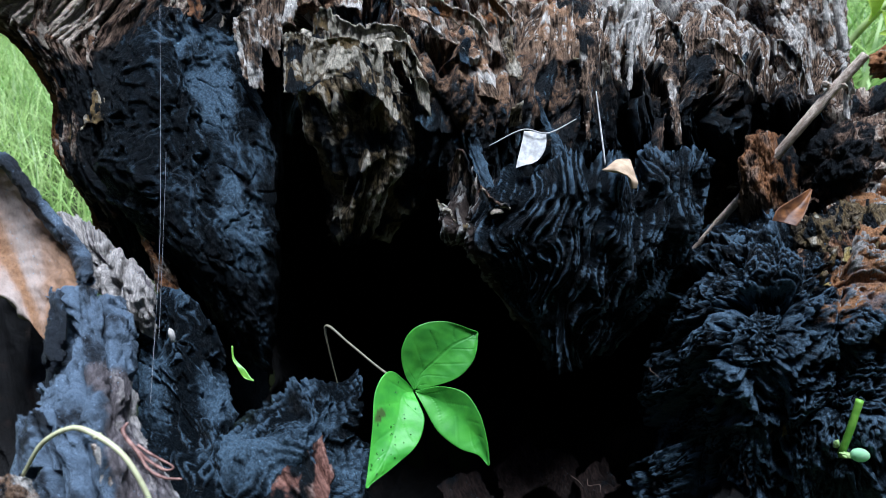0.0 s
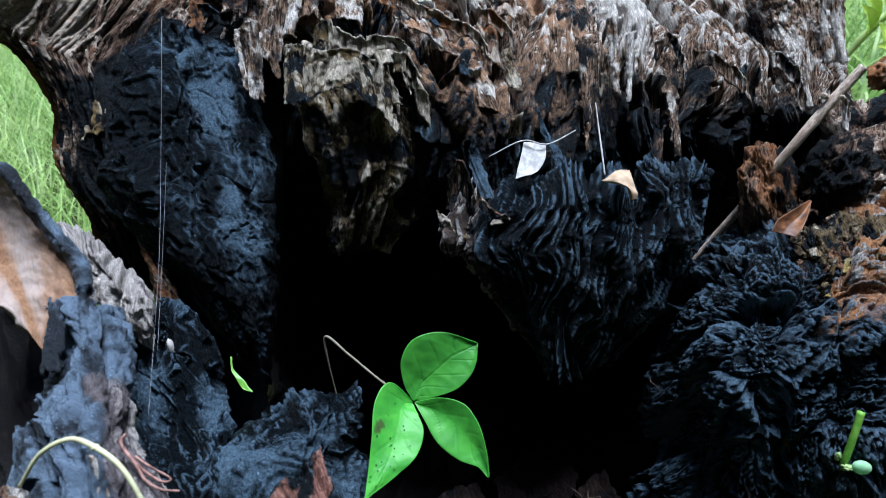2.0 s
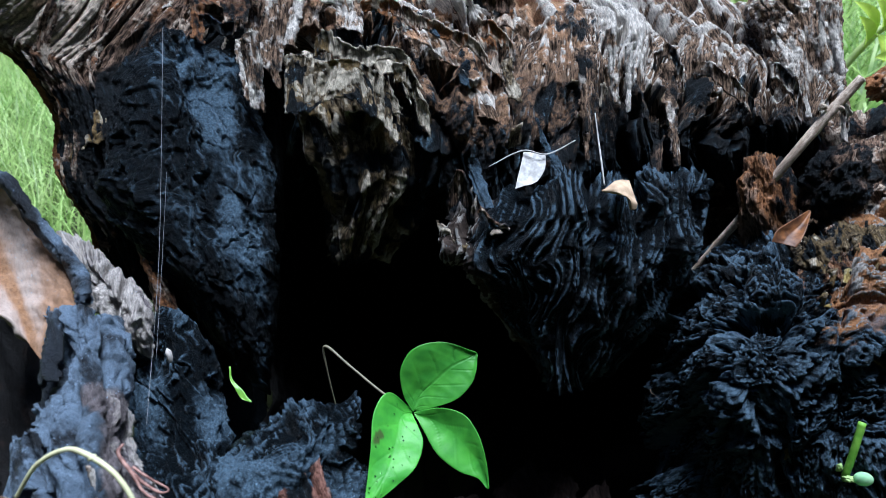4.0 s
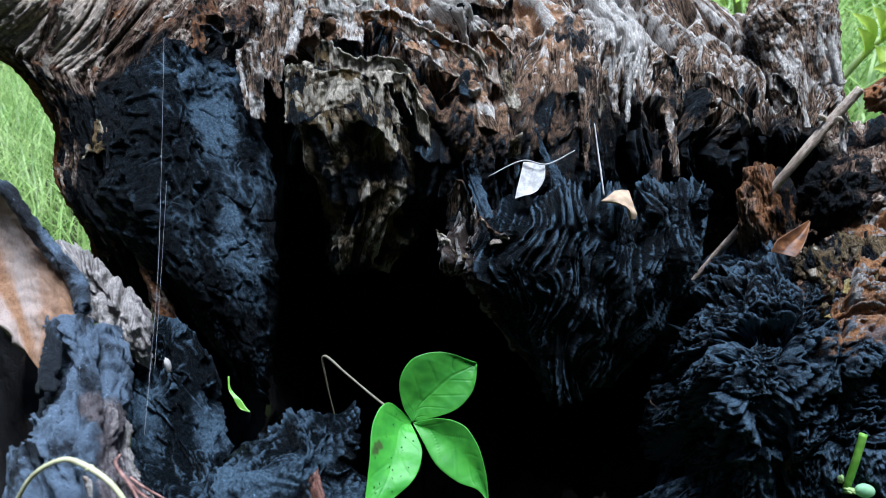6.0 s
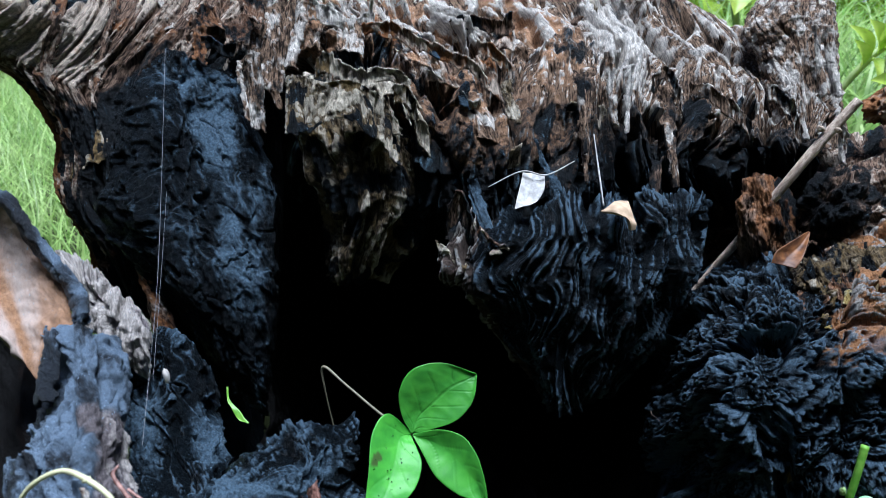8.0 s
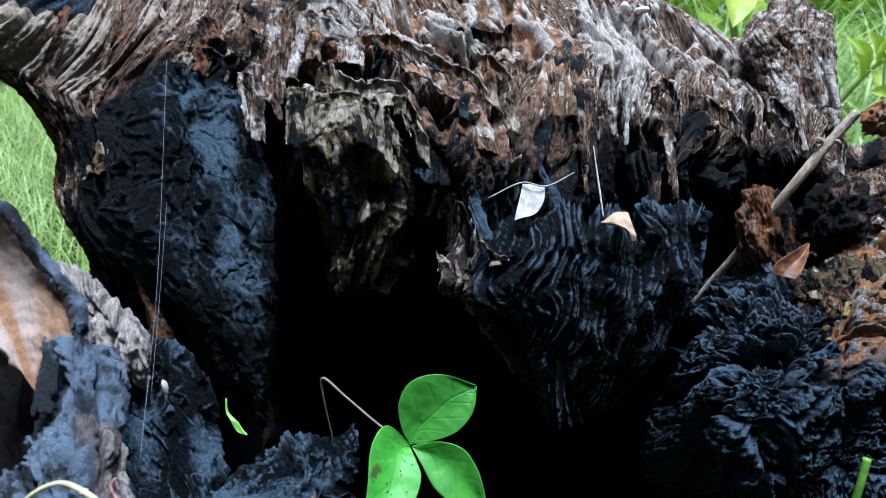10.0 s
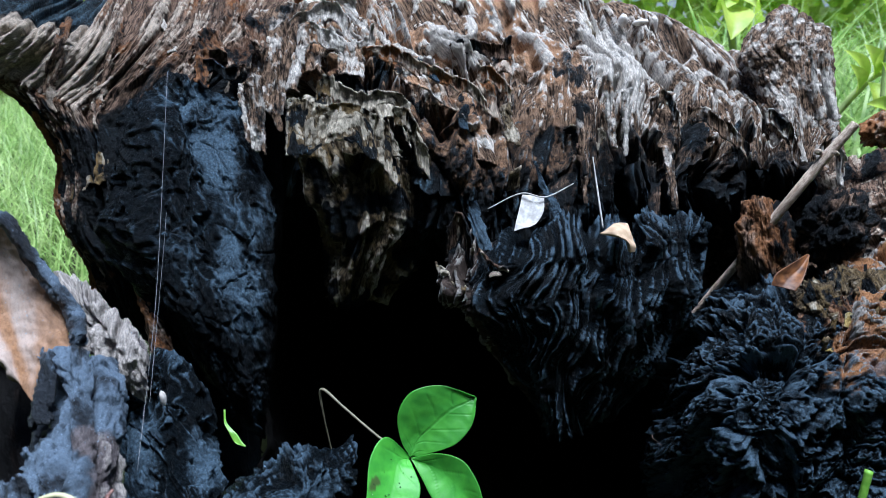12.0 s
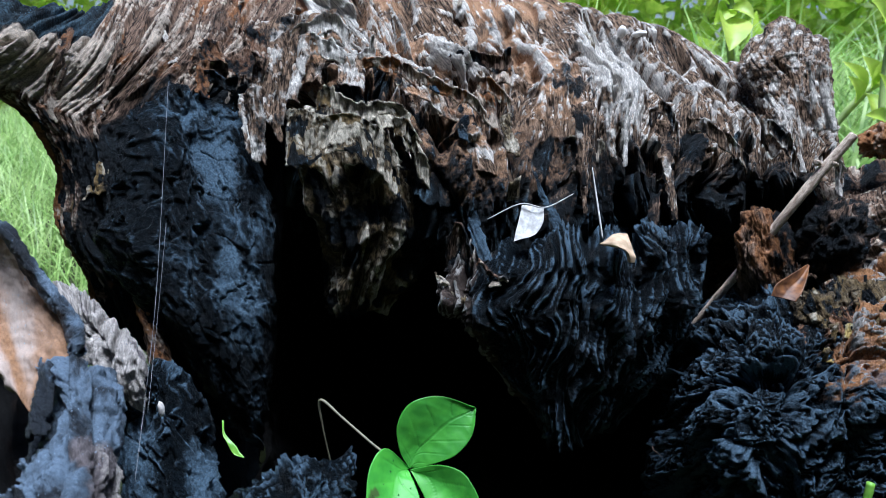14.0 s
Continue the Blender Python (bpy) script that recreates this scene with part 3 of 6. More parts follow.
sheet("hollow", [
    [(-18.6, 45.99, 32.38), (-12.21, 47.48, 30.73), (-5.91, 48.51, 30.61), (0.66, 48.51, 30.61), (7.22, 48.51, 30.61), (13.79, 48.36, 30.23), (19.93, 47.18, 29.98), (25.01, 43.96, 30.02)],
    [(-15.55, 40.88, 25.06), (-13.54, 49.64, 22.72), (-7.17, 55.48, 21.16), (0.84, 58.4, 20.37), (9.22, 58.4, 20.37), (16.73, 55.48, 21.16), (22.09, 49.64, 22.72), (25.01, 41.85, 24.8)],
    [(-12.43, 38.13, 18.26), (-12.22, 48.12, 13.61), (-7.67, 55.38, 10.23), (0.89, 58.1, 8.97), (9.68, 57.2, 9.39), (17.02, 52.66, 11.5), (21.66, 45.39, 14.88), (23.33, 38.41, 18.94)],
] + [
    [(-10.69, 32.14, 14.1), (-11.09, 42.29, 7.19), (-7.42, 49.9, 2), (0.87, 52.23, -0.23), (9.22, 50.55, 0.94), (15.85, 45.49, 4.45), (18.71, 37.91, 9.7), (18.74, 30.33, 14.96)],
    [(-9.58, 24.9, 14.87), (-9.22, 32, 8.42), (-6.04, 38.08, 2.12), (0.7, 39.67, 0.71), (7.38, 38.08, 2.12), (12.91, 34.91, 4.94), (15.06, 29.35, 9.89), (15.05, 24.59, 14.12)],
    [(-8.47, 18.02, 16.53), (-7.44, 22.43, 11.42), (-4.53, 26.79, 6.22), (0.52, 27.54, 5.39), (5.53, 26.79, 6.22), (9.98, 25.31, 7.87), (11.8, 21.58, 12.01), (12.14, 18.77, 15.72)],
], SOOT, stump, "soot-black hollow heart of the stump", res=0.16, relief=runnels(41.0, 0.9, 0.4), tint=burnt(0.8, 0, 0.3, 3.0, 0.6))

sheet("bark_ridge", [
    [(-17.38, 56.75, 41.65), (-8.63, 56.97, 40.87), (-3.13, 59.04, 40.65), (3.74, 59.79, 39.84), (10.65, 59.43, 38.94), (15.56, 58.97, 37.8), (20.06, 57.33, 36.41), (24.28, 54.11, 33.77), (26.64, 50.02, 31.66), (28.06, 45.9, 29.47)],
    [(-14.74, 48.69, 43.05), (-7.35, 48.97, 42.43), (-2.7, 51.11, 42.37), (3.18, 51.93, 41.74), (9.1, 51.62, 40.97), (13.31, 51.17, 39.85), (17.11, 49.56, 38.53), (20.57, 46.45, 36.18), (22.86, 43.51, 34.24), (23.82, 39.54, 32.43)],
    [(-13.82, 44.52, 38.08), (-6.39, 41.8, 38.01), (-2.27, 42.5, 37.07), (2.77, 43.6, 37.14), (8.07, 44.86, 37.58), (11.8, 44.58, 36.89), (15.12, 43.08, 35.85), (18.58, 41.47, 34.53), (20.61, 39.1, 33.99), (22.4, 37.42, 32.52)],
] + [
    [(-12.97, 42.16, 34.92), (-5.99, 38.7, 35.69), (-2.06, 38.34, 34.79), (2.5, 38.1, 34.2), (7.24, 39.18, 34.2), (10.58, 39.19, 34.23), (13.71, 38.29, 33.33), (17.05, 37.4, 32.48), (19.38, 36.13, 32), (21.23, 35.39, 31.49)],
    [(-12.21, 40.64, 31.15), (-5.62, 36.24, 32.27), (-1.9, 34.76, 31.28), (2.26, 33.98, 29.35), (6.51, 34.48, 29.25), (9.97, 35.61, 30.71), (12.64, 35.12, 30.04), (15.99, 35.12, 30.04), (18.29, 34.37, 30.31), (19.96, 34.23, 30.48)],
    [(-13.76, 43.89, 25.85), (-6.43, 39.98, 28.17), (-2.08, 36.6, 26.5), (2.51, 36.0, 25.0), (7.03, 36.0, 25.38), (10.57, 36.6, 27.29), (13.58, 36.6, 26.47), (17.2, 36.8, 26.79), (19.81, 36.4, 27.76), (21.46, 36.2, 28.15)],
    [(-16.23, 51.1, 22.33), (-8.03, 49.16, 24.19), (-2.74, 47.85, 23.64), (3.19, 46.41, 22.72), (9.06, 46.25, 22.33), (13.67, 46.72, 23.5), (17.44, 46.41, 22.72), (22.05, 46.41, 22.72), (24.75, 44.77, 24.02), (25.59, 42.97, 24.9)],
], GREY_WOOD, stump, "bleached and furrowed grey-brown top of the trunk", wear_glint=0.8, res=0.062, relief=blend(weathered(2.0, 1.3, 0.42, 0.22, 0.8, 0.8, 1.0, 1.2, 0.1, 4.2), weathered(4.0, 1.45, 0.36, 0.05, 0.3, 1.1, 1.0, 1.2, 0.08, 6.0), 0.3, 0.55), tint=tint_log,
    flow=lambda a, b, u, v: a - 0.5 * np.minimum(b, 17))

sheet("broken_knob", [
    [(20.18, 46.48, 36.25), (21.81, 46.94, 37.4), (24.14, 48.2, 37.84), (25.34, 46.96, 37.43), (26.89, 47.74, 36.7)],
    [(19.17, 43.52, 36.94), (20.08, 43.52, 38.27), (21.49, 43.38, 39.26), (23.35, 43.63, 38.54), (25.19, 44.4, 37.79)],
    [(18.41, 41.55, 36.06), (18.99, 40.74, 36.73), (20.46, 40.47, 37.39), (22.09, 40.88, 37.09), (24.29, 42.29, 36.56)],
    [(18.8, 40.48, 34.74), (19.33, 39.54, 35.11), (20.42, 39.21, 35.61), (21.73, 39.08, 35.3), (23.87, 40.29, 34.29)],
    [(19.12, 39.03, 32.5), (19.61, 38.12, 32.92), (20.21, 37.45, 33.14), (21.49, 37.4, 32.99), (23.84, 38.98, 32.38)],
    [(19.13, 36.93, 29.97), (19.39, 35.92, 30.14), (20.06, 35.42, 30.23), (21.15, 35.42, 30.24), (23.68, 37.45, 29.92)],
], GREY_WOOD, stump, "pale weathered knob at the end of the trunk", wear_glint=0.25, res=0.062, relief=weathered(5.0, 0.28, 0.4, 0.12, 0.4, 0.5, 0.6, 0.9, 0.07, 3.0), tint=burnt(0.05, 0.36, 0, 4.0, 0.5))

sheet("side_wall", [
    [(-24.56, 34.69, 39.11), (-21.24, 35.77, 39.11), (-19.44, 37.89, 39.03), (-18.62, 42.26, 41.82), (-15.66, 43.69, 42.7), (-12.46, 44.85, 42.91), (-9.46, 46.02, 43.12)],
    [(-23.61, 32.93, 37.42), (-20.58, 33.27, 37.2), (-18.78, 34.43, 36.85), (-16.9, 36.69, 37.37), (-14.49, 38.46, 37.77), (-11.96, 39.57, 37.85), (-8.92, 40.69, 37.93)],
    [(-23.92, 32.94, 35.84), (-21.37, 33.11, 35.18), (-19.42, 33.63, 34.36), (-17.31, 34.74, 33.9), (-14.54, 36.28, 35.04), (-11.81, 37.36, 35.04), (-9.29, 39.25, 34.37)],
    [(-22.01, 34.55, 33.43), (-20.3, 33.34, 33.11), (-18.83, 33.13, 32.57), (-16.89, 33.32, 31.71), (-14.46, 34.58, 32.17), (-11.82, 35.75, 32.38), (-9.57, 38.86, 30.75)],
] + [
    [(-20.65, 34.61, 30.91), (-19.56, 33.37, 30.51), (-18.21, 32.65, 30.06), (-16.45, 32.44, 29.53), (-14.29, 33.45, 29.35), (-11.82, 34.84, 28.79), (-9.65, 38.05, 26.06)],
    [(-20.8, 34.08, 28.24), (-19.51, 32.87, 27.92), (-17.99, 32.05, 27.24), (-16.08, 31.84, 26.71), (-14, 32.59, 25.9), (-11.95, 34.16, 24.45), (-10.14, 38.12, 20.89)],
    [(-19.31, 33.53, 25.56), (-18.54, 32.83, 25.15), (-16.88, 32.02, 24.5), (-15.18, 31.59, 23.42), (-13.6, 32.07, 21.95), (-12.07, 33.32, 19.7), (-10.74, 37.17, 15.88)],
    [(-19.39, 33.67, 23.23), (-17.83, 32.86, 22.56), (-16.37, 32.41, 21.45), (-14.59, 31.74, 19.78), (-13.19, 31.95, 17.63), (-11.88, 32.67, 15.43), (-11.18, 36.31, 11.09)],
], BROWN_WOOD, stump, "fibrous brown side wall, scorched black below", wear_glint=0.55, res=0.068, relief=weathered(12.0, 0.42, 0.75, 0.05, 0.1, 0.5, 1.6, 0.8, 0.06, 5.0), tint=tint_wall, ragged=0.2, sides="lb", thick=0.5,
    flow=lambda a, b, u, v: a + 0.5 * np.minimum(b, 9))

# added black sheet that hides the ground seen through a gap
sheet("gap_filler", [
    [(-15.4, 34, 16.44), (-13.41, 35, 15.87), (-11.28, 36, 15.29)],
    [(-14.77, 31.5, 14.54), (-12.36, 32, 14.2), (-10.5, 33, 13.52)],
    [(-13.71, 28, 12.99), (-10.93, 28.5, 12.2), (-8.29, 29, 11.78)],
], CHAR_WOOD, stump, "black sheet added to close a gap in the hollow", res=0.15, relief=runnels(43.0, 0.6, 0.6), tint=burnt(1.0, 0, 0, 3.0, 0.1))

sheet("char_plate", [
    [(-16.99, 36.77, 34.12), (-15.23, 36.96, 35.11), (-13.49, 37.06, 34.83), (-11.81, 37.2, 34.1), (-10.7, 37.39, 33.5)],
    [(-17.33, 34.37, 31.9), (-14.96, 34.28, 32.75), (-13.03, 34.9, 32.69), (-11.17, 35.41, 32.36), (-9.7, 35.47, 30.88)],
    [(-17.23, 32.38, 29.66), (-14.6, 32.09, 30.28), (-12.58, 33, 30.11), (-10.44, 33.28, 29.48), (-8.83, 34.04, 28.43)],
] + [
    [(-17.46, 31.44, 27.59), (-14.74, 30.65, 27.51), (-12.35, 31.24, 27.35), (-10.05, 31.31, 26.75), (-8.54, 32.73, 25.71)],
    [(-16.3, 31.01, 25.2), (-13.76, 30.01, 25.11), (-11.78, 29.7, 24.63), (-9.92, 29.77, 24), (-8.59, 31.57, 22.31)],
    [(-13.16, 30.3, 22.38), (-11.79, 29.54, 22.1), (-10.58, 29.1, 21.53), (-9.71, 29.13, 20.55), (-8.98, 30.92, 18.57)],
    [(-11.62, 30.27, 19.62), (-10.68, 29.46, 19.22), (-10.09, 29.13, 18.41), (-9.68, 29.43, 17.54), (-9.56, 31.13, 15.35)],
], CHAR_WOOD, stump, "blue-black charcoal plate with pale ash specks, its blue sheen painted in", wear_glint=0.45, res=0.062, relief=plate_relief, ragged=0.5, thick=0.7, seed=4.0, tint=tint_plate)

sheet("hanging_plate", [
    [(-8.93, 37.87, 33.62), (-6.89, 37.08, 33.82), (-4.98, 36.38, 33.14), (-2.89, 36.91, 33.39), (-1.07, 37.16, 31.87)],
    [(-8.43, 35.21, 32.38), (-6.53, 34.69, 32.71), (-4.47, 34.43, 32.6), (-2.46, 34.57, 31.87), (-0.43, 35.61, 29.65)],
    [(-7.84, 34.54, 30.72), (-5.99, 33.11, 30.38), (-4.09, 32.8, 30.43), (-2.16, 33.49, 29.74), (-0.13, 35.51, 27.79)],
    [(-7.22, 34.13, 28.11), (-5.63, 32.53, 27.89), (-4.01, 32.34, 27.94), (-2.21, 33.4, 27.37), (-0.29, 35.77, 25.76)],
    [(-6.77, 33.88, 25.35), (-5.5, 32.62, 25.43), (-4.28, 32.43, 25.49), (-2.89, 33.51, 24.98), (-1.6, 35.52, 23.8)],
    [(-6.68, 34.19, 22.91), (-5.57, 33.02, 22.69), (-4.94, 32.96, 22.55), (-4.26, 33.88, 22.69), (-3.45, 35.49, 22.41)],
], OCHRE_WOOD, stump, "ochre and grey rotten wood plates, lichened, hanging into the hollow", wear_glint=0.5, res=0.068, relief=weathered(17.0, 0.8, 0.45, 0.2, 0.9, 0.7, 1.2, 1.0, 0.1, 3.5), ragged=0.35, thick=0.5, seed=2.0,
    tint=lambda a, b, u, v, p, h: {"char_shade": np.clip(0.75 * step(-0.1, 0.3, fbm(a * 0.45, b * 0.35, 4.0, 4)) + 0.35 * step(0.25, 0.45, v + 0.1 * fbm(a * 0.5, b * 0.5, 14.0, 3)) * (1 - 0.75 * np.exp(-((u - 0.62) / 0.12) ** 2)) - 0.3 * step(0.1, 0.5, h), 0, 1), "pale": 0.1 + 0.35 * step(0, 0.5, h) + 0.4 * fbm(a * 0.7, b * 0.7, 8.0, 3), "rust": 0.3 + 0.5 * fbm(a * 0.5, b * 0.5, 6.0, 3)})

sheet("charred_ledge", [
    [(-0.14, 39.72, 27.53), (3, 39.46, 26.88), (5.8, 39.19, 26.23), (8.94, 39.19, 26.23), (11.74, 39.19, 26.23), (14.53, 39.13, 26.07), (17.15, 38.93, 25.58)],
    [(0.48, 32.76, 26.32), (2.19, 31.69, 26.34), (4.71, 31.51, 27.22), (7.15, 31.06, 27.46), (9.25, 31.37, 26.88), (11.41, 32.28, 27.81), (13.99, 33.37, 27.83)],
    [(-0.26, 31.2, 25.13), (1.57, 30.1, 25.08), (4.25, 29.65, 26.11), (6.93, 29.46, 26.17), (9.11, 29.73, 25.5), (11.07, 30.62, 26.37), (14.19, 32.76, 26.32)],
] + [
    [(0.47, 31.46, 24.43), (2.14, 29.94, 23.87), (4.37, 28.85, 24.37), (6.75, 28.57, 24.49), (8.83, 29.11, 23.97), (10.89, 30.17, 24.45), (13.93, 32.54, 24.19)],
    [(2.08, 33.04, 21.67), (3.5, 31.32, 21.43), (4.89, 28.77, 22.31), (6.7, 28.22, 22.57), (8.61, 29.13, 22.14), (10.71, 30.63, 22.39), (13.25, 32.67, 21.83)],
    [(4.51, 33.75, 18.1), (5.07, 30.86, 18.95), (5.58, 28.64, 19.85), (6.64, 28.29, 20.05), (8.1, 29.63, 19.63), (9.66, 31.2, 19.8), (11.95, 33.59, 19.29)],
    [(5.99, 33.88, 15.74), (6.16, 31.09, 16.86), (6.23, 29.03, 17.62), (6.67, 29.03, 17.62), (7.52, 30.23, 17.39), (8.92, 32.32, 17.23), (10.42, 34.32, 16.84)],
], CHAR_WOOD, stump, "fluted black charcoal ledge with glints painted along its crests", wear_glint=1.3, res=0.062, relief=drapes(23.0, 1.0, 0.36, 0.03, 0.07, 0.1, 1.4), tint=lambda a, b, u, v, p, h: {"char_shade": np.clip(1.0 - 0.75 * (1 - step(0.1, 0.28, u + 0.05 * fbm(a * 0.6, b * 0.6, 5.0, 3))), 0, 1), "pale": 0.05 + 0.4 * fbm(a * 0.9, b * 0.9, 6.0, 3)}, ragged=0.5, sides="lrb", thick=0.6, seed=6.0)

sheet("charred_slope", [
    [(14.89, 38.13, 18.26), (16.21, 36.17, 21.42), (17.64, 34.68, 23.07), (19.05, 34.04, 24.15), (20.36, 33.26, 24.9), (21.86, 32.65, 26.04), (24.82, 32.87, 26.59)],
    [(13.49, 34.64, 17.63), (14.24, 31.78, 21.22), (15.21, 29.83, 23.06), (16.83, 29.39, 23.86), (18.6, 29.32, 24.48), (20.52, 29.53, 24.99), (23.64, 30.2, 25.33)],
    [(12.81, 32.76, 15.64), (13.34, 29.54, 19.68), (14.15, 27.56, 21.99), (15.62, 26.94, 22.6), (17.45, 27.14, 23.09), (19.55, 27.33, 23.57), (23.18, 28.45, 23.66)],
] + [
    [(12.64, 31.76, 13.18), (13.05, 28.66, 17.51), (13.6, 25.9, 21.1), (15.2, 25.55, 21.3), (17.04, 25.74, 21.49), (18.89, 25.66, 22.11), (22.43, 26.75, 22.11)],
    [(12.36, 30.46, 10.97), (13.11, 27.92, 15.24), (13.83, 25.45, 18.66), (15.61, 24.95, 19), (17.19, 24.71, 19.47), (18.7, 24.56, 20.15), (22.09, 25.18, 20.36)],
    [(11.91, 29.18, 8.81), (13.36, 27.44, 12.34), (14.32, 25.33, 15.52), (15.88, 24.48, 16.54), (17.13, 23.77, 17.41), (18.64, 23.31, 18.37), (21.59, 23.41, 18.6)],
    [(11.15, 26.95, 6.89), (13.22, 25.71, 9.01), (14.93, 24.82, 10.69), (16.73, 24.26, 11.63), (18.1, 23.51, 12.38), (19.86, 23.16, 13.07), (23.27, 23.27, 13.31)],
], CHAR_WOOD, stump, "crumbling black charcoal slope with rust-brown rotten wood above", wear_glint=1.4, res=0.062, relief=coals(31.0, 1.1, 3.0, 0.55, -0.5, 1.5, 0.1, 0.8),
    # bluish colour lightens the slope below its top rows
    tint=lambda a, b, u, v, p, h: {"char_shade": np.clip(1.15 - 1.1 * step(0.55, 0.8, u + 0.12 * fbm(a * 0.5, b * 0.5, 2.0, 3)) * (1 - step(0.35, 0.6, v + 0.1 * fbm(a * 0.4, b * 0.4, 9.0, 3))), 0, 1), "rust": 0.7 + 0.3 * fbm(a, b, 3.0, 3), "dust_sheen": np.clip(0.28 + 0.5 * fbm(a * 0.6, b * 0.6, 17.0, 4), 0, 1) * step(0.2, 0.4, v), "pale": 0.4 * step(0.2, 0.5, fbm(a * 0.7, b * 0.7, 5.0, 3))})

sheet("back_shelf", [
    [(18.68, 44.41, 28.46), (21.86, 42.39, 28.8), (24.31, 40.63, 29.79), (27.79, 39.87, 30.58)],
    [(17.46, 41.15, 25.74), (19.96, 38.34, 26.79), (22.17, 36.62, 27.86), (25.66, 35.86, 28.67)],
    [(16.73, 40.05, 23.02), (18.78, 36.49, 24.87), (21.25, 34.8, 26.04), (25.55, 34.07, 26.88)],
    [(15.99, 38.68, 19.62), (18.45, 35.49, 22.41), (21.25, 33.86, 23.71), (26.17, 33.15, 24.62)],
], BROWN_WOOD, stump, "dark crumbled shelf behind the stick", wear_glint=0.6, res=0.074, relief=coals(51.0, 0.8, 2.4), tint=burnt(0.45, 0.2, 0.4, 5.0, 0.6))

lump("rotten_lump", (17.51, 33.24, 26.18), [(1.5, 0.3, 0.6), (0.4, 1.3, 0.2), (-0.9, 0.2, 2.6)], BROWN_WOOD, stump, "rust-brown crumbling lump under the stick", 0.24, 1.2, 110, burnt(0.35, 0.1, 0.55, 4.0, 0.6), 3.0)
lump("rotten_lump", (20.51, 32.72, 27.55), [(1.6, 0, 0), (0, 1.3, 0.2), (0.3, 0, 1.7)], BROWN_WOOD, stump, "", 0.32, 1.0, 110, burnt(0.55, 0.15, 0.35, 9.0, 0.6), 7.0)

sheet("rear_bark", [
    [(-15, 43, 41), (-15, 54, 41), (-8, 64, 40), (5, 68, 39), (18, 63, 36), (27, 53, 30), (30, 42, 27)],
    [(-16, 42, 30), (-17, 55, 30), (-9, 67, 30), (5, 72, 30), (20, 67, 28), (30, 54, 24), (32, 41, 22)],
    [(-17, 41, 14), (-18, 56, 14), (-10, 70, 14), (5, 75, 14), (22, 70, 13), (33, 56, 12), (35, 40, 12)],
    [(-21, 40, -1), (-22, 58, -1), (-12, 75, -1), (5, 80, -1), (25, 75, -1), (38, 58, -1), (40, 40, -1)],
], BROWN_WOOD, stump, "furrowed outer bark at the back of the stump", res=0.25, relief=furrows(81.0, 1.2, 0.3), tint=burnt(0.3, 0.3, 0.3, 7.0, 0.6), thick=1.0)
sheet("stump_foot", [
    [(-24, 29, 23), (-18, 19, 19), (-10, 16.5, 19.5), (-4, 19.5, 15.5), (2, 27.5, 5), (10, 27.5, 5.5), (16, 26.5, 9), (24, 25, 11.5), (32, 34, 20), (31, 42, 26)],
    [(-26, 27, 11), (-20, 16, 10), (-10.5, 13, 10), (-4, 16, 8), (2, 25, 3), (10, 25, 3), (16.5, 23, 5), (26, 22, 6), (35, 33, 10), (34, 42, 13)],
    [(-28, 25, -1), (-22, 13, -1), (-11, 10, -1), (-4, 13, -1), (2, 22, -1), (10, 22, -1), (17, 20, -1), (28, 19, -1), (38, 32, -1), (38, 42, -1)],
], BROWN_WOOD, stump, "scorched foot of the stump in the soil", res=0.2, relief=furrows(83.0, 0.8, 0.4), tint=burnt(0.6, 0.2, 0.3, 8.0, 0.6))

for c, r, seed in (
    ((18.38, 29.46, 24.57), 1.0, 2.0), ((19.52, 28.6, 24.04), 1.1, 4.0), ((20.82, 29.14, 24.84), 1.2, 6.0), ((18.43, 27.4, 22.67), 0.9, 8.0),
    ((19.99, 26.62, 22.33), 1.1, 10.0), ((17.35, 28.35, 23.41), 0.8, 12.0), ((19.81, 27.6, 23.16), 0.8, 14.0), ((20.87, 27.98, 23.57), 1.0, 16.0), ((20.01, 30.1, 25.08), 0.9, 18.0),
):
    lump("rotten_lump", c, [(r, 0.1, 0.3), (0.1, r, 0.2), (-0.4 * r, 0.2, 0.9 * r)], OCHRE_WOOD if seed % 4 else BROWN_WOOD, PARTS["charred_slope"], "", 0.42, 1.2, 60, burnt(0.5, 0.1, 0.6, seed, 0.8), seed)

# ---- fibrous strips that peel off the larger forms ----
def at_grid(g, u, v):
    rows, cols = g.shape[:2]
    return g[int(np.clip(v, 0, 1) * (rows - 1)), int(np.clip(u, 0, 1) * (cols - 1))]


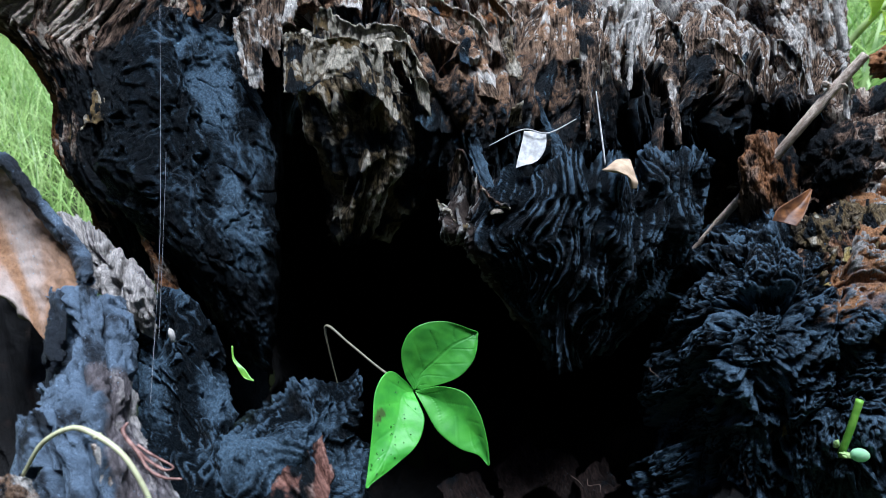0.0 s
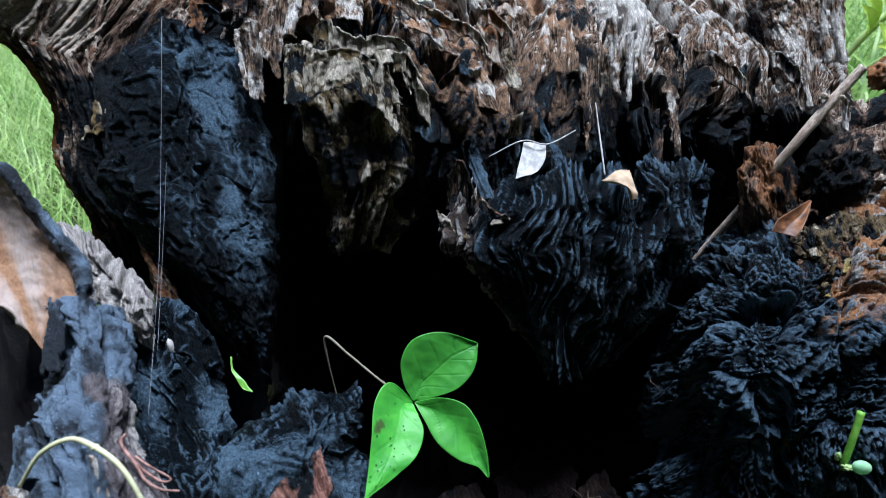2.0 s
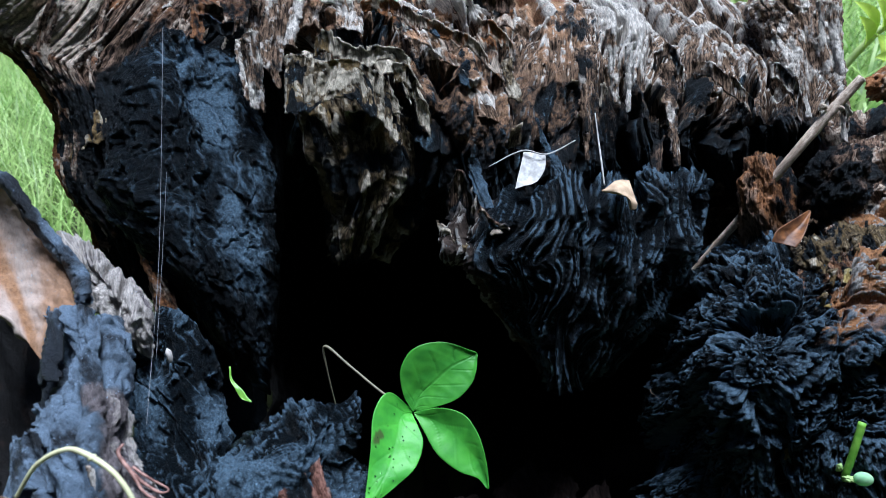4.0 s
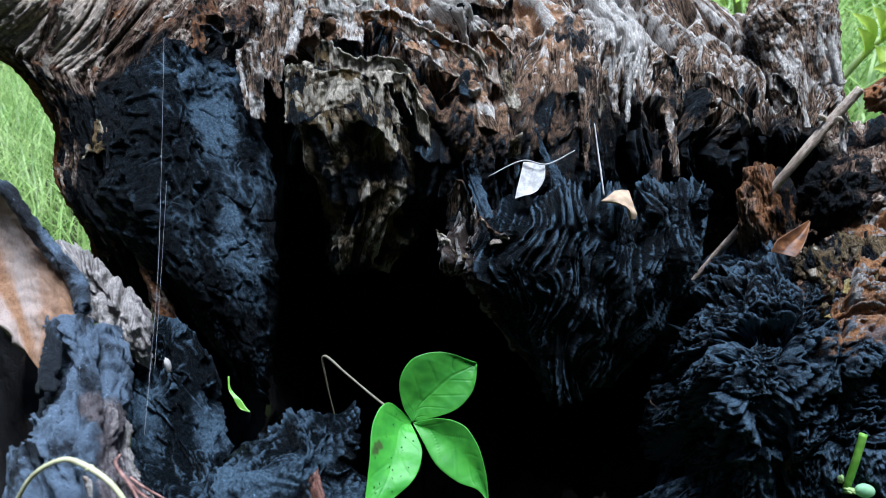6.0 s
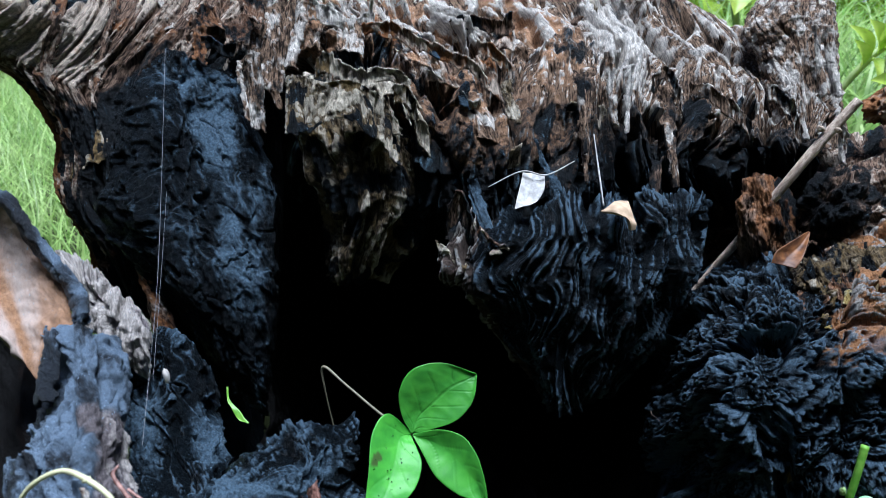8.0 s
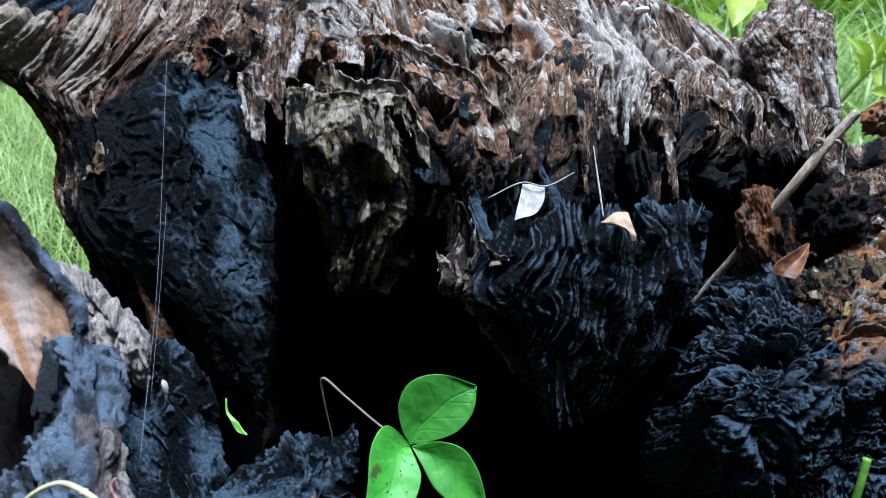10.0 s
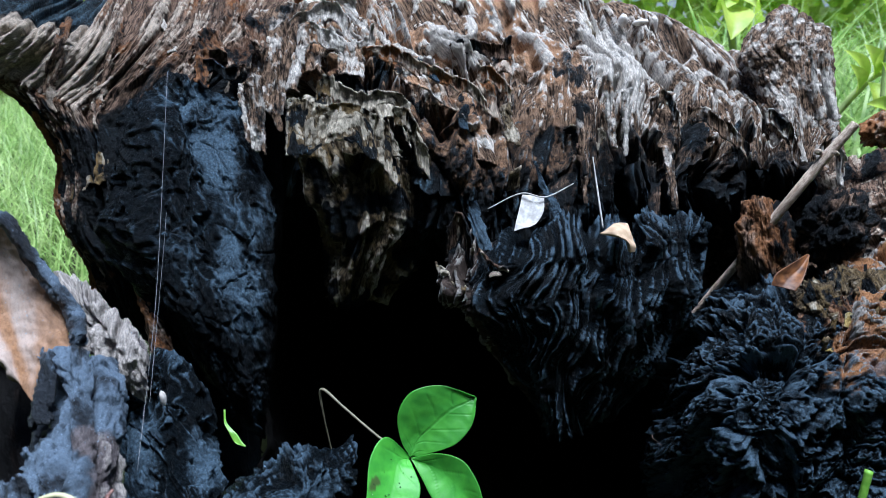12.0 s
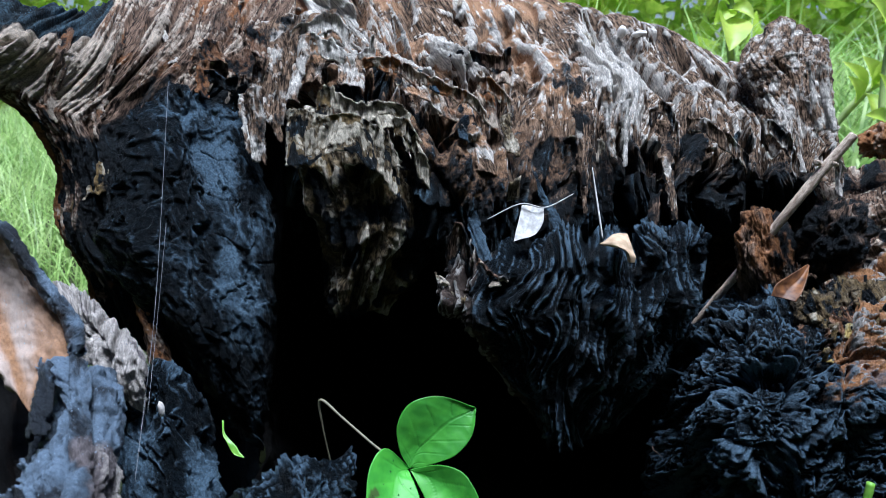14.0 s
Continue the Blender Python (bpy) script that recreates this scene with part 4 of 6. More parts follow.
def strips(name, on, count, us, vs, lengths, widths, lift, material, seed, tint, hang=0.0, tilt=0.9, lean=0.0, res=0.087):
    """Long thin strips along a form's fibres, one edge lifted, some hanging free at their lower end."""
    rng = np.random.RandomState(seed)
    p, n, _ = GRIDS[on]
    for k in range(count):
        u0, v0, ln = rng.uniform(*us), rng.uniform(*vs), rng.uniform(*lengths)
        w, up, roll, drop = rng.uniform(*widths), rng.uniform(0.1, 1.0) * lift, rng.uniform(-tilt, tilt), hang * rng.uniform(0.2, 1)
        cage, m = [], 7
        for i in range(m):
            t = i / (m - 1)
            v = v0 + ln * t
            u = u0 + lean * ln * t + 0.018 * float(pn(v * 5.0, u0 * 9.0, seed + 0.5))
            c, nn = at_grid(p, u, v), at_grid(n, u, v)
            along = at_grid(p, u, v + 0.03) - at_grid(p, u, v - 0.03)
            along = along / (np.linalg.norm(along) + 1e-9)
            side = np.cross(nn, along)
            r = roll + 0.5 * float(pn(t * 2.0, u0 * 13.0, seed + 3.5))
            way = side * math.cos(r) + nn * math.sin(r)
            c = c + nn * (up * (0.3 + 0.7 * math.sin(math.pi * min(t * 1.1, 1))) - 0.1) + np.array((0, -0.25 * drop, -drop)) * max(0, t - 0.6) / 0.4
            half = w * (0.35 + 0.65 * math.sin(math.pi * (0.12 + 0.8 * t))) / 2
            cage.append([c - way * half, c + nn * 0.12 * w, c + way * half])
        sheet(name, cage, material, PARTS[on], "", res, weathered(seed + k, 0.25, 0.9, 0.08, 0.1, 0.2, 1.0, 0.4, 0.02), tint(k), 0.22, "lrtb", 0.1, seed + k * 1.3, 0.4)


strips("char_strip", "charred_ledge", 3, (0.1, 0.98), (0.12, 0.4), (0.2, 0.5), (0.5, 1.4), 0.4, CHAR_WOOD, 6, lambda k: burnt(0.95, 0, 0, 1.0 + k, 0.2, 0.3), 0.3, 0.9, 0.1)
strips("wood_strip", "side_wall", 12, (0.25, 0.95), (0.0, 0.25), (0.15, 0.3), (0.4, 1.2), 0.15, BROWN_WOOD, 7, lambda k: burnt(0.1, 0.3, 0.2, 1.0 + k, 0.6))

# ---- loose flakes of wood on the top ----
def flake(name, tl, tr, bl, br, material, label="", parent=None, bulge=0.25, tint=None, seed=1.0, ragged=0.3, thick=0.12, res=0.074, relief=None):
    """A thin curled plate between four corners (cm)."""
    c = [[np.array(tl, float), np.array(tr, float)], [np.array(bl, float), np.array(br, float)]]
    n = np.cross(c[0][1] - c[0][0], c[1][0] - c[0][0])
    n = n / np.linalg.norm(n)
    n = n if n @ (0, -1, 0.6) > 0 else -n
    rows = []
    for j, v in enumerate((0.0, 0.33, 0.67, 1.0)):
        row = []
        for i, u in enumerate((0.0, 0.33, 0.67, 1.0)):
            q = (c[0][0] * (1 - u) + c[0][1] * u) * (1 - v) + (c[1][0] * (1 - u) + c[1][1] * u) * v
            row.append(q + n * bulge * (math.sin(math.pi * u) * 0.9 - 0.6 * math.sin(math.pi * v) + 0.5 * math.sin(seed * 5 + 4 * u + 3 * v)))
        rows.append(row)
    return sheet(name, rows, material, parent or stump, label, res, relief or weathered(seed, 0.3, 0.8, 0.12, 0.2, 0.3, 1.4, 0.5, 0.08), tint or burnt(0.15, 0.4, 0.3, seed, 0.6), ragged, "lrtb", thick, seed, 0.4)


def scatter_flakes(name, on, count, us, vs, sizes, lifts, materials, tint, seed):
    rng = np.random.RandomState(seed)
    _, out, grid = GRIDS[on]
    rows, cols = grid.shape[:2]
    for k in range(count):
        i, j = int(rows * rng.uniform(*vs)), int(cols * rng.uniform(*us))
        p, n = grid[i, j], out[i, j]
        down = GRIDS[on][0][min(i + 12, rows - 1), j] - GRIDS[on][0][max(i - 12, 0), j]
        down /= np.linalg.norm(down)
        across = np.cross(down, n)
        across = across * math.cos(0.5) + down * math.sin(rng.uniform(-0.7, 0.7))
        wide, long, lift = rng.uniform(*sizes), rng.uniform(*sizes) * 1.2, rng.uniform(*lifts)
        foot = p - n * 0.25 + down * long * 0.5
        tip = foot - down * long * 0.8 + n * lift
        narrow = rng.uniform(0.3, 0.9)
        flake(name, tip - across * wide * narrow / 2, tip + across * wide * narrow / 2, foot - across * wide / 2, foot + across * wide / 2,
              materials[k % len(materials)], parent=PARTS[on], seed=seed + k * 1.7, bulge=0.15, res=0.112, tint=tint(k))


scatter_flakes("wood_flake", "bark_ridge", 22, (0.06, 0.55), (0.2, 0.66), (0.6, 1.8), (0.3, 1.0), (OCHRE_WOOD, BROWN_WOOD), lambda k: burnt(0.15, 0.4, 0.3, 1.0 + k, 0.6), 5)
scatter_flakes("wood_flake", "charred_slope", 26, (0.58, 1.0), (0.02, 0.45), (0.6, 1.4), (0.3, 0.9), (BROWN_WOOD, OCHRE_WOOD), lambda k: burnt(0.3 if k % 3 else 0.7, 0.2, 0.6, 1.0 + k, 0.7), 6)

# chips on the hollow floor, the shade over them put into their colour
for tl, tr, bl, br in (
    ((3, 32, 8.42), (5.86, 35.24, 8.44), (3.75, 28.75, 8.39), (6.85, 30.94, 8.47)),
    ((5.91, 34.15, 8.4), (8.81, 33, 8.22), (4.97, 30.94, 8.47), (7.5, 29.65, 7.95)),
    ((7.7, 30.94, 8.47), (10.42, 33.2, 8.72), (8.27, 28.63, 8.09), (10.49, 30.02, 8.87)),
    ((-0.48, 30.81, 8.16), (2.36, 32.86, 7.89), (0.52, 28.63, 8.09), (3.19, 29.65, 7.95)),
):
    flake("wood_chip", tl, tr, bl, br, SHADED_WOOD, "brown chip of wood on the floor of the hollow, coloured dim for its shade", seed=tl[0] * 2.3, bulge=0.3, tint=burnt(0.15, 0.1, 0.2, tl[0]), ragged=0.25, thick=0.3)

PALE = burnt(0.05, 0.75, 0.1, 3.0, 0.5)
RAW = burnt(0.1, 0.25, 0.5, 5.0, 0.6)
COAL = burnt(1.0, 0, 0, 3.0, 0.1, 0.35)
def loose_flake(tl, tr, bl, br, mat, tint):
    flake("wood_flake", tl, tr, bl, br, mat, seed=tl[0] * 3.1, bulge=0.25, tint=tint, ragged=0.3, res=0.066)


loose_flake((-8.11, 35.04, 34.11), (-5.64, 34, 33.13), (-7.42, 33.64, 31.17), (-5.54, 32.69, 30.16), OCHRE_WOOD, burnt(0.1, 0.35, 0.6, 2.0))
loose_flake((-6.33, 35.15, 34.91), (-5.95, 35.22, 35.08), (-6.06, 34.07, 33.29), (-5.53, 34.09, 33.35), OCHRE_WOOD, PALE)
loose_flake((-5.74, 35.07, 33.63), (-3.41, 34.58, 33.51), (-5.19, 32.52, 31.06), (-1.77, 32.53, 31.09), OCHRE_WOOD, burnt(0.35, 0.35, 0.3, 2.0))
loose_flake((-4.39, 36.03, 34.42), (-1.38, 35.76, 33.74), (-3.96, 34.63, 33.09), (-1.42, 34.37, 32.43), OCHRE_WOOD, PALE)
loose_flake((-2.69, 35.26, 33.59), (-1.52, 34.85, 33.09), (-1.84, 33.88, 31.78), (-0.21, 33.96, 30.89), OCHRE_WOOD, burnt(0.1, 0.5, 0.3, 2.0))
loose_flake((-2.31, 34.04, 32.69), (-1.9, 34.09, 32.81), (-2.01, 33.18, 31.63), (-1.22, 33.05, 31.31), OCHRE_WOOD, PALE)
loose_flake((-1.61, 37.67, 35.8), (-1.07, 37.73, 35.96), (-0.47, 36.19, 34.81), (0.21, 36.12, 34.64), CHAR_WOOD, COAL)
loose_flake((0.68, 35.62, 33.41), (1.44, 35.67, 33.53), (0.71, 34.72, 32.24), (1.61, 34.63, 32.01), CHAR_WOOD, COAL)
loose_flake((0.63, 36.07, 32.92), (2.1, 36.35, 33.06), (1.74, 34.31, 30.7), (3.51, 34.26, 30.03), GREY_WOOD, RAW)
loose_flake((-3.06, 38.84, 36.03), (-1.53, 38.87, 36.11), (-2.82, 37.65, 34.96), (-1.22, 37.46, 34.76), BROWN_WOOD, RAW)
loose_flake((-1.24, 38.01, 35.06), (0.6, 37.88, 34.73), (-0.72, 36.48, 33.4), (1.1, 36.37, 33.11), BROWN_WOOD, burnt(0.1, 0.5, 0.4, 7.0))
loose_flake((1.52, 38.5, 35.19), (3.08, 38.2, 34.46), (2.12, 36.76, 33.03), (3.48, 36.47, 32.29), BROWN_WOOD, burnt(0.1, 0.45, 0.45, 8.0))
loose_flake((3.06, 36.7, 33.42), (3.91, 36.78, 33.6), (3.29, 35.06, 31.49), (4.45, 34.93, 31.16), OCHRE_WOOD, burnt(0.2, 0.4, 0.4, 9.0))
loose_flake((2.6, 40.84, 36.97), (4.2, 40.64, 36.49), (2.7, 39.06, 34.97), (4.29, 38.94, 34.67), BROWN_WOOD, RAW)
loose_flake((-11.12, 40.53, 38.6), (-8.07, 40.97, 39.17), (-11.08, 36.63, 34.3), (-8.84, 36.03, 31.76), GREY_WOOD, burnt(0.25, 0.25, 0.0, 4.0))
loose_flake((-8.35, 41.11, 38.99), (-6.28, 41.89, 39.58), (-8.31, 37.52, 34.91), (-6.69, 37.32, 34.93), GREY_WOOD, burnt(0.1, 0.25, 0.4, 6.0))
loose_flake((-8.11, 43.62, 39.85), (-5.04, 42.16, 38.11), (-6.33, 38.89, 36.16), (-3.97, 38.77, 35.87), GREY_WOOD, burnt(0.05, 0.4, 0.4, 7.0))
loose_flake((-4.77, 42.24, 38.31), (-2.82, 41.21, 37.1), (-4.75, 39.33, 36.18), (-2.99, 38.71, 35.72), BROWN_WOOD, burnt(0.05, 0.4, 0.5, 7.0))
loose_flake((7.17, 38.1, 34.2), (8.87, 38.1, 34.2), (7.26, 33, 28.52), (7.56, 32.99, 28.49), GREY_WOOD, burnt(0.3, 0.15, 0.15, 4.0))
loose_flake((11.98, 37.75, 33.33), (13.46, 37.75, 33.33), (11.86, 33.25, 28.61), (12.18, 33.23, 28.56), GREY_WOOD, burnt(0.3, 0.2, 0.2, 6.0))
loose_flake((0.12, 32.72, 27.55), (0.91, 33.01, 28.01), (-0.03, 31.34, 25.48), (1.37, 30.75, 25.08), CHAR_WOOD, burnt(0.6, 0.0, 0.4, 4.0))
loose_flake((0.84, 34.39, 29.03), (2.04, 34.08, 28.79), (1.84, 31.77, 26.55), (2.85, 31.22, 26.24), CHAR_WOOD, COAL)
loose_flake((4.57, 34.62, 30.92), (5.11, 34.56, 30.78), (5.67, 32.09, 27.86), (6.7, 32.03, 27.72), CHAR_WOOD, burnt(0.85, 0, 0, 3.0, 0.3, 0.4))
loose_flake((11.19, 35.18, 29.63), (12.23, 35.23, 29.78), (10.9, 33.67, 27.76), (11.92, 33.55, 27.48), BROWN_WOOD, burnt(0.7, 0.1, 0.3, 3.0))
loose_flake((-0.41, 31.89, 26.03), (1.89, 29.79, 24.83), (-0.17, 31.1, 24.89), (2.33, 29.43, 23.96), OCHRE_WOOD, burnt(0.2, 0.5, 0.3, 3.0))
loose_flake((1.47, 31.16, 26.64), (1.92, 31.26, 26.88), (2.3, 29.66, 25.58), (3.57, 29.72, 25.74), BROWN_WOOD, burnt(0.3, 0.4, 0.3, 5.0))
loose_flake((10.02, 31.77, 27.35), (10.78, 32.1, 27.08), (9.05, 30.11, 22.15), (9.8, 30.36, 21.71), CHAR_WOOD, COAL)
loose_flake((10.78, 32.12, 27.41), (11.55, 32.44, 27.14), (9.8, 30.52, 22.38), (10.57, 30.77, 21.94), CHAR_WOOD, COAL)
loose_flake((11.52, 32.54, 27.65), (12.3, 32.87, 27.39), (10.54, 31.01, 22.8), (11.32, 31.27, 22.37), CHAR_WOOD, COAL)
loose_flake((12.33, 32.99, 27.69), (13.13, 33.31, 27.42), (11.35, 31.53, 23.01), (12.14, 31.78, 22.57), CHAR_WOOD, COAL)
loose_flake((13.18, 33.38, 27.86), (14, 33.71, 27.6), (12.2, 32, 23.36), (13.01, 32.25, 22.94), CHAR_WOOD, COAL)
loose_flake((13.96, 33.7, 27.84), (14.79, 34.02, 27.58), (12.97, 32.39, 23.54), (13.79, 32.65, 23.11), CHAR_WOOD, COAL)
loose_flake((-14.45, 19.28, 23.38), (-12.79, 18.57, 23.76), (-13.72, 18.1, 22.08), (-12.33, 17.41, 22.5), ASH_WOOD, burnt(1.0, 0, 0, 2.0, 0.2, 0.45))
loose_flake((-14.72, 18.28, 22.52), (-13.06, 17.87, 23.11), (-13.98, 16.66, 21.18), (-11.95, 16.41, 21.63), ASH_WOOD, burnt(1.0, 0, 0, 4.0, 0.2, 0.45))
loose_flake((-15.2, 22.52, 25.28), (-14.15, 22.13, 25.63), (-14.55, 20.19, 22.97), (-13.26, 19.58, 23.6), ASH_WOOD, burnt(1.0, 0, 0, 6.0, 0.2, 0.5))
loose_flake((-15.92, 31.25, 24.72), (-14.09, 30.53, 24.01), (-14.64, 29.74, 21.53), (-13.15, 29.46, 21.35), BROWN_WOOD, burnt(0.1, 0.1, 0.35, 2.0))
loose_flake((-19.69, 33.62, 30.58), (-17.09, 33.13, 31.5), (-19.66, 32.95, 28.38), (-16.7, 32.24, 29.83), OCHRE_WOOD, burnt(0.3, 0.1, 0.6, 3.0))
loose_flake((-13.83, 37.84, 37.3), (-12.18, 38.13, 37.48), (-13.46, 36.98, 36.23), (-11.44, 36.93, 36.1), BROWN_WOOD, burnt(0.35, 0.1, 0.45, 2.0))
loose_flake((-12.16, 37.38, 36.7), (-10.32, 38.17, 37.04), (-11.79, 36.41, 35.36), (-10.31, 36.51, 35.07), BROWN_WOOD, burnt(0.4, 0.1, 0.4, 4.0))
loose_flake((-13.83, 36.7, 36.08), (-12.38, 37.05, 36.39), (-13.29, 35.68, 34.62), (-12.45, 35.51, 34.19), BROWN_WOOD, burnt(0.3, 0.1, 0.5, 6.0))
loose_flake((-11.85, 39.33, 38.3), (-10.04, 39.14, 37.85), (-11.19, 37.82, 36.72), (-9.59, 37.64, 36.28), BROWN_WOOD, burnt(0.35, 0.15, 0.4, 8.0))
loose_flake((-11.17, 35.69, 34.64), (-10.54, 35.96, 34.79), (-10.38, 33.86, 31.7), (-9.69, 33.89, 31.26), GREY_WOOD, burnt(0.35, 0.55, 0.0, 9.0))
loose_flake((-15.93, 38.24, 37.75), (-15.37, 38.3, 37.91), (-15.24, 36.85, 35.92), (-14.15, 37.13, 36.08), GREY_WOOD, burnt(0.0, 0.8, 0.0, 9.0))

# ---- curled lips and hanging strips of bark ----
def curled_lip(top, drop, lean, material, tint, seed, thick=0.13, name="bark_lip", parent=None, slant=-0.5):
    """A thin curtain of bark below a wavy upper edge, its rim curled towards the light."""
    line = spline(np.array(top, float), 9)
    line = line + np.stack([0.1 * pn(np.arange(9) * 0.9, seed + 0.5, k) for k in (0.3, 1.3, 2.3)], -1) * (1, 1, 1.6)
    rows = []
    for t in (0.0, 0.12, 0.3, 0.55, 0.8, 1.0):
        hang = drop * (0.8 + 0.35 * np.array([float(pn(k * 0.6, seed, 7.5)) for k in range(9)]))
        rows.append(line + np.stack([0 * hang, slant * t * hang - lean * (1 - t) ** 3 - 0.3, -0.92 * t * hang + 0.25 * lean * (1 - t) ** 3], -1))
    return sheet(name, rows, material, parent or PARTS["bark_ridge"], "", 0.068, weathered(seed, 0.32, 0.7, 0.1, 0.15, 0.3, 1.2, 0.5, 0.07), tint, 0.28, "lrtb", thick, seed, 0.9)


def lichened(seed):
    """Dark brown bark with crusts of grey-olive lichen that end sharply."""
    def tint(a, b, u, v, p, h):
        f = fbm(a * 0.55, b * 0.55, seed, 4, 0.6)
        return {"char_shade": 0.75 * step(0.3, 0.42, 0.5 * (v - 0.3) - f), "pale": 0.3 + 0.45 * step(0.0, 0.08, f) * fbm(a * 2, b * 2, seed + 3, 2) + 0.4 * step(0.0, 0.1, f), "rust": 0.35 + 0.5 * fbm(a * 0.4, b * 0.4, seed + 9, 3)}
    return tint


flake("bark_strip", (-10.92, 35.4, 34.65), (-9.33, 35.6, 35.1), (-9.88, 33.6, 31.09), (-9.18, 33.8, 30.95), GREY_WOOD, seed=6.0, bulge=0.3, tint=burnt(0.15, 0.32, 0.0, 6.0, 0.5), ragged=0.22, res=0.066, relief=weathered(6.0, 0.3, 1.0, 0.06, 0.1, 0.3, 1.5, 0.4, 0.07))
flake("bark_strip", (-8.27, 38.6, 37.77), (-7.17, 38.6, 38.09), (-8.8, 36.4, 34.0), (-7.77, 36.2, 33.84), GREY_WOOD, seed=8.0, bulge=0.3, tint=burnt(0.1, 0.5, 0.15, 8.0, 0.5), ragged=0.22, res=0.066, relief=weathered(8.0, 0.3, 1.0, 0.06, 0.1, 0.3, 1.5, 0.4, 0.07))
flake("bark_strip", (-6.25, 38.6, 36.93), (-4.28, 38.2, 36.76), (-5.74, 36.2, 35.12), (-4.08, 36, 34.69), GREY_WOOD, seed=10.0, bulge=0.3, tint=burnt(0.1, 0.45, 0.3, 10.0, 0.5), ragged=0.22, res=0.066, relief=weathered(10.0, 0.3, 1.0, 0.06, 0.1, 0.3, 1.5, 0.4, 0.07))
flake("bark_strip", (-2.66, 37.8, 36.1), (-0.43, 37.4, 35.14), (-2.08, 36.4, 34.55), (0.22, 36, 33.53), GREY_WOOD, seed=12.0, bulge=0.3, tint=burnt(0.1, 0.4, 0.7, 12.0, 0.5), ragged=0.22, res=0.066, relief=weathered(12.0, 0.3, 1.0, 0.06, 0.1, 0.3, 1.5, 0.4, 0.07))
curled_lip([(-7.88, 33.5, 33.88), (-6.92, 33.3, 34.07), (-5.94, 33.3, 33.69), (-4.51, 33.3, 33.81), (-3.38, 33.4, 33.37), (-2.63, 33.6, 32.61), (-2.08, 34, 31.61)], 3.0, 0.35, OCHRE_WOOD, lichened(3.0), 3.0)
curled_lip([(-6.68, 34.9, 34.71), (-5.85, 34.8, 35.15), (-5.27, 34.8, 34.7), (-4.09, 34.7, 34.37), (-2.76, 34.8, 34.26), (-1.53, 35, 33.73)], 1.5, 0.4, OCHRE_WOOD, burnt(0.1, 0.6, 0.4, 2.0, 0.7), 5.0)
curled_lip([(-2.79, 34.2, 33.37), (-2.01, 34, 33.56), (-1.49, 34, 32.88), (-1.03, 34.4, 31.84), (-0.55, 34.8, 30.76)], 1.6, 0.35, OCHRE_WOOD, burnt(0.15, 0.55, 0.3, 4.0, 0.7), 7.0)
curled_lip([(-4.61, 38.2, 36.39), (-2.98, 37.9, 36.58), (-1.31, 37.5, 35.8), (0.27, 37.3, 35.09), (1.54, 37.2, 34.61), (2.51, 37, 33.48)], 1.3, 0.4, BROWN_WOOD, burnt(0.0, 0.5, 0.7, 6.0, 0.6), 9.0)
curled_lip([(0.28, 40.6, 36.72), (1.56, 40.4, 36.99), (2.9, 40.2, 36.74), (4.18, 40.4, 37.14)], 1.4, 0.4, BROWN_WOOD, burnt(0.45, 0.1, 0.4, 8.0, 0.6), 11.0)
curled_lip([(1.75, 38.2, 35.61), (2.52, 38, 35.46), (3.35, 37.8, 34.92), (3.96, 37.8, 34.07)], 1.2, 0.35, BROWN_WOOD, burnt(0.1, 0.45, 0.7, 9.0, 0.6), 13.0)
curled_lip([(-9.59, 40.6, 37.6), (-8.03, 40.6, 38.57), (-6.53, 40.8, 39.11), (-5.24, 40.4, 37.95)], 2.0, 0.3, GREY_WOOD, burnt(0.0, 0.8, 0.1, 9.0, 0.5), 15.0)
curled_lip([(-7.64, 39, 37.86), (-6.24, 38.6, 37.4), (-4.62, 38.4, 36.88), (-3.74, 38.8, 37.76)], 1.6, 0.35, GREY_WOOD, burnt(0.0, 0.75, 0.3, 2.0, 0.5), 17.0)
curled_lip([(-14.54, 38.3, 36.7), (-13.46, 38.2, 36.92), (-12.22, 38, 36.44), (-10.98, 38, 36.02)], 1.0, 0.3, BROWN_WOOD, burnt(0.5, 0.1, 0.3, 2.0, 0.6), 19.0)
curled_lip([(-13.92, 37.2, 35.48), (-12.73, 37, 35.79), (-11.61, 37, 35.35), (-10.52, 37.2, 35.72)], 1.1, 0.3, BROWN_WOOD, burnt(0.55, 0.1, 0.35, 4.0, 0.6), 21.0)
curled_lip([(11.67, 38.2, 33.77), (12.3, 37.8, 34.31), (12.99, 37.4, 33.55), (13.32, 37, 32.16)], 1.6, 0.3, GREY_WOOD, burnt(0.3, 0.3, 0.2, 4.0, 0.6), 23.0)
curled_lip([(13.46, 37.2, 33.57), (14.69, 36.6, 33.31), (15.9, 36.2, 32.43), (16.83, 36, 31.37)], 1.5, 0.3, GREY_WOOD, burnt(0.35, 0.35, 0.2, 6.0, 0.6), 25.0)
curled_lip([(17.67, 37, 33.62), (18.53, 36.5, 33.04), (19.03, 36, 32.17), (19.59, 35.6, 30.82)], 1.4, 0.3, GREY_WOOD, burnt(0.25, 0.45, 0.1, 8.0, 0.6), 27.0)
flake("bark_strip", (7.04, 36, 34.05), (7.6, 36, 34.05), (7.31, 33.6, 29.97), (7.73, 33.6, 29.97), GREY_WOOD, parent=PARTS["bark_ridge"], seed=14.4, bulge=0.3, tint=burnt(0.3, 0.25, 0.15, 5.0, 0.5), ragged=0.16, res=0.066, relief=weathered(2.0, 0.25, 1.0, 0.05, 0.1, 0.2, 1.5, 0.4, 0.05))
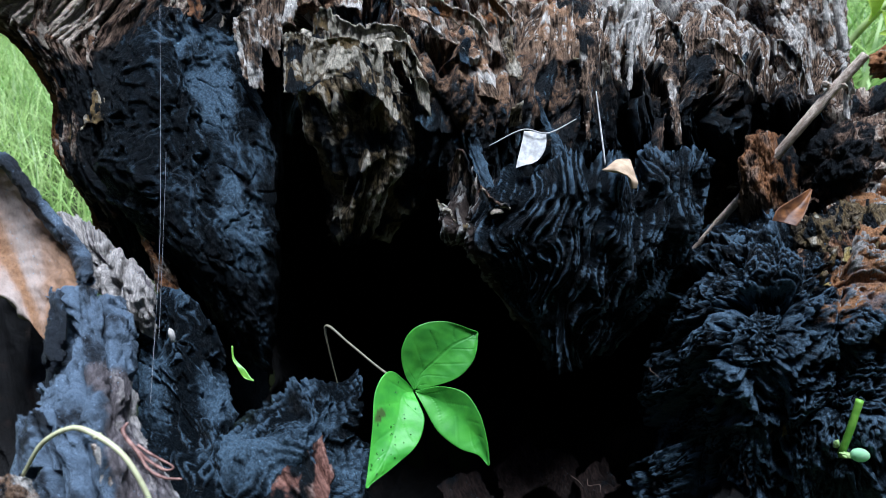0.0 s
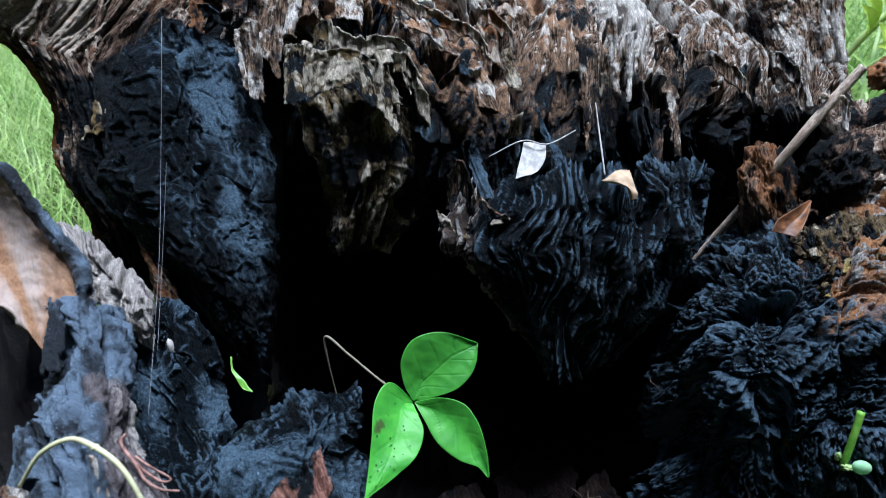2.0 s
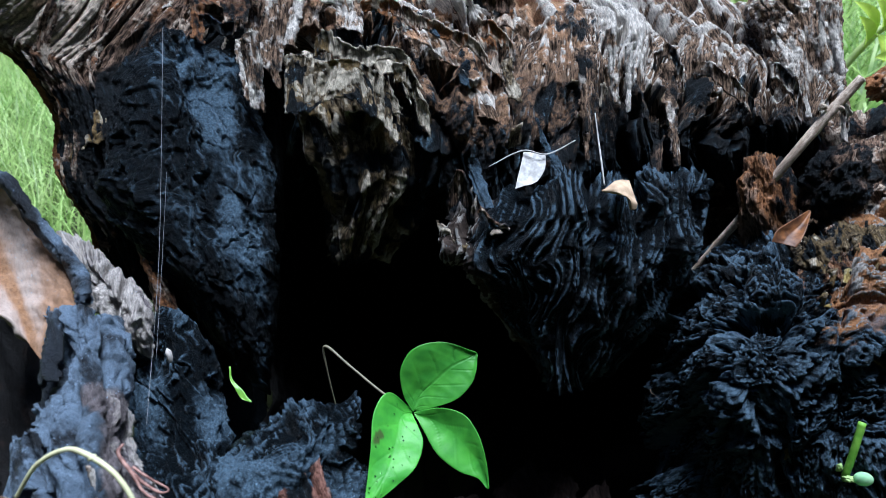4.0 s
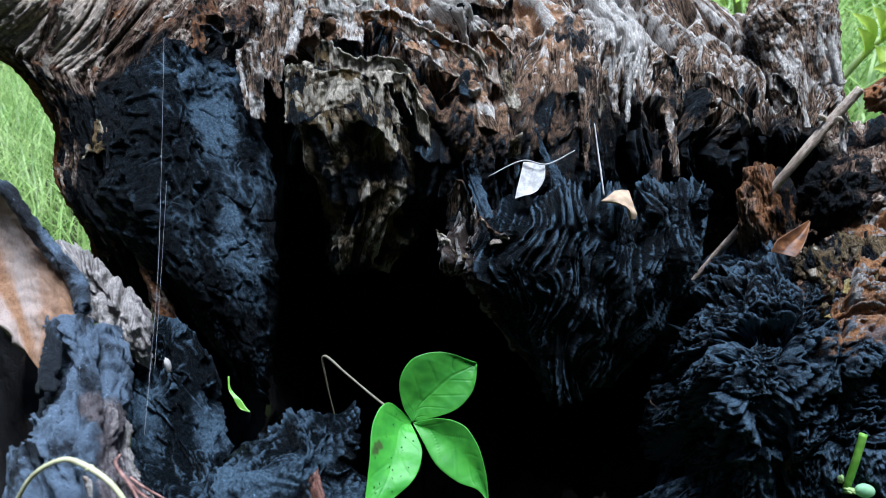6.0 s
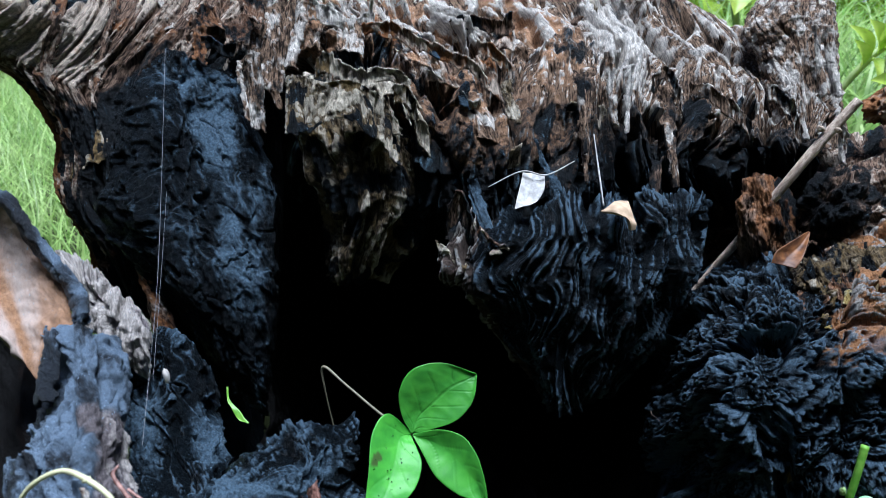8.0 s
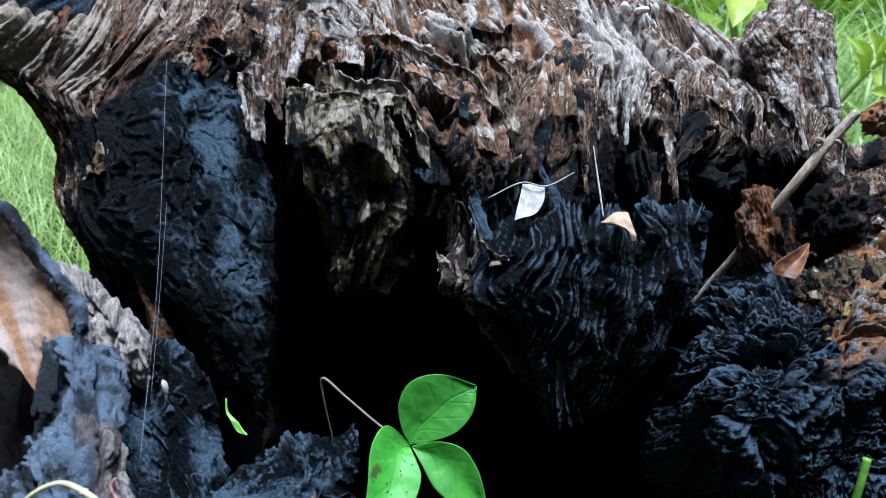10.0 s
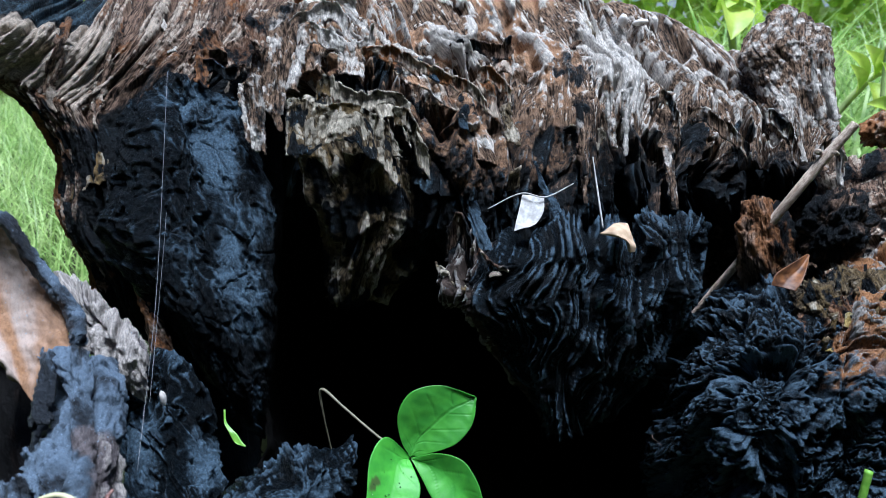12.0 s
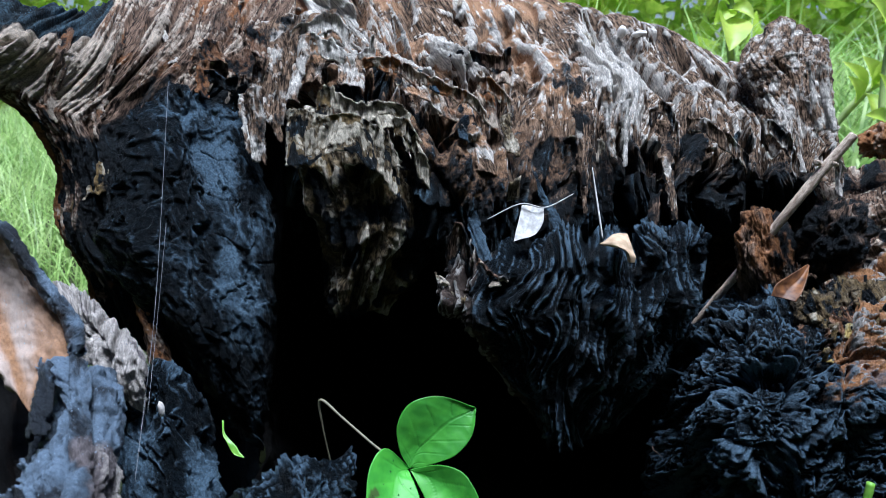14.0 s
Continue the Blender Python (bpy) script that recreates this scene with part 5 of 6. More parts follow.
flake("bark_strip", (9.58, 36.4, 34.35), (10.44, 36.4, 34.48), (9.64, 34.6, 30.88), (10.01, 34.6, 30.83), GREY_WOOD, parent=PARTS["bark_ridge"], seed=6.0, bulge=0.3, tint=burnt(0.08, 0.6, 0.15, 1.0, 0.5), ragged=0.16, res=0.066, relief=weathered(5.0, 0.25, 1.0, 0.05, 0.1, 0.2, 1.5, 0.4, 0.05))
flake("bark_strip", (8.66, 37, 35.23), (9.45, 37, 35.24), (8.88, 34.8, 31.15), (9.43, 34.8, 31.16), GREY_WOOD, parent=PARTS["bark_ridge"], seed=13.2, bulge=0.3, tint=burnt(0.08, 0.5, 0.15, 4.0, 0.5), ragged=0.16, res=0.066, relief=weathered(6.0, 0.25, 1.0, 0.05, 0.1, 0.2, 1.5, 0.4, 0.05))
flake("bark_strip", (12.11, 36.4, 32.06), (12.88, 36.4, 31.97), (12.49, 34.6, 27.95), (12.99, 34.6, 27.95), GREY_WOOD, parent=PARTS["bark_ridge"], seed=14.4, bulge=0.3, tint=burnt(0.3, 0.35, 0.15, 5.0, 0.5), ragged=0.16, res=0.066, relief=weathered(2.0, 0.25, 1.0, 0.05, 0.1, 0.2, 1.5, 0.4, 0.05))
flake("bark_strip", (20.45, 38.4, 36.49), (21.14, 38.4, 36.62), (20.89, 36.8, 32.73), (21.58, 36.8, 32.73), GREY_WOOD, parent=PARTS["bark_ridge"], seed=12.7, bulge=0.3, tint=burnt(0.08, 0.55, 0.15, 5.0, 0.5), ragged=0.16, res=0.066, relief=weathered(12.0, 0.25, 1.0, 0.05, 0.1, 0.2, 1.5, 0.4, 0.05))
flake("bark_strip", (21.23, 38.6, 36.72), (22.04, 38.6, 36.51), (21.61, 36.8, 32.58), (22.17, 36.8, 32.64), GREY_WOOD, parent=PARTS["bark_ridge"], seed=1.8, bulge=0.3, tint=burnt(0.08, 0.6, 0.15, 6.0, 0.5), ragged=0.16, res=0.066, relief=weathered(12.0, 0.25, 1.0, 0.05, 0.1, 0.2, 1.5, 0.4, 0.05))
flake("bark_strip", (19.13, 36, 32.79), (19.67, 36, 32.88), (19.31, 35, 30.6), (19.75, 35, 30.54), GREY_WOOD, parent=PARTS["bark_ridge"], seed=5.3, bulge=0.3, tint=burnt(0.08, 0.6, 0.15, 6.0, 0.5), ragged=0.16, res=0.066, relief=weathered(3.0, 0.25, 1.0, 0.05, 0.1, 0.2, 1.5, 0.4, 0.05))
flake("bark_strip", (21.14, 35.6, 32.02), (22.03, 35, 30.93), (21.5, 34.8, 29.41), (21.96, 34.8, 29.23), GREY_WOOD, parent=PARTS["bark_ridge"], seed=11.4, bulge=0.3, tint=burnt(0.08, 0.65, 0.15, 4.0, 0.5), ragged=0.16, res=0.066, relief=weathered(5.0, 0.25, 1.0, 0.05, 0.1, 0.2, 1.5, 0.4, 0.05))
flake("bark_strip", (0.55, 36.2, 31.82), (2.12, 36.2, 31.9), (2.4, 34.4, 29.01), (3.18, 34.4, 28.54), GREY_WOOD, parent=PARTS["bark_ridge"], seed=12.0, bulge=0.3, tint=burnt(0.3, 0.3, 0.15, 3.0, 0.5), ragged=0.16, res=0.066, relief=weathered(10.0, 0.25, 1.0, 0.05, 0.1, 0.2, 1.5, 0.4, 0.05))
curled_lip([(-0.24, 31, 26.03), (0.5, 30.6, 25.51), (1.96, 30.2, 24.72), (3.36, 30, 24.45), (4.45, 29.8, 24.42)], 0.6, 0.1, OCHRE_WOOD, burnt(0.1, 0.45, 0.2, 3.0, 0.5), 31.0, 0.2, "lichened_rim", PARTS["charred_ledge"], 0.1)
curled_lip([(1.55, 31, 27.4), (1.81, 30.6, 27.08), (2.47, 30.2, 26.49), (3.4, 30, 26.27)], 0.5, 0.25, BROWN_WOOD, burnt(0.25, 0.4, 0.2, 3.0, 0.5), 33.0, 0.12, "bark_lip", PARTS["charred_ledge"], 0.0)
curled_lip([(0.14, 31.6, 27.82), (0.69, 31.4, 28.69), (1.26, 31.2, 27.93), (1.62, 31, 26.52)], 2.2, 0.1, BROWN_WOOD, burnt(0.6, 0.1, 0.2, 3.0, 0.5), 35.0, 0.15, "bark_lip", PARTS["charred_ledge"], 0.0)

# ---- the broken outer wall in front ----
sheet("split_slab", [
    [(-16.11, 23.66, 24.62), (-14.83, 22.85, 25.29), (-13.84, 22.67, 25.38), (-13.24, 22.62, 24.99), (-12.81, 23.43, 24.6)],
    [(-15.67, 22.38, 24.13), (-14.14, 21.5, 24.6), (-13.23, 21.23, 24.74), (-12.45, 21.42, 24.41), (-11.96, 22.31, 23.42)],
    [(-15.11, 21.03, 22.93), (-13.56, 20, 23.57), (-12.53, 19.66, 23.78), (-11.83, 19.92, 23.38), (-11.49, 20.72, 22.14)],
    [(-14.9, 19.56, 21.95), (-13.07, 18.56, 22.67), (-11.92, 18.07, 22.79), (-11.13, 18.41, 22.31), (-10.8, 19.42, 21.06)],
    [(-14.95, 18.14, 21.1), (-12.85, 17.17, 21.9), (-11.28, 16.69, 22.06), (-10.26, 17.03, 21.55), (-9.55, 18.08, 20.41)],
    [(-14.75, 16.04, 19.65), (-12.17, 15.13, 20.58), (-10.4, 14.76, 20.74), (-9.15, 15.21, 20.26), (-7.92, 16.35, 19.34)],
], ASH_WOOD, stump, "split slab of ash-grey charcoal with deep cracks", wear_glint=0.4, res=0.066, relief=slab_relief, ragged=0.3, sides="lrt", thick=0.7, seed=8.0,
    tint=lambda a, b, u, v, p, h: {"char_shade": 1 - 0.9 * step(0.45, 0.68, u + 0.12 * fbm(a * 0.5, b * 0.5, 3.0, 3)) * step(0.3, 0.5, v), "dust_sheen": (0.6 + 0.8 * fbm(a * 0.45, b * 0.35, 5.0, 4)) * (1 - 0.8 * step(0.42, 0.65, u + 0.12 * fbm(a * 0.5, b * 0.5, 3.0, 3)) * step(0.3, 0.5, v)), "pale": 0.12 + 0.3 * fbm(a * 0.6, b * 0.4, 15.0, 3) + 0.6 * step(0.86, 0.97, u + 0.04 * fbm(a, b, 6.0, 3))})

sheet("pale_shell", [
    [(-19.96, 26.94, 29.53), (-18.62, 26.56, 29.14), (-17.56, 26.21, 28.26), (-16.61, 25.76, 27.15), (-15.85, 25.22, 26.34)],
    [(-19.81, 26.12, 28.04), (-18.76, 26.22, 27.75), (-17.87, 26.09, 27.17), (-16.66, 25.31, 26.31), (-15.08, 24.23, 25.49)],
    [(-19.23, 24.57, 26.35), (-18.28, 24.68, 25.8), (-17.41, 24.68, 25.55), (-16.12, 24.05, 25.06), (-14.58, 23.16, 24.98)],
    [(-18.5, 23.06, 25.27), (-17.08, 22.99, 24.57), (-16.41, 22.7, 23.84), (-15.6, 22.05, 23.32), (-14.92, 21.54, 23.12)],
], INNER_WOOD, stump, "smooth pale inner shell of the broken wall", res=0.062, relief=plain(4.0, 0.12), tint=lambda a, b, u, v, p, h: {"pale": 0.75 + 0.4 * fbm(a * 0.6, b * 0.15, 3.0, 3) - 1.0 * np.exp(-((u - 0.1 - 0.95 * (v - 0.45)) / 0.13) ** 2) * step(0.3, 0.5, v) - 0.7 * step(0.5, 0.95, u), "rust": 0.15 + 0.5 * np.exp(-((u - 0.1 - 0.95 * (v - 0.45)) / 0.16) ** 2) * step(0.3, 0.5, v) + 0.4 * step(0.6, 0.95, u)}, thick=0.35)
sheet("shell_rim", [
    [(-19.19, 26.68, 29.95), (-17.88, 26.3, 29.56), (-16.95, 25.87, 28.48), (-16.01, 25.43, 27.39), (-14.89, 24.68, 26.6), (-14.02, 23.85, 26.15), (-13.73, 23.1, 25.37)],
    [(-18.88, 25.95, 29.77), (-17.73, 25.64, 29.26), (-16.86, 25.21, 28.19), (-15.94, 24.78, 27.13), (-15.02, 24.11, 26.53), (-14.02, 23.21, 26.17), (-13.74, 22.57, 25.38)],
    [(-19.31, 26.41, 29.3), (-18.16, 26.04, 28.91), (-17.3, 25.56, 27.72), (-16.36, 25.12, 26.63), (-15.49, 24.49, 26.13), (-14.74, 23.63, 25.62), (-14.33, 22.98, 25.07)],
], ASH_WOOD, stump, "charred rim of the broken wall", wear_glint=0.3, res=0.062, relief=cracked(14.0, 0.15, 1.5, 1.5), tint=burnt(0.95, 0, 0, 4.0, 0.2, 0.4), ragged=0.1, thick=0.5, seed=3.0)
sheet("crumbly_ridge", [
    [(-16.73, 26.51, 27.41), (-15.23, 26.05, 27.06), (-14.11, 25.45, 26.38), (-12.95, 24.95, 25.69), (-11.88, 24.47, 24.49)],
    [(-15.73, 24.96, 26.44), (-14.69, 24.6, 26.09), (-13.6, 24.05, 25.57), (-12.68, 23.71, 24.72), (-11.76, 23.87, 23.74)],
    [(-15.25, 24.25, 24.72), (-14.44, 23.88, 24.38), (-13.41, 23.48, 23.94), (-12.59, 23.36, 23.09), (-11.83, 23.66, 22.12)],
], ASH_WOOD, stump, "whitish crumbly wood ridge", wear_glint=0.3, res=0.062, relief=weathered(61.0, 0.5, 0.6, 0.4, 0.5, 0.6, 1.0, 0.8, 0.12, 1.8), tint=burnt(0.12, 0.75, 0.0, 6.0, 0.45), ragged=0.25, sides="tr", thick=0.5, seed=5.0)
sheet("char_lobe", [
    [(-12.89, 26.19, 23.4), (-11.84, 26.01, 24.04), (-11.04, 26.01, 23.49), (-10.23, 25.57, 21.87), (-9.6, 25.35, 20.25)],
    [(-13.11, 24.52, 23), (-11.82, 24.34, 23.1), (-10.78, 24.16, 22.38), (-9.97, 24.05, 21.05), (-9.03, 24.36, 19.4)],
    [(-12.95, 23.28, 21.53), (-11.56, 23.02, 21.42), (-10.39, 22.84, 20.99), (-9.49, 22.57, 20.06), (-8.53, 22.94, 19.09)],
    [(-12.35, 21.73, 20.39), (-10.91, 21.4, 20.09), (-9.74, 21.15, 19.73), (-8.73, 20.98, 19.32), (-7.87, 21.26, 18.67)],
    [(-11.38, 19.6, 19.37), (-9.81, 19.36, 19.31), (-8.61, 19.44, 18.98), (-7.71, 19.52, 18.64), (-6.88, 20.19, 17.9)],
    [(-9.66, 17.04, 18.38), (-8.76, 17.19, 18.22), (-7.71, 17.5, 17.9), (-6.83, 17.8, 17.59), (-6.05, 18.56, 16.8)],
], CHAR_WOOD, stump, "blue-black charcoal lobe with scaly edge", wear_glint=0.9, res=0.052, relief=plated(19.0, 0.9, 0.22, 0.4, 0.06), tint=burnt(0.97, 0, 0.0, 8.0, 0.2, 0.12), ragged=0.8, sides="tr", thick=0.6, seed=9.0)
sheet("char_chunk", [
    [(-9.6, 24.29, 17.63), (-7.9, 24.15, 18.89), (-6.3, 24.02, 19.63), (-5.22, 24.42, 20.1), (-4.47, 24.82, 18.94)],
    [(-9.06, 22.17, 18.8), (-7.27, 21.98, 19.66), (-5.6, 21.98, 20.21), (-4.66, 22.53, 20.23), (-3.37, 24.17, 18.94)],
    [(-9, 20.65, 19.03), (-7.29, 20.33, 19.57), (-5.59, 20.65, 19.85), (-4.41, 21.31, 19.33), (-3.05, 23.2, 18.15)],
    [(-8.86, 19.44, 18.71), (-7.21, 19.12, 19.26), (-5.6, 19.44, 19.24), (-4.24, 20, 18.76), (-2.95, 21.76, 17.24)],
    [(-8.29, 17.88, 17.51), (-6.71, 17.5, 17.9), (-5.17, 17.72, 17.67), (-3.86, 18.26, 17.12), (-2.59, 19.78, 15.54)],
], CHAR_WOOD, stump, "jagged charcoal chunk over reddish raw wood", wear_glint=0.9, res=0.052, relief=plated(27.0, 1.0, 0.24, 0.4, 0.06), ragged=0.7, sides="tr", thick=0.6, seed=12.0, tint=burnt(1.0, 0, 0.0, 9.0, 0.2, 0.25))
sheet("raw_wood", [
    [(-7, 19.04, 19.06), (-6.07, 19.41, 19.43), (-5.29, 20.05, 19.95), (-4.57, 20.84, 20.05)],
    [(-6.52, 18.03, 18.69), (-5.5, 18.43, 19.14), (-4.78, 19.18, 19.41), (-4.31, 20.24, 19.64)],
    [(-5.73, 17.19, 17.96), (-4.78, 17.61, 18.45), (-4.15, 18.41, 18.84), (-3.94, 19.6, 19.1)],
], RED_WOOD, stump, "reddish raw wood laid bare under the charcoal", wear_glint=0.3, res=0.05, relief=weathered(29.0, 0.5, 0.9, 0.15, 0.4, 0.5, 1.5, 0.6, 0.1, 1.5), tint=burnt(0.3, 0.15, 0.25, 4.0, 0.8), ragged=0.4, sides="lrt", thick=0.5, seed=3.0)
sheet("outer_dark", [
    [(-22.85, 28.35, 23.41), (-20.68, 28.14, 22.91), (-17.66, 27.04, 22.84)],
    [(-22.11, 25.76, 19.68), (-20.02, 25.76, 19.68), (-16.48, 24.05, 20.77)],
    [(-20.64, 22.67, 17.37), (-18.68, 22.67, 17.37), (-15.3, 21.05, 18.7)],
    [(-18.43, 18.93, 16.13), (-16.68, 18.93, 16.13), (-14.13, 18.18, 16.92)],
], SOOT, stump, "", res=0.15, relief=runnels(71.0, 0.5), tint=burnt(0.8))

# ---- the sprouting vine leaf ----
LEAF = plant_mat("leaf", (0.055, 0.29, 0.03), (0.085, 0.38, 0.035), 0.5, 150, 0.38)
STALK = plant_mat("stalk", (0.1, 0.095, 0.06), (0.17, 0.155, 0.1), 0.6, 300, 0.0)


def torn(tint, at):
    """A leaf's own tint with one brown torn spot."""
    def field(a, b, u, v, p, h):
        out = dict(tint(a, b, u, v, p, h))
        far = np.linalg.norm((p - np.array(at)) * (1, 0.5, 1.6), axis=-1) + 0.2 * fbm(a * 3, b * 3, 2.0, 3)
        out["rust"] = np.maximum(out["rust"], 0.75 * (1 - step(0.15, 0.3, far)))
        return out
    return field


def veins(seed, slant=0.55, count=5.0):
    """Midrib and side veins as shallow grooves."""
    def field(a, b, u, v):
        off = np.abs(u - 0.5)
        ph = v * count - off * slant * count + 0.25 * np.sign(u - 0.5) + 0.3 * pn(a * 0.7, b * 0.7, seed)
        side = np.exp(-(np.abs(ph - np.round(ph)) / 0.03) ** 2) * step(0.02, 0.05, off) * (1 - step(0.3, 0.48, off))
        return np.maximum(0.9 * np.exp(-(off / 0.011) ** 2), 0.6 * side) * (1 - step(0.93, 1.0, v))

    def relief(a, b, u, v, p):
        return 0.05 * fbm(a * 0.8, b * 0.8, seed, 3) - 0.035 * field(a, b, u, v) + 0.012 * np.sin(u * 9 + seed)

    def tint(a, b, u, v, p, h):
        dots = step(0.72, 0.78, pn(a * 4.0, b * 4.0, seed + 2)) * step(0.1, 0.4, pn(a * 0.8, b * 0.8, seed + 4))
        return {"pale": field(a, b, u, v), "rust": dots}
    return relief, tint


vine = thing("vine_seedling", "fresh green three-leaved vine seedling growing from the hollow", "plant")
sheet("leaflet", [
    [(-1.2, 22.83, 20.44), (-1.18, 22.83, 20.44), (-1.16, 22.83, 20.44)],
    [(-1.6, 23, 21.11), (-0.92, 23.17, 21), (-0.47, 22.79, 20.61)],
    [(-1.7, 23.21, 22.17), (-0.33, 23.38, 21.53), (0.56, 22.84, 20.99)],
    [(-1.17, 23.63, 22.94), (0.38, 23.61, 22.1), (1.17, 23.15, 21.48)],
    [(0.02, 23.9, 23.09), (1.05, 23.82, 22.35), (1.41, 23.45, 21.97)],
    [(1.4, 23.93, 22.62), (1.48, 23.99, 22.5), (1.47, 23.86, 22.44)],
], LEAF, vine, res=0.03, relief=veins(2.0)[0], tint=veins(2.0)[1], thick=0.03)
sheet("leaflet", [
    [(-1.18, 22.83, 20.44), (-1.23, 22.82, 20.4), (-1.25, 22.81, 20.38)],
    [(-2.12, 22.61, 21.49), (-1.67, 22.41, 20.46), (-0.97, 22.19, 20.19)],
    [(-2.68, 21.82, 21.13), (-1.82, 21.56, 19.97), (-0.75, 21.52, 19.86)],
    [(-2.75, 20.74, 20.05), (-2.04, 20.69, 19.41), (-1.02, 20.76, 19.3)],
    [(-2.85, 20.04, 19.13), (-2.39, 19.98, 18.99), (-1.84, 20.13, 18.81)],
    [(-2.93, 19.34, 18.47), (-2.91, 19.33, 18.43), (-2.87, 19.34, 18.47)],
], LEAF, vine, res=0.03, relief=veins(3.0)[0], tint=torn(veins(3.0)[1], (-2.46, 21.27, 20.32)), thick=0.03)
GRIDS["leaflet_low"], PARTS["leaflet_low"] = GRIDS["leaflet"], PARTS["leaflet"]
sheet("leaflet", [
    [(-1.16, 22.82, 20.4), (-1.16, 22.81, 20.38), (-1.16, 22.8, 20.35)],
    [(-0.09, 22.63, 20.74), (-0.21, 22.6, 20.13), (-0.75, 22.28, 19.88)],
    [(0.88, 22.27, 20.64), (0.56, 22.13, 19.77), (-0.21, 21.69, 19.21)],
    [(1.5, 21.69, 20.01), (1.24, 21.6, 19.25), (0.64, 21.27, 18.7)],
    [(1.76, 21.14, 19.19), (1.63, 21.12, 18.87), (1.39, 21, 18.58)],
    [(1.88, 20.79, 18.31), (1.83, 20.76, 18.24), (1.79, 20.77, 18.27)],
], LEAF, vine, res=0.03, relief=veins(5.0)[0], tint=veins(5.0)[1], thick=0.03)
tube("stalk", [(-1.16, 22.91, 20.36), (-2.49, 23.95, 20.55), (-4.15, 25.28, 21.17), (-5.33, 26.13, 21.65), (-5.29, 26.06, 20.41), (-4.93, 26.12, 17.89), (-4.86, 26.33, 15.75)], [0.055, 0.055, 0.055, 0.07, 0.045, 0.04, 0.04], STALK, vine, n=50, sides=8)

# ---- a cut green stem ----
STEM = plant_mat("green_stem", (0.12, 0.32, 0.03), (0.22, 0.45, 0.06), 0.4, 200, 0.2)
stem = thing("cut_stem", "short cut green stem with a wet bud", "plant")
tube("shoot", [(17.79, 23.18, 19.69), (17.55, 22.92, 18.52), (17.38, 22.81, 17.44), (17.44, 22.94, 16.97)], [0.16, 0.155, 0.155, 0.15], STEM, stem, n=30, sides=14, rough=0.05)

# ---- the stick ----
STICK = stump_wood("stick_bark", (0.34, 0.25, 0.19), (0.82, 0.69, 0.56), (0.5, 0.45, 0.4), (0.2, 0.1, 0.05), rise=0.55)
stick = thing("dead_stick", "dry grey-brown stick leaning out of the hollow", "stick")
branch = tube("branch", [(13.22, 35.25, 19.15), (14.86, 34.12, 23.01), (16.15, 33.13, 25.9), (17.54, 32.32, 28.96), (18.91, 32.3, 31.07), (20.25, 32.23, 33.02)], [0.2, 0.21, 0.23, 0.24, 0.25, 0.22], STICK, stick, n=140, sides=20, rough=0.07)

# ---- small things on the stump ----
DRY = plant_mat("dry_leaf", (0.3, 0.2, 0.12), (0.5, 0.37, 0.24), 0.7, 180, 0.15)
WHITE_LEAF = plant_mat("bleached_leaf", (0.26, 0.25, 0.235), (0.5, 0.49, 0.47), 0.7, 250, 0.1)
RUSTY = plant_mat("rusty_leaf", (0.1, 0.042, 0.022), (0.34, 0.135, 0.04), 0.6, 180, 0.2)
PINK = plant_mat("faded_leaf", (0.35, 0.26, 0.24), (0.55, 0.45, 0.42), 0.6, 180, 0.15)
STRAW = plant_mat("straw", (0.45, 0.42, 0.25), (0.62, 0.62, 0.36), 0.5, 200, 0.1)
REDDISH = plant_mat("reddish_bark", (0.11, 0.045, 0.035), (0.36, 0.2, 0.16), 0.6, 300, 0.0)
FUNGUS = plant_mat("fungus", (0.55, 0.5, 0.45), (0.75, 0.72, 0.68), 0.5, 300, 0.1)


def dead_leaf(name, label, cage, material, stalk=None):
    leaf = thing(name, label, "leaf")
    sheet("blade", cage, material, leaf, res=0.05, relief=veins(4.0)[0], tint=lambda a, b, u, v, p, h: {"pale": 0.4 * veins(4.0)[1](a, b, u, v, p, h)["pale"]}, ragged=0.03, thick=0.035)
    if stalk:
        tube("stalk", stalk, [0.025, 0.04, 0.04, 0.03], material, leaf, n=24, sides=7)


dead_leaf("bleached_leaf", "torn white bleached leaf lying on the charred ledge", [
    [(4.1, 32.9, 29.27), (4.72, 33.0, 29.19), (5.33, 32.8, 29.12)],
    [(3.91, 32.3, 28.71), (4.58, 32.4, 28.63), (5.25, 32.2, 28.5)],
    [(3.72, 31.7, 28.21), (4.31, 31.8, 28.1), (4.86, 31.7, 28.04)],
    [(3.54, 31.1, 27.68), (3.97, 31.2, 27.82), (4.35, 31.2, 27.94)],
], WHITE_LEAF, [(2.35, 32.38, 28.57), (4.04, 32.68, 29.32), (5.33, 32.61, 29.16), (6.84, 33.28, 29.75)])
dead_leaf("curled_leaf", "curled tan dry leaf on the charred ledge", [
    [(8.05, 29.49, 28.6), (8.42, 29.7, 28.6), (8.73, 29.5, 28.62)],
    [(7.41, 28.7, 28.43), (8, 28.46, 28.59), (8.72, 28.79, 28.4)],
    [(7.18, 28.56, 28.3), (7.92, 28.08, 28.41), (8.82, 28.43, 28.02)],
    [(8.2, 28.09, 28.17), (8.35, 27.86, 28.13), (8.84, 28.16, 27.84)],
    [(8.38, 27.97, 27.63), (8.5, 27.86, 27.61), (8.76, 28.06, 27.6)],
], DRY)
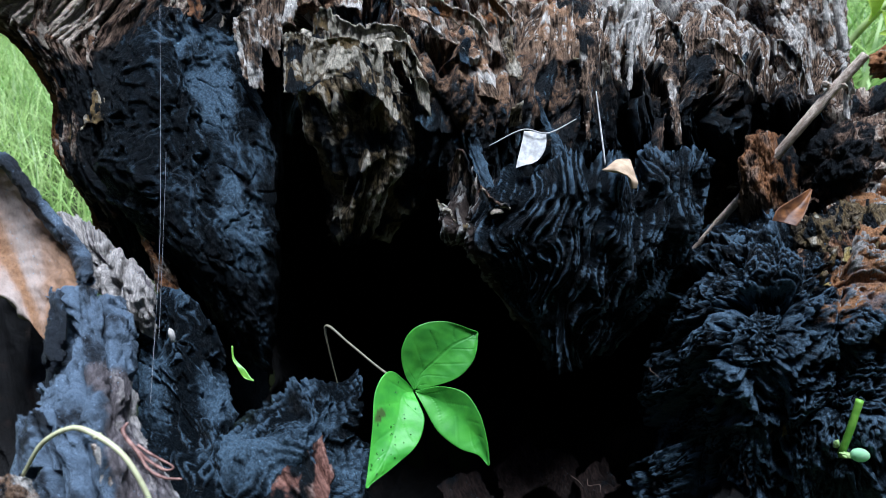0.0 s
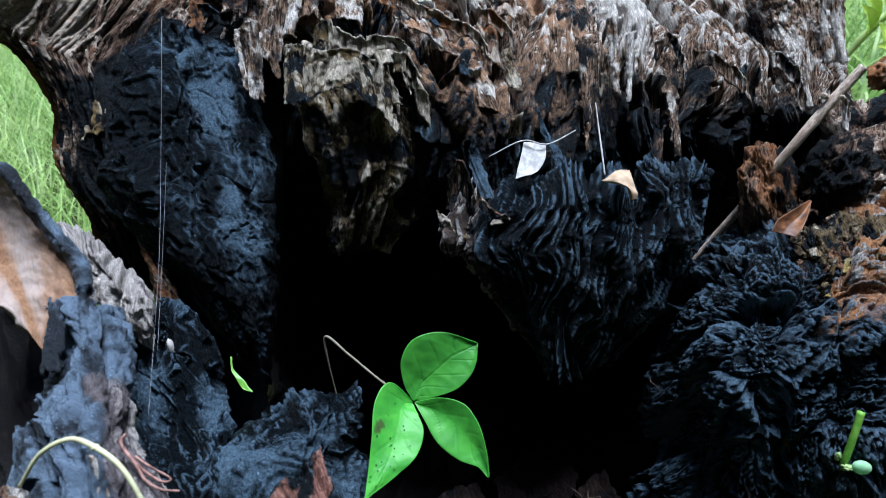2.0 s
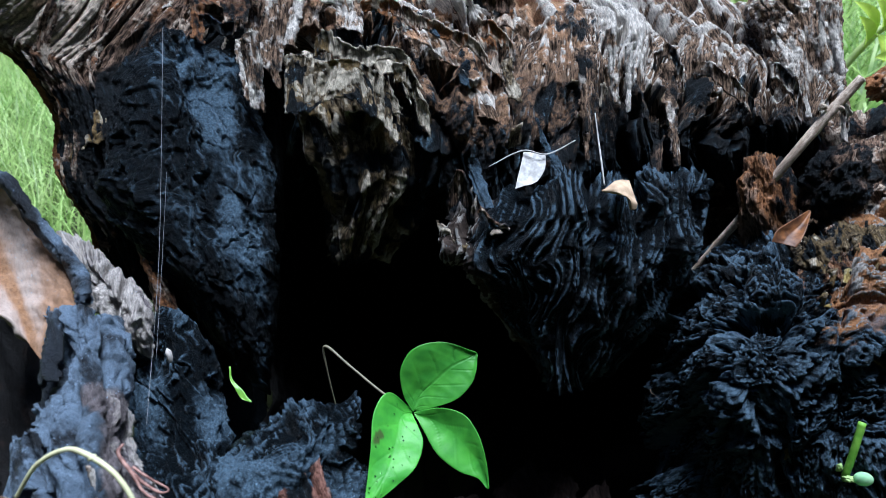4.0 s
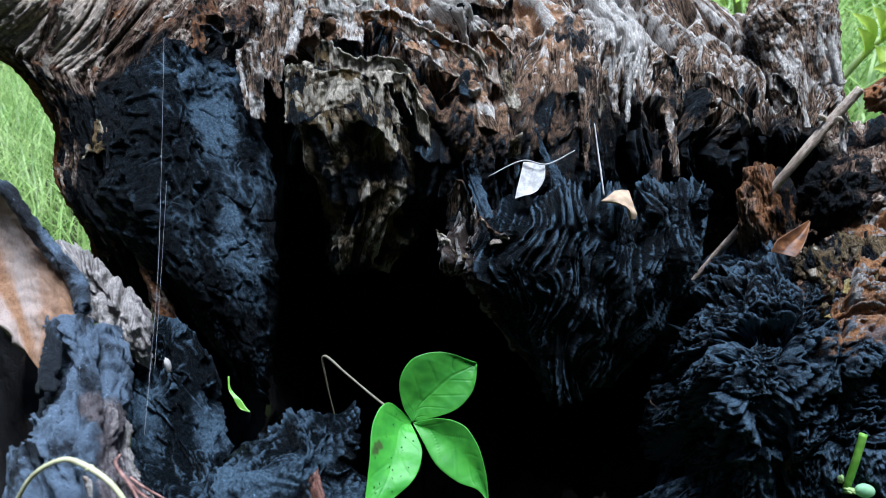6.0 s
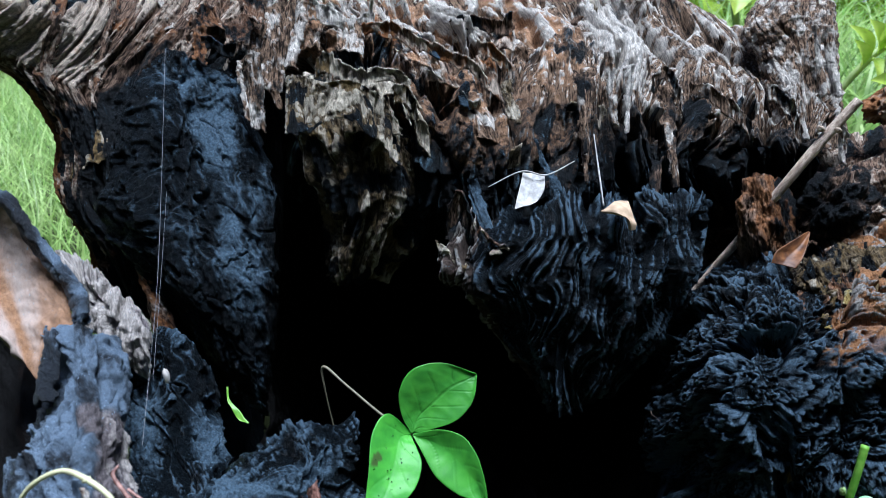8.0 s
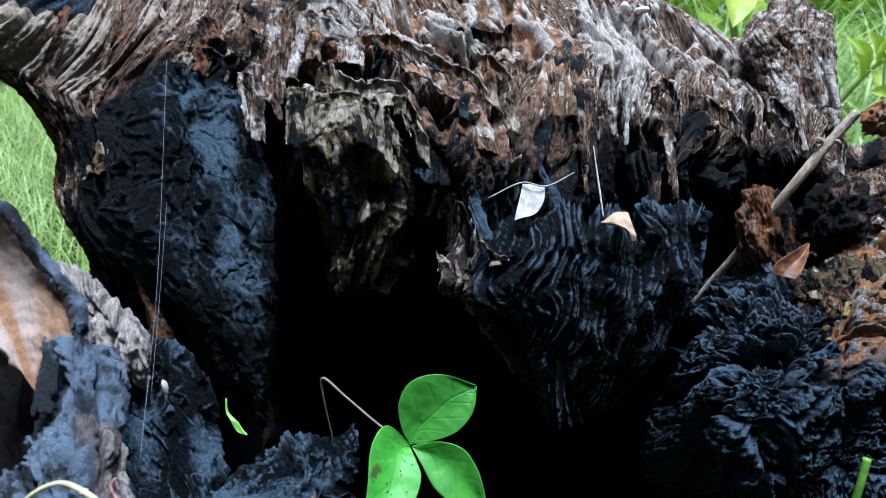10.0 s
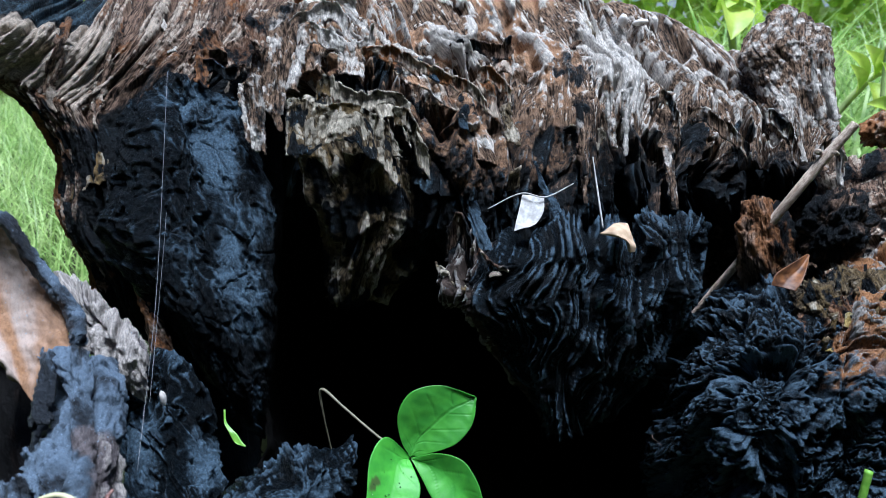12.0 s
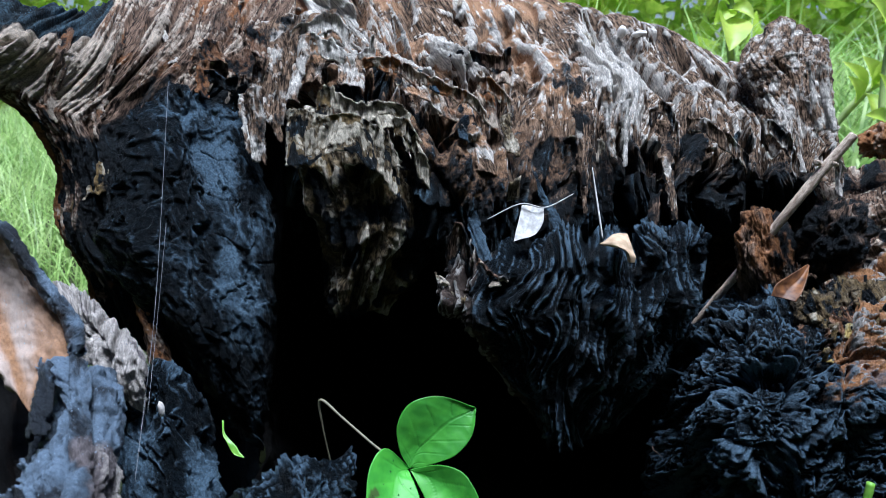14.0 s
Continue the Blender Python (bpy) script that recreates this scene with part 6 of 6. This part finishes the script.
dead_leaf("rusty_leaf", "rust-brown dry leaf caught in the rotten wood", [
    [(17.9, 30.25, 26.98), (17.93, 30.23, 26.95), (17.95, 30.23, 26.92)],
    [(16.65, 29.5, 26.67), (17.3, 29.79, 26.35), (17.46, 29.4, 26.42)],
    [(15.72, 28.94, 26.34), (16.6, 29.32, 25.99), (17.02, 28.8, 25.97)],
    [(15.45, 28.73, 25.8), (16.09, 28.88, 25.66), (16.7, 28.62, 25.55)],
], RUSTY)
dead_leaf("faded_leaf", "faded pinkish dry leaf behind the rotten lump", [
    [(22.54, 34.56, 29.17), (22.66, 34.56, 29.17), (22.78, 34.54, 29.12)],
    [(21.74, 33.96, 28.75), (22.48, 34.19, 28.52), (22.82, 33.87, 28.53)],
    [(21.44, 33.52, 28.19), (22.35, 33.74, 27.96), (22.81, 33.4, 27.92)],
    [(21.91, 33.18, 27.37), (22.46, 33.31, 27.15), (22.75, 33.09, 27.15)],
], PINK)

straw = thing("straw_arc", "pale arched grass stalk in front of the charcoal", "grass stalk")
tube("stalk", [(-13.26, 16.24, 21.73), (-12.38, 16.29, 22.94), (-11.4, 16.3, 23.5), (-10.65, 16.16, 23.4), (-9.79, 15.87, 22.96), (-9.23, 15.58, 22.25), (-8.81, 15.31, 21.3)], [0.06, 0.075, 0.08, 0.09, 0.08, 0.08, 0.08], STRAW, straw, n=70, sides=10, rough=0.06)
lump("joint", (-10.53, 16.13, 23.34), [(0.13, 0, 0), (0, 0.12, 0), (0.05, 0, 0.1)], STRAW, straw, "", 0.1, res=10)
peel = thing("bark_string", "reddish peeled bark string curled on the charcoal", "bark")
tube("string", [(-10.48, 17.77, 22.6), (-10.53, 17.48, 22.42), (-10.07, 17.2, 21.98), (-9.66, 17.06, 21.64), (-9.15, 17.02, 21.28), (-8.98, 17.23, 21.24), (-9.61, 17.29, 21.66), (-10.11, 17.41, 21.97)], [0.05, 0.065, 0.07, 0.055, 0.045, 0.035, 0.045, 0.05], REDDISH, peel, n=70, sides=7, rough=0.3)
tube("string", [(-9.97, 17.09, 21.96), (-9.57, 16.8, 21.52), (-9.06, 16.69, 21.25), (-8.55, 16.83, 21.07)], [0.06, 0.05, 0.05, 0.03], REDDISH, peel, n=40, sides=7, rough=0.3)
shred = thing("bark_shred", "pale grey shreds of bark at the foot", "bark")
sheet("shred", [
    [(-11.23, 16.8, 22.59), (-11.03, 16.71, 22.63), (-10.89, 16.67, 22.53)],
    [(-11.01, 16.42, 22.18), (-10.69, 16.24, 22.27), (-10.55, 16.37, 22.06)],
    [(-10.8, 16.03, 21.74), (-10.41, 15.85, 21.85), (-10.23, 15.99, 21.66)],
    [(-10.62, 15.47, 20.91), (-10.1, 15.35, 21.14), (-9.78, 15.54, 21.07)],
], GREY_WOOD, shred, res=0.062, relief=furrows(3.0, 0.2, 1.2), tint=burnt(0.1, 0.5, 0.2, 3.0), ragged=0.1, thick=0.08)
sheet("shred", [
    [(-14.61, 16.54, 21.4), (-13.75, 16.42, 21.66), (-13.12, 16.34, 21.46)],
    [(-14.32, 16.05, 21.27), (-13.39, 15.91, 21.45), (-12.66, 15.96, 21.31)],
    [(-14.18, 15.63, 20.76), (-13.17, 15.47, 20.91), (-12.12, 15.47, 20.91)],
], GREY_WOOD, shred, res=0.062, relief=furrows(6.0, 0.3, 1.0), tint=burnt(0.2, 0.5, 0.2, 5.0), ragged=0.12, thick=0.1)
shell = thing("pale_fungus", "tiny white fungus cap on the charcoal lobe", "fungus")
lump("cap", (-10.73, 22.45, 23.24), [(0.1, 0.03, 0), (0, 0.14, 0), (-0.03, 0, 0.32)], FUNGUS, shell, "", 0.15, res=14)
for c, ax in (((12.41, 47.4, 38.53), [(0.3, 0, 0), (0, 0.4, 0), (0, 0, 0.42)]), ((13.57, 47.12, 38.38), [(0.52, 0, 0.05), (0, 0.5, 0), (0, 0, 0.24)])):
    cap = thing("bracket_fungus", "small pinkish-white fungus cap in a crack", "fungus", group="fungi in the crack")
    lump("cap", c, ax, FUNGUS, cap, "", 0.12, res=14)
needle = thing("dry_needle", "thin grey straw leaning against the ledge", "straw")
tube("needle", [(7.91, 34.02, 31.03), (7.98, 33.09, 29.81), (8.03, 32.26, 28.83), (8.1, 31.52, 27.8)], [0.03, 0.045, 0.05, 0.045], WHITE_LEAF, needle, n=20, sides=7)
BUD = plant_mat("bud", (0.28, 0.55, 0.3), (0.44, 0.7, 0.42), 0.08, 90, 0.35)
FUZZ = plant_mat("fuzz", (0.16, 0.3, 0.07), (0.42, 0.55, 0.22), 0.7, 400, 0.2)
bud = lump("bud", (17.85, 22.38, 17.44), [(0.42, 0.02, -0.18), (0.02, 0.24, 0), (0.15, 0, 0.28)], BUD, stem, "pale wet green bud", 0.03, res=24)
lump("node", (17.02, 22.8, 17.69), [(0.1, 0, 0), (0, 0.1, 0), (0, 0, 0.17)], FUZZ, stem, "whitish green fuzz at the cut", 0.5, 1.6, res=24, seed=4.0)
lump("node", (17.34, 22.46, 17.37), [(0.24, 0, -0.05), (0, 0.14, 0), (0.05, 0, 0.1)], FUZZ, stem, "", 0.55, 1.8, res=24, seed=6.0)
SILK = plant_mat("silk", (0.3, 0.31, 0.33), (0.4, 0.41, 0.43), 0.3, 50, 0.3)
silk = thing("spider_thread", "fine spider thread hanging from the charred plate", "spider silk")
tube("thread", [(-14, 34.16, 35.13), (-13.1, 29.79, 29.64), (-12.47, 26.62, 25.81), (-11.98, 23.98, 23.28), (-11.31, 20.94, 21.09)], [0.008, 0.008, 0.008, 0.007, 0.007], SILK, silk, n=50, sides=5)
tube("thread", [(-12.84, 29.49, 28.92), (-12.63, 28.33, 27.63), (-12.39, 26.53, 25.31), (-11.64, 23.19, 22.66)], [0.006, 0.006, 0.006, 0.006], SILK, silk, n=40, sides=5)
lump("knot", (-13.13, 29.94, 30.01), [(0.04, 0, 0), (0, 0.04, 0), (0, 0, 0.05)], SILK, silk, "", 0.1, res=8)

# ---- drops of water on the lowest leaflet ----
DEW = bpy.data.materials.new("water")
nt, bsdf = wire(DEW)
bsdf.inputs["Transmission Weight"].default_value, bsdf.inputs["Roughness"].default_value, bsdf.inputs["IOR"].default_value = 1.0, 0.03, 1.33
rng = np.random.RandomState(12)
_, out, grid = GRIDS["leaflet_low"]
drop = None
for k in range(26):
    i, j = int(grid.shape[0] * rng.uniform(0.15, 0.9)), int(grid.shape[1] * rng.uniform(0.12, 0.88))
    at, r = (grid[i, j] + out[i, j] * 0.02) / 100, rng.uniform(0.0002, 0.0004)
    if drop is None:
        drop = lump("water_drop", (0, 0, 0), [(100, 0, 0), (0, 100, 0), (0, 0, 60)], DEW, PARTS["leaflet_low"], "", 0.0, res=8)
    else:
        drop = new("water_drop", drop.data)
        drop.parent = PARTS["leaflet_low"]
    drop.matrix_world = Matrix.LocRotScale(at, Vector(out[i, j]).to_track_quat("Z", "Y"), (r, r, r))

for c, ax in (((18.71, 32.31, 31.61), [(0.18, 0, -0.1), (0, 0.18, 0), (0.06, 0, 0.12)]), ((19.22, 31.67, 31.64), [(0.13, 0, -0.07), (0, 0.14, 0), (0.04, 0, 0.1)])):
    lump("knot", c, ax, STICK, branch, "", 0.25, res=20)
sliver = thing("grass_blade", "thin bright green grass blade behind the charcoal lobe", "grass")
sheet("blade", [
    [(-10.15, 27.01, 20.09), (-10.1, 27, 20.07), (-10.07, 27.01, 20.09)],
    [(-10.03, 26.6, 19.62), (-9.98, 26.59, 19.6), (-9.93, 26.61, 19.65)],
    [(-9.78, 26.3, 19.41), (-9.59, 26.27, 19.33), (-9.35, 26.24, 19.26)],
    [(-9.43, 26.02, 18.99), (-9.27, 26, 18.94), (-9.11, 26.03, 19.02)],
    [(-8.92, 25.87, 18.88), (-8.89, 25.86, 18.85), (-8.87, 25.87, 18.88)],
], STEM, sliver, res=0.062, thick=0.03)

# ---- lichen on the slope, fine roots, a crumb of red wood ----
LICHEN = stump_wood("lichen", (0.24, 0.17, 0.05), (0.6, 0.46, 0.17), (0.55, 0.5, 0.3), (0.3, 0.22, 0.08))
for tl, tr, bl, br in (
    ((15.75, 24.76, 17.21), (16.19, 24.88, 17.5), (15.51, 24.36, 16.75), (15.98, 24.4, 16.85)),
    ((16.54, 24.34, 17.77), (17.19, 24.14, 17.8), (16.32, 23.97, 17.38), (16.87, 23.79, 17.46)),
    ((17.5, 27.47, 23.91), (18.11, 27.15, 23.65), (17.17, 26.87, 23.5), (17.67, 26.67, 23.25)),
    ((18.57, 28.01, 24.71), (19.28, 28.09, 24.91), (18.37, 27.39, 24.23), (18.95, 27.35, 24.14)),
    ((16.99, 24.87, 20.13), (17.63, 24.85, 20.09), (16.95, 24.58, 19.96), (17.46, 24.56, 19.92)),
):
    flake("lichen_patch", tl, tr, bl, br, LICHEN, "yellowish lichen crust", PARTS["charred_slope"], 0.1, burnt(0.05, 0.1, 0.1, tl[0]), tl[0] * 2.1, 0.15, 0.08, 0.04)

ROOT = plant_mat("root", (0.06, 0.04, 0.03), (0.16, 0.11, 0.08), 0.7, 300, 0.0)
roots = thing("root_threads", "fine dry root threads in the burnt hollow", "roots")
rng = np.random.RandomState(41)
for p0, p1 in (
    ((13.85, 25.89, 13.32), (14.3, 25.59, 14.98)), ((14.42, 25.16, 12.84), (14.48, 25.27, 14.73)), ((8.27, 29.38, 9.95), (8.74, 28.3, 9.95)), ((15.19, 25.1, 15.38), (16.04, 24.5, 15.48)),
    ((14.93, 25.07, 13.7), (15.38, 24.84, 14.72)), ((7.5, 30.25, 9.43), (8.01, 29.21, 9.53)), ((16.73, 24.48, 14.9), (17.34, 23.84, 14.92)), ((15.39, 25.08, 16.38), (15.72, 24.93, 17.08)), ((11.51, 30.92, 16.42), (11.88, 30.36, 16.12)),
):
    p0, p1 = np.array(p0), np.array(p1)
    mids = [p0 + (p1 - p0) * t + rng.normal(0, 0.18, 3) for t in (0.3, 0.6)]
    tube("thread", [p0, *mids, p1], [0.025, 0.03, 0.025, 0.015], ROOT, roots, n=24, sides=5)
crumb = thing("wood_crumb", "orange-brown crumb of rotten wood at the stump's edge", "wood")
lump("crumb", (25.2, 37.31, 32.24), [(1.0, 0, 0.2), (0, 0.9, 0), (0, 0, 0.8)], BROWN_WOOD, crumb, "", 0.4, 1.2, 50, burnt(0.1, 0.2, 0.8, 3.0, 0.5), 5.0, 2.0)

# ---- ground and growth behind ----
SOIL = stump_wood("soil", (0.03, 0.035, 0.015), (0.07, 0.09, 0.03), (0.1, 0.1, 0.05), (0.06, 0.05, 0.03))
me = bpy.data.meshes.new("ground")
me.from_pydata([(-200, -200, 0), (200, -200, 0), (200, 200, 0), (-200, 200, 0)], [], [(0, 1, 2, 3)])
me.materials.append(SOIL)
tagged(new("ground", me), "grassy ground around the stump", "ground", kind="structure")

GRASS = plant_mat("grass", (0.15, 0.3, 0.055), (0.48, 0.62, 0.22), 0.5, 8, 0.4)


def blades(name, count, xs, ys, length, width, label, seed):
    """A field of arching blades, leaving out the stump and the trodden place in front of it."""
    rng = np.random.RandomState(seed)
    x, y = rng.uniform(*xs, count), rng.uniform(*ys, count)
    free = ((x - 0.05) / 0.55) ** 2 + ((y - 0.35) / 0.62) ** 2 > 1
    x, y = x[free], y[free]
    count = len(x)
    ln, az, lean = rng.uniform(*length, count), rng.uniform(0, 6.28, count), rng.uniform(0.3, 1.2, count)
    k = np.linspace(0, 1, 6)
    out = ln[:, None] * (k ** 1.8)[None] * np.sin(lean)[:, None]
    up = ln[:, None] * (k - 0.35 * k ** 2.5 * lean[:, None] / 1.3)
    mid = np.stack([x[:, None] + out * np.cos(az)[:, None], y[:, None] + out * np.sin(az)[:, None], up], -1)
    w = width * (1 - k) ** 0.6 * 0.5
    sx, sy = -np.sin(az)[:, None] * w, np.cos(az)[:, None] * w
    off = np.stack([sx, sy, 0 * sx], -1)
    q = np.stack([mid - off, mid + off], 2).reshape(-1, 3)
    base = (np.arange(count) * 12)[:, None, None] + (np.arange(5) * 2)[None, :, None] + np.array([0, 1, 3, 2])[None, None]
    return tagged(mesh_of(name, q, base.reshape(-1, 4), GRASS), label, "grass", kind="stuff")


blades("grass", 26000, (-2.4, 0.4), (0.4, 4.0), (0.08, 0.24), 0.0035, "lush green meadow grass behind the stump", 1)
blades("grass", 16000, (-3.5, 3.8), (-1.0, 5.5), (0.06, 0.2), 0.005, "low green grass around the stump", 3)
blades("tall_grass", 9000, (0.0, 4.0), (1.2, 5.0), (0.25, 0.65), 0.011, "tall green grass behind the stump", 2)

WEED = plant_mat("weed_leaf", (0.38, 0.56, 0.05), (0.64, 0.76, 0.14), 0.45, 30, 0.55)
WEED_STALK = plant_mat("weed_stalk", (0.25, 0.36, 0.1), (0.4, 0.5, 0.18), 0.5, 60, 0.1)


def leaf_cage(base, tip, wide, fold, face):
    """A pointed leaf from base to tip (cm), folded a little along its midrib."""
    base, tip, face = np.array(base, float), np.array(tip, float), np.array(face, float)
    way = tip - base
    side = np.cross(way, face)
    side /= np.linalg.norm(side)
    up = np.cross(side, way)
    up /= np.linalg.norm(up)
    rows = []
    for t, w in ((0, 0.03), (0.2, 0.75), (0.45, 1), (0.7, 0.72), (0.9, 0.3), (1, 0.02)):
        c = base + way * t + up * fold * math.sin(math.pi * t)
        rows.append([c - side * wide * w / 2 + up * 0.25 * wide * w, c, c + side * wide * w / 2 + up * 0.25 * wide * w])
    return rows


def weed(stalk, leaves, label):
    plant = thing("weed", label, "plant", group="weeds behind the stump")
    tube("stalk", stalk, [0.45] * len(stalk), WEED_STALK, plant, n=30, sides=9)
    for base, tip, wide in leaves:
        sheet("leaf", leaf_cage(base, tip, wide, 0.6, (0.2, -1, 0.7)), WEED, plant, res=0.25, relief=veins(3.0)[0], tint=lambda a, b, u, v, p, h: {"pale": veins(3.0)[1](a, b, u, v, p, h)["pale"]})


weed([(35.14, 80.54, 35.13), (34.23, 81.57, 40.35), (35.27, 84.79, 48.33), (36.9, 89.85, 58.19)],
     [((33.98, 82.36, 42.32), (32.29, 76.36, 38.13), 4.2), ((34.38, 82.9, 43.64), (30.21, 81.43, 45.35), 2.6), ((34.01, 82.63, 42.98), (36.36, 80.02, 41.86), 2.4), ((34.23, 82.77, 43.31), (31.5, 79.74, 41.17), 2.4), ((34.39, 83.03, 43.98), (35.59, 81.98, 46.7), 2.6)], "bright green leafy weed behind the trunk")
weed([(48.22, 81.35, 29.13), (50.58, 81.52, 32.23), (52.84, 81.41, 34.61), (58.5, 81.42, 37.31)],
     [((52.11, 81.14, 33.94), (50, 80.57, 37.87), 3), ((52.47, 81.27, 34.28), (53.76, 80.85, 38.56), 3.4), ((51.39, 81, 33.61), (50.82, 77.58, 30.48), 2.6), ((49.92, 80.46, 32.28), (48.15, 79.64, 35.59), 2.4), ((53.53, 81.41, 34.62), (53.9, 77.98, 31.46), 3.4), ((51.39, 81, 33.61), (48.23, 81.38, 37.22), 2.0)], "yellow-green weed with a pale slanting stalk")
weed([(49.77, 70.63, 23.95), (48.87, 72.54, 28.68), (50.17, 76.22, 37.8), (52.67, 79.26, 45.31)],
     [((49.31, 73.27, 30.49), (45.82, 71.52, 31.5), 2), ((49.59, 73.76, 31.69), (47.68, 73.32, 35.95), 2.2), ((50.36, 77.23, 40.28), (46.72, 76.73, 44.39), 3.2), ((48.99, 72.54, 28.69), (44.97, 70.18, 28.18), 2.2), ((50.45, 77.73, 41.52), (50.65, 74.3, 38.36), 3)], "fresh green weed beside the stump")

# a bank of undergrowth that closes the view
rng = np.random.RandomState(21)
count = 16000
c = np.stack([rng.uniform(-5, 6, count), rng.uniform(4.2, 6.0, count), 2.6 * rng.uniform(0, 1, count) ** 1.2], -1)
d1, d2 = rng.normal(size=(count, 3)), rng.normal(size=(count, 3))
d1 /= np.linalg.norm(d1, axis=1)[:, None]
d2 -= d1 * (d1 * d2).sum(1)[:, None]
d2 /= np.linalg.norm(d2, axis=1)[:, None]
sz = rng.uniform(0.05, 0.16, count)[:, None]
q = np.stack([c - d1 * sz, c - d2 * sz * 0.4, c + d1 * sz, c + d2 * sz * 0.4], 1).reshape(-1, 3)
tagged(mesh_of("undergrowth", q, np.arange(count * 4).reshape(-1, 4), WEED), "green undergrowth far behind the stump", "shrubs", kind="stuff")

# unseen dark ring added behind the camera to hold back light from the front
LIGHT_SCREEN = plant_mat("shrubs", (0.01, 0.02, 0.006), (0.03, 0.05, 0.014), 0.7, 12, 0.0)
ang = np.linspace(radians(172), radians(368), 60)
hs = np.linspace(0, 1.8, 24)
hx, hz = np.meshgrid(ang, hs)
rad = 1.3 + 0.22 * fbm(np.cos(hx) * 4, np.sin(hx) * 4, hz * 3, 4) - 0.12 * hz
pts = np.stack([rad * np.cos(hx), rad * np.sin(hx) - 0.1, hz], -1)
idx = np.arange(60 * 24).reshape(24, 60)
tagged(mesh_of("light_screen", pts.reshape(-1, 3), np.stack([idx[:-1, :-1], idx[:-1, 1:], idx[1:, 1:], idx[1:, :-1]], -1).reshape(-1, 4), LIGHT_SCREEN), "unseen dark screen added behind the camera to cut front light", "shrubs", kind="structure")

# loose dark leaves added over that unseen ring
rng = np.random.RandomState(31)
count = 9000
az, hz = rng.uniform(radians(170), radians(370), count), 1.75 * rng.uniform(0, 1, count)
rd = 1.2 + rng.uniform(-0.12, 0.2, count) - 0.1 * hz
c = np.stack([rd * np.cos(az), rd * np.sin(az) - 0.1, hz], -1)
d1, d2 = rng.normal(size=(count, 3)), rng.normal(size=(count, 3))
d1 /= np.linalg.norm(d1, axis=1)[:, None]
d2 -= d1 * (d1 * d2).sum(1)[:, None]
d2 /= np.linalg.norm(d2, axis=1)[:, None]
sz = rng.uniform(0.02, 0.05, count)[:, None]
q = np.stack([c - d1 * sz, c - d2 * sz * 0.45, c + d1 * sz, c + d2 * sz * 0.45], 1).reshape(-1, 3)
tagged(mesh_of("screen_leaves", q, np.arange(count * 4).reshape(-1, 4), LIGHT_SCREEN), "unseen dark green leaves added to the light screen", "shrubs", kind="stuff")
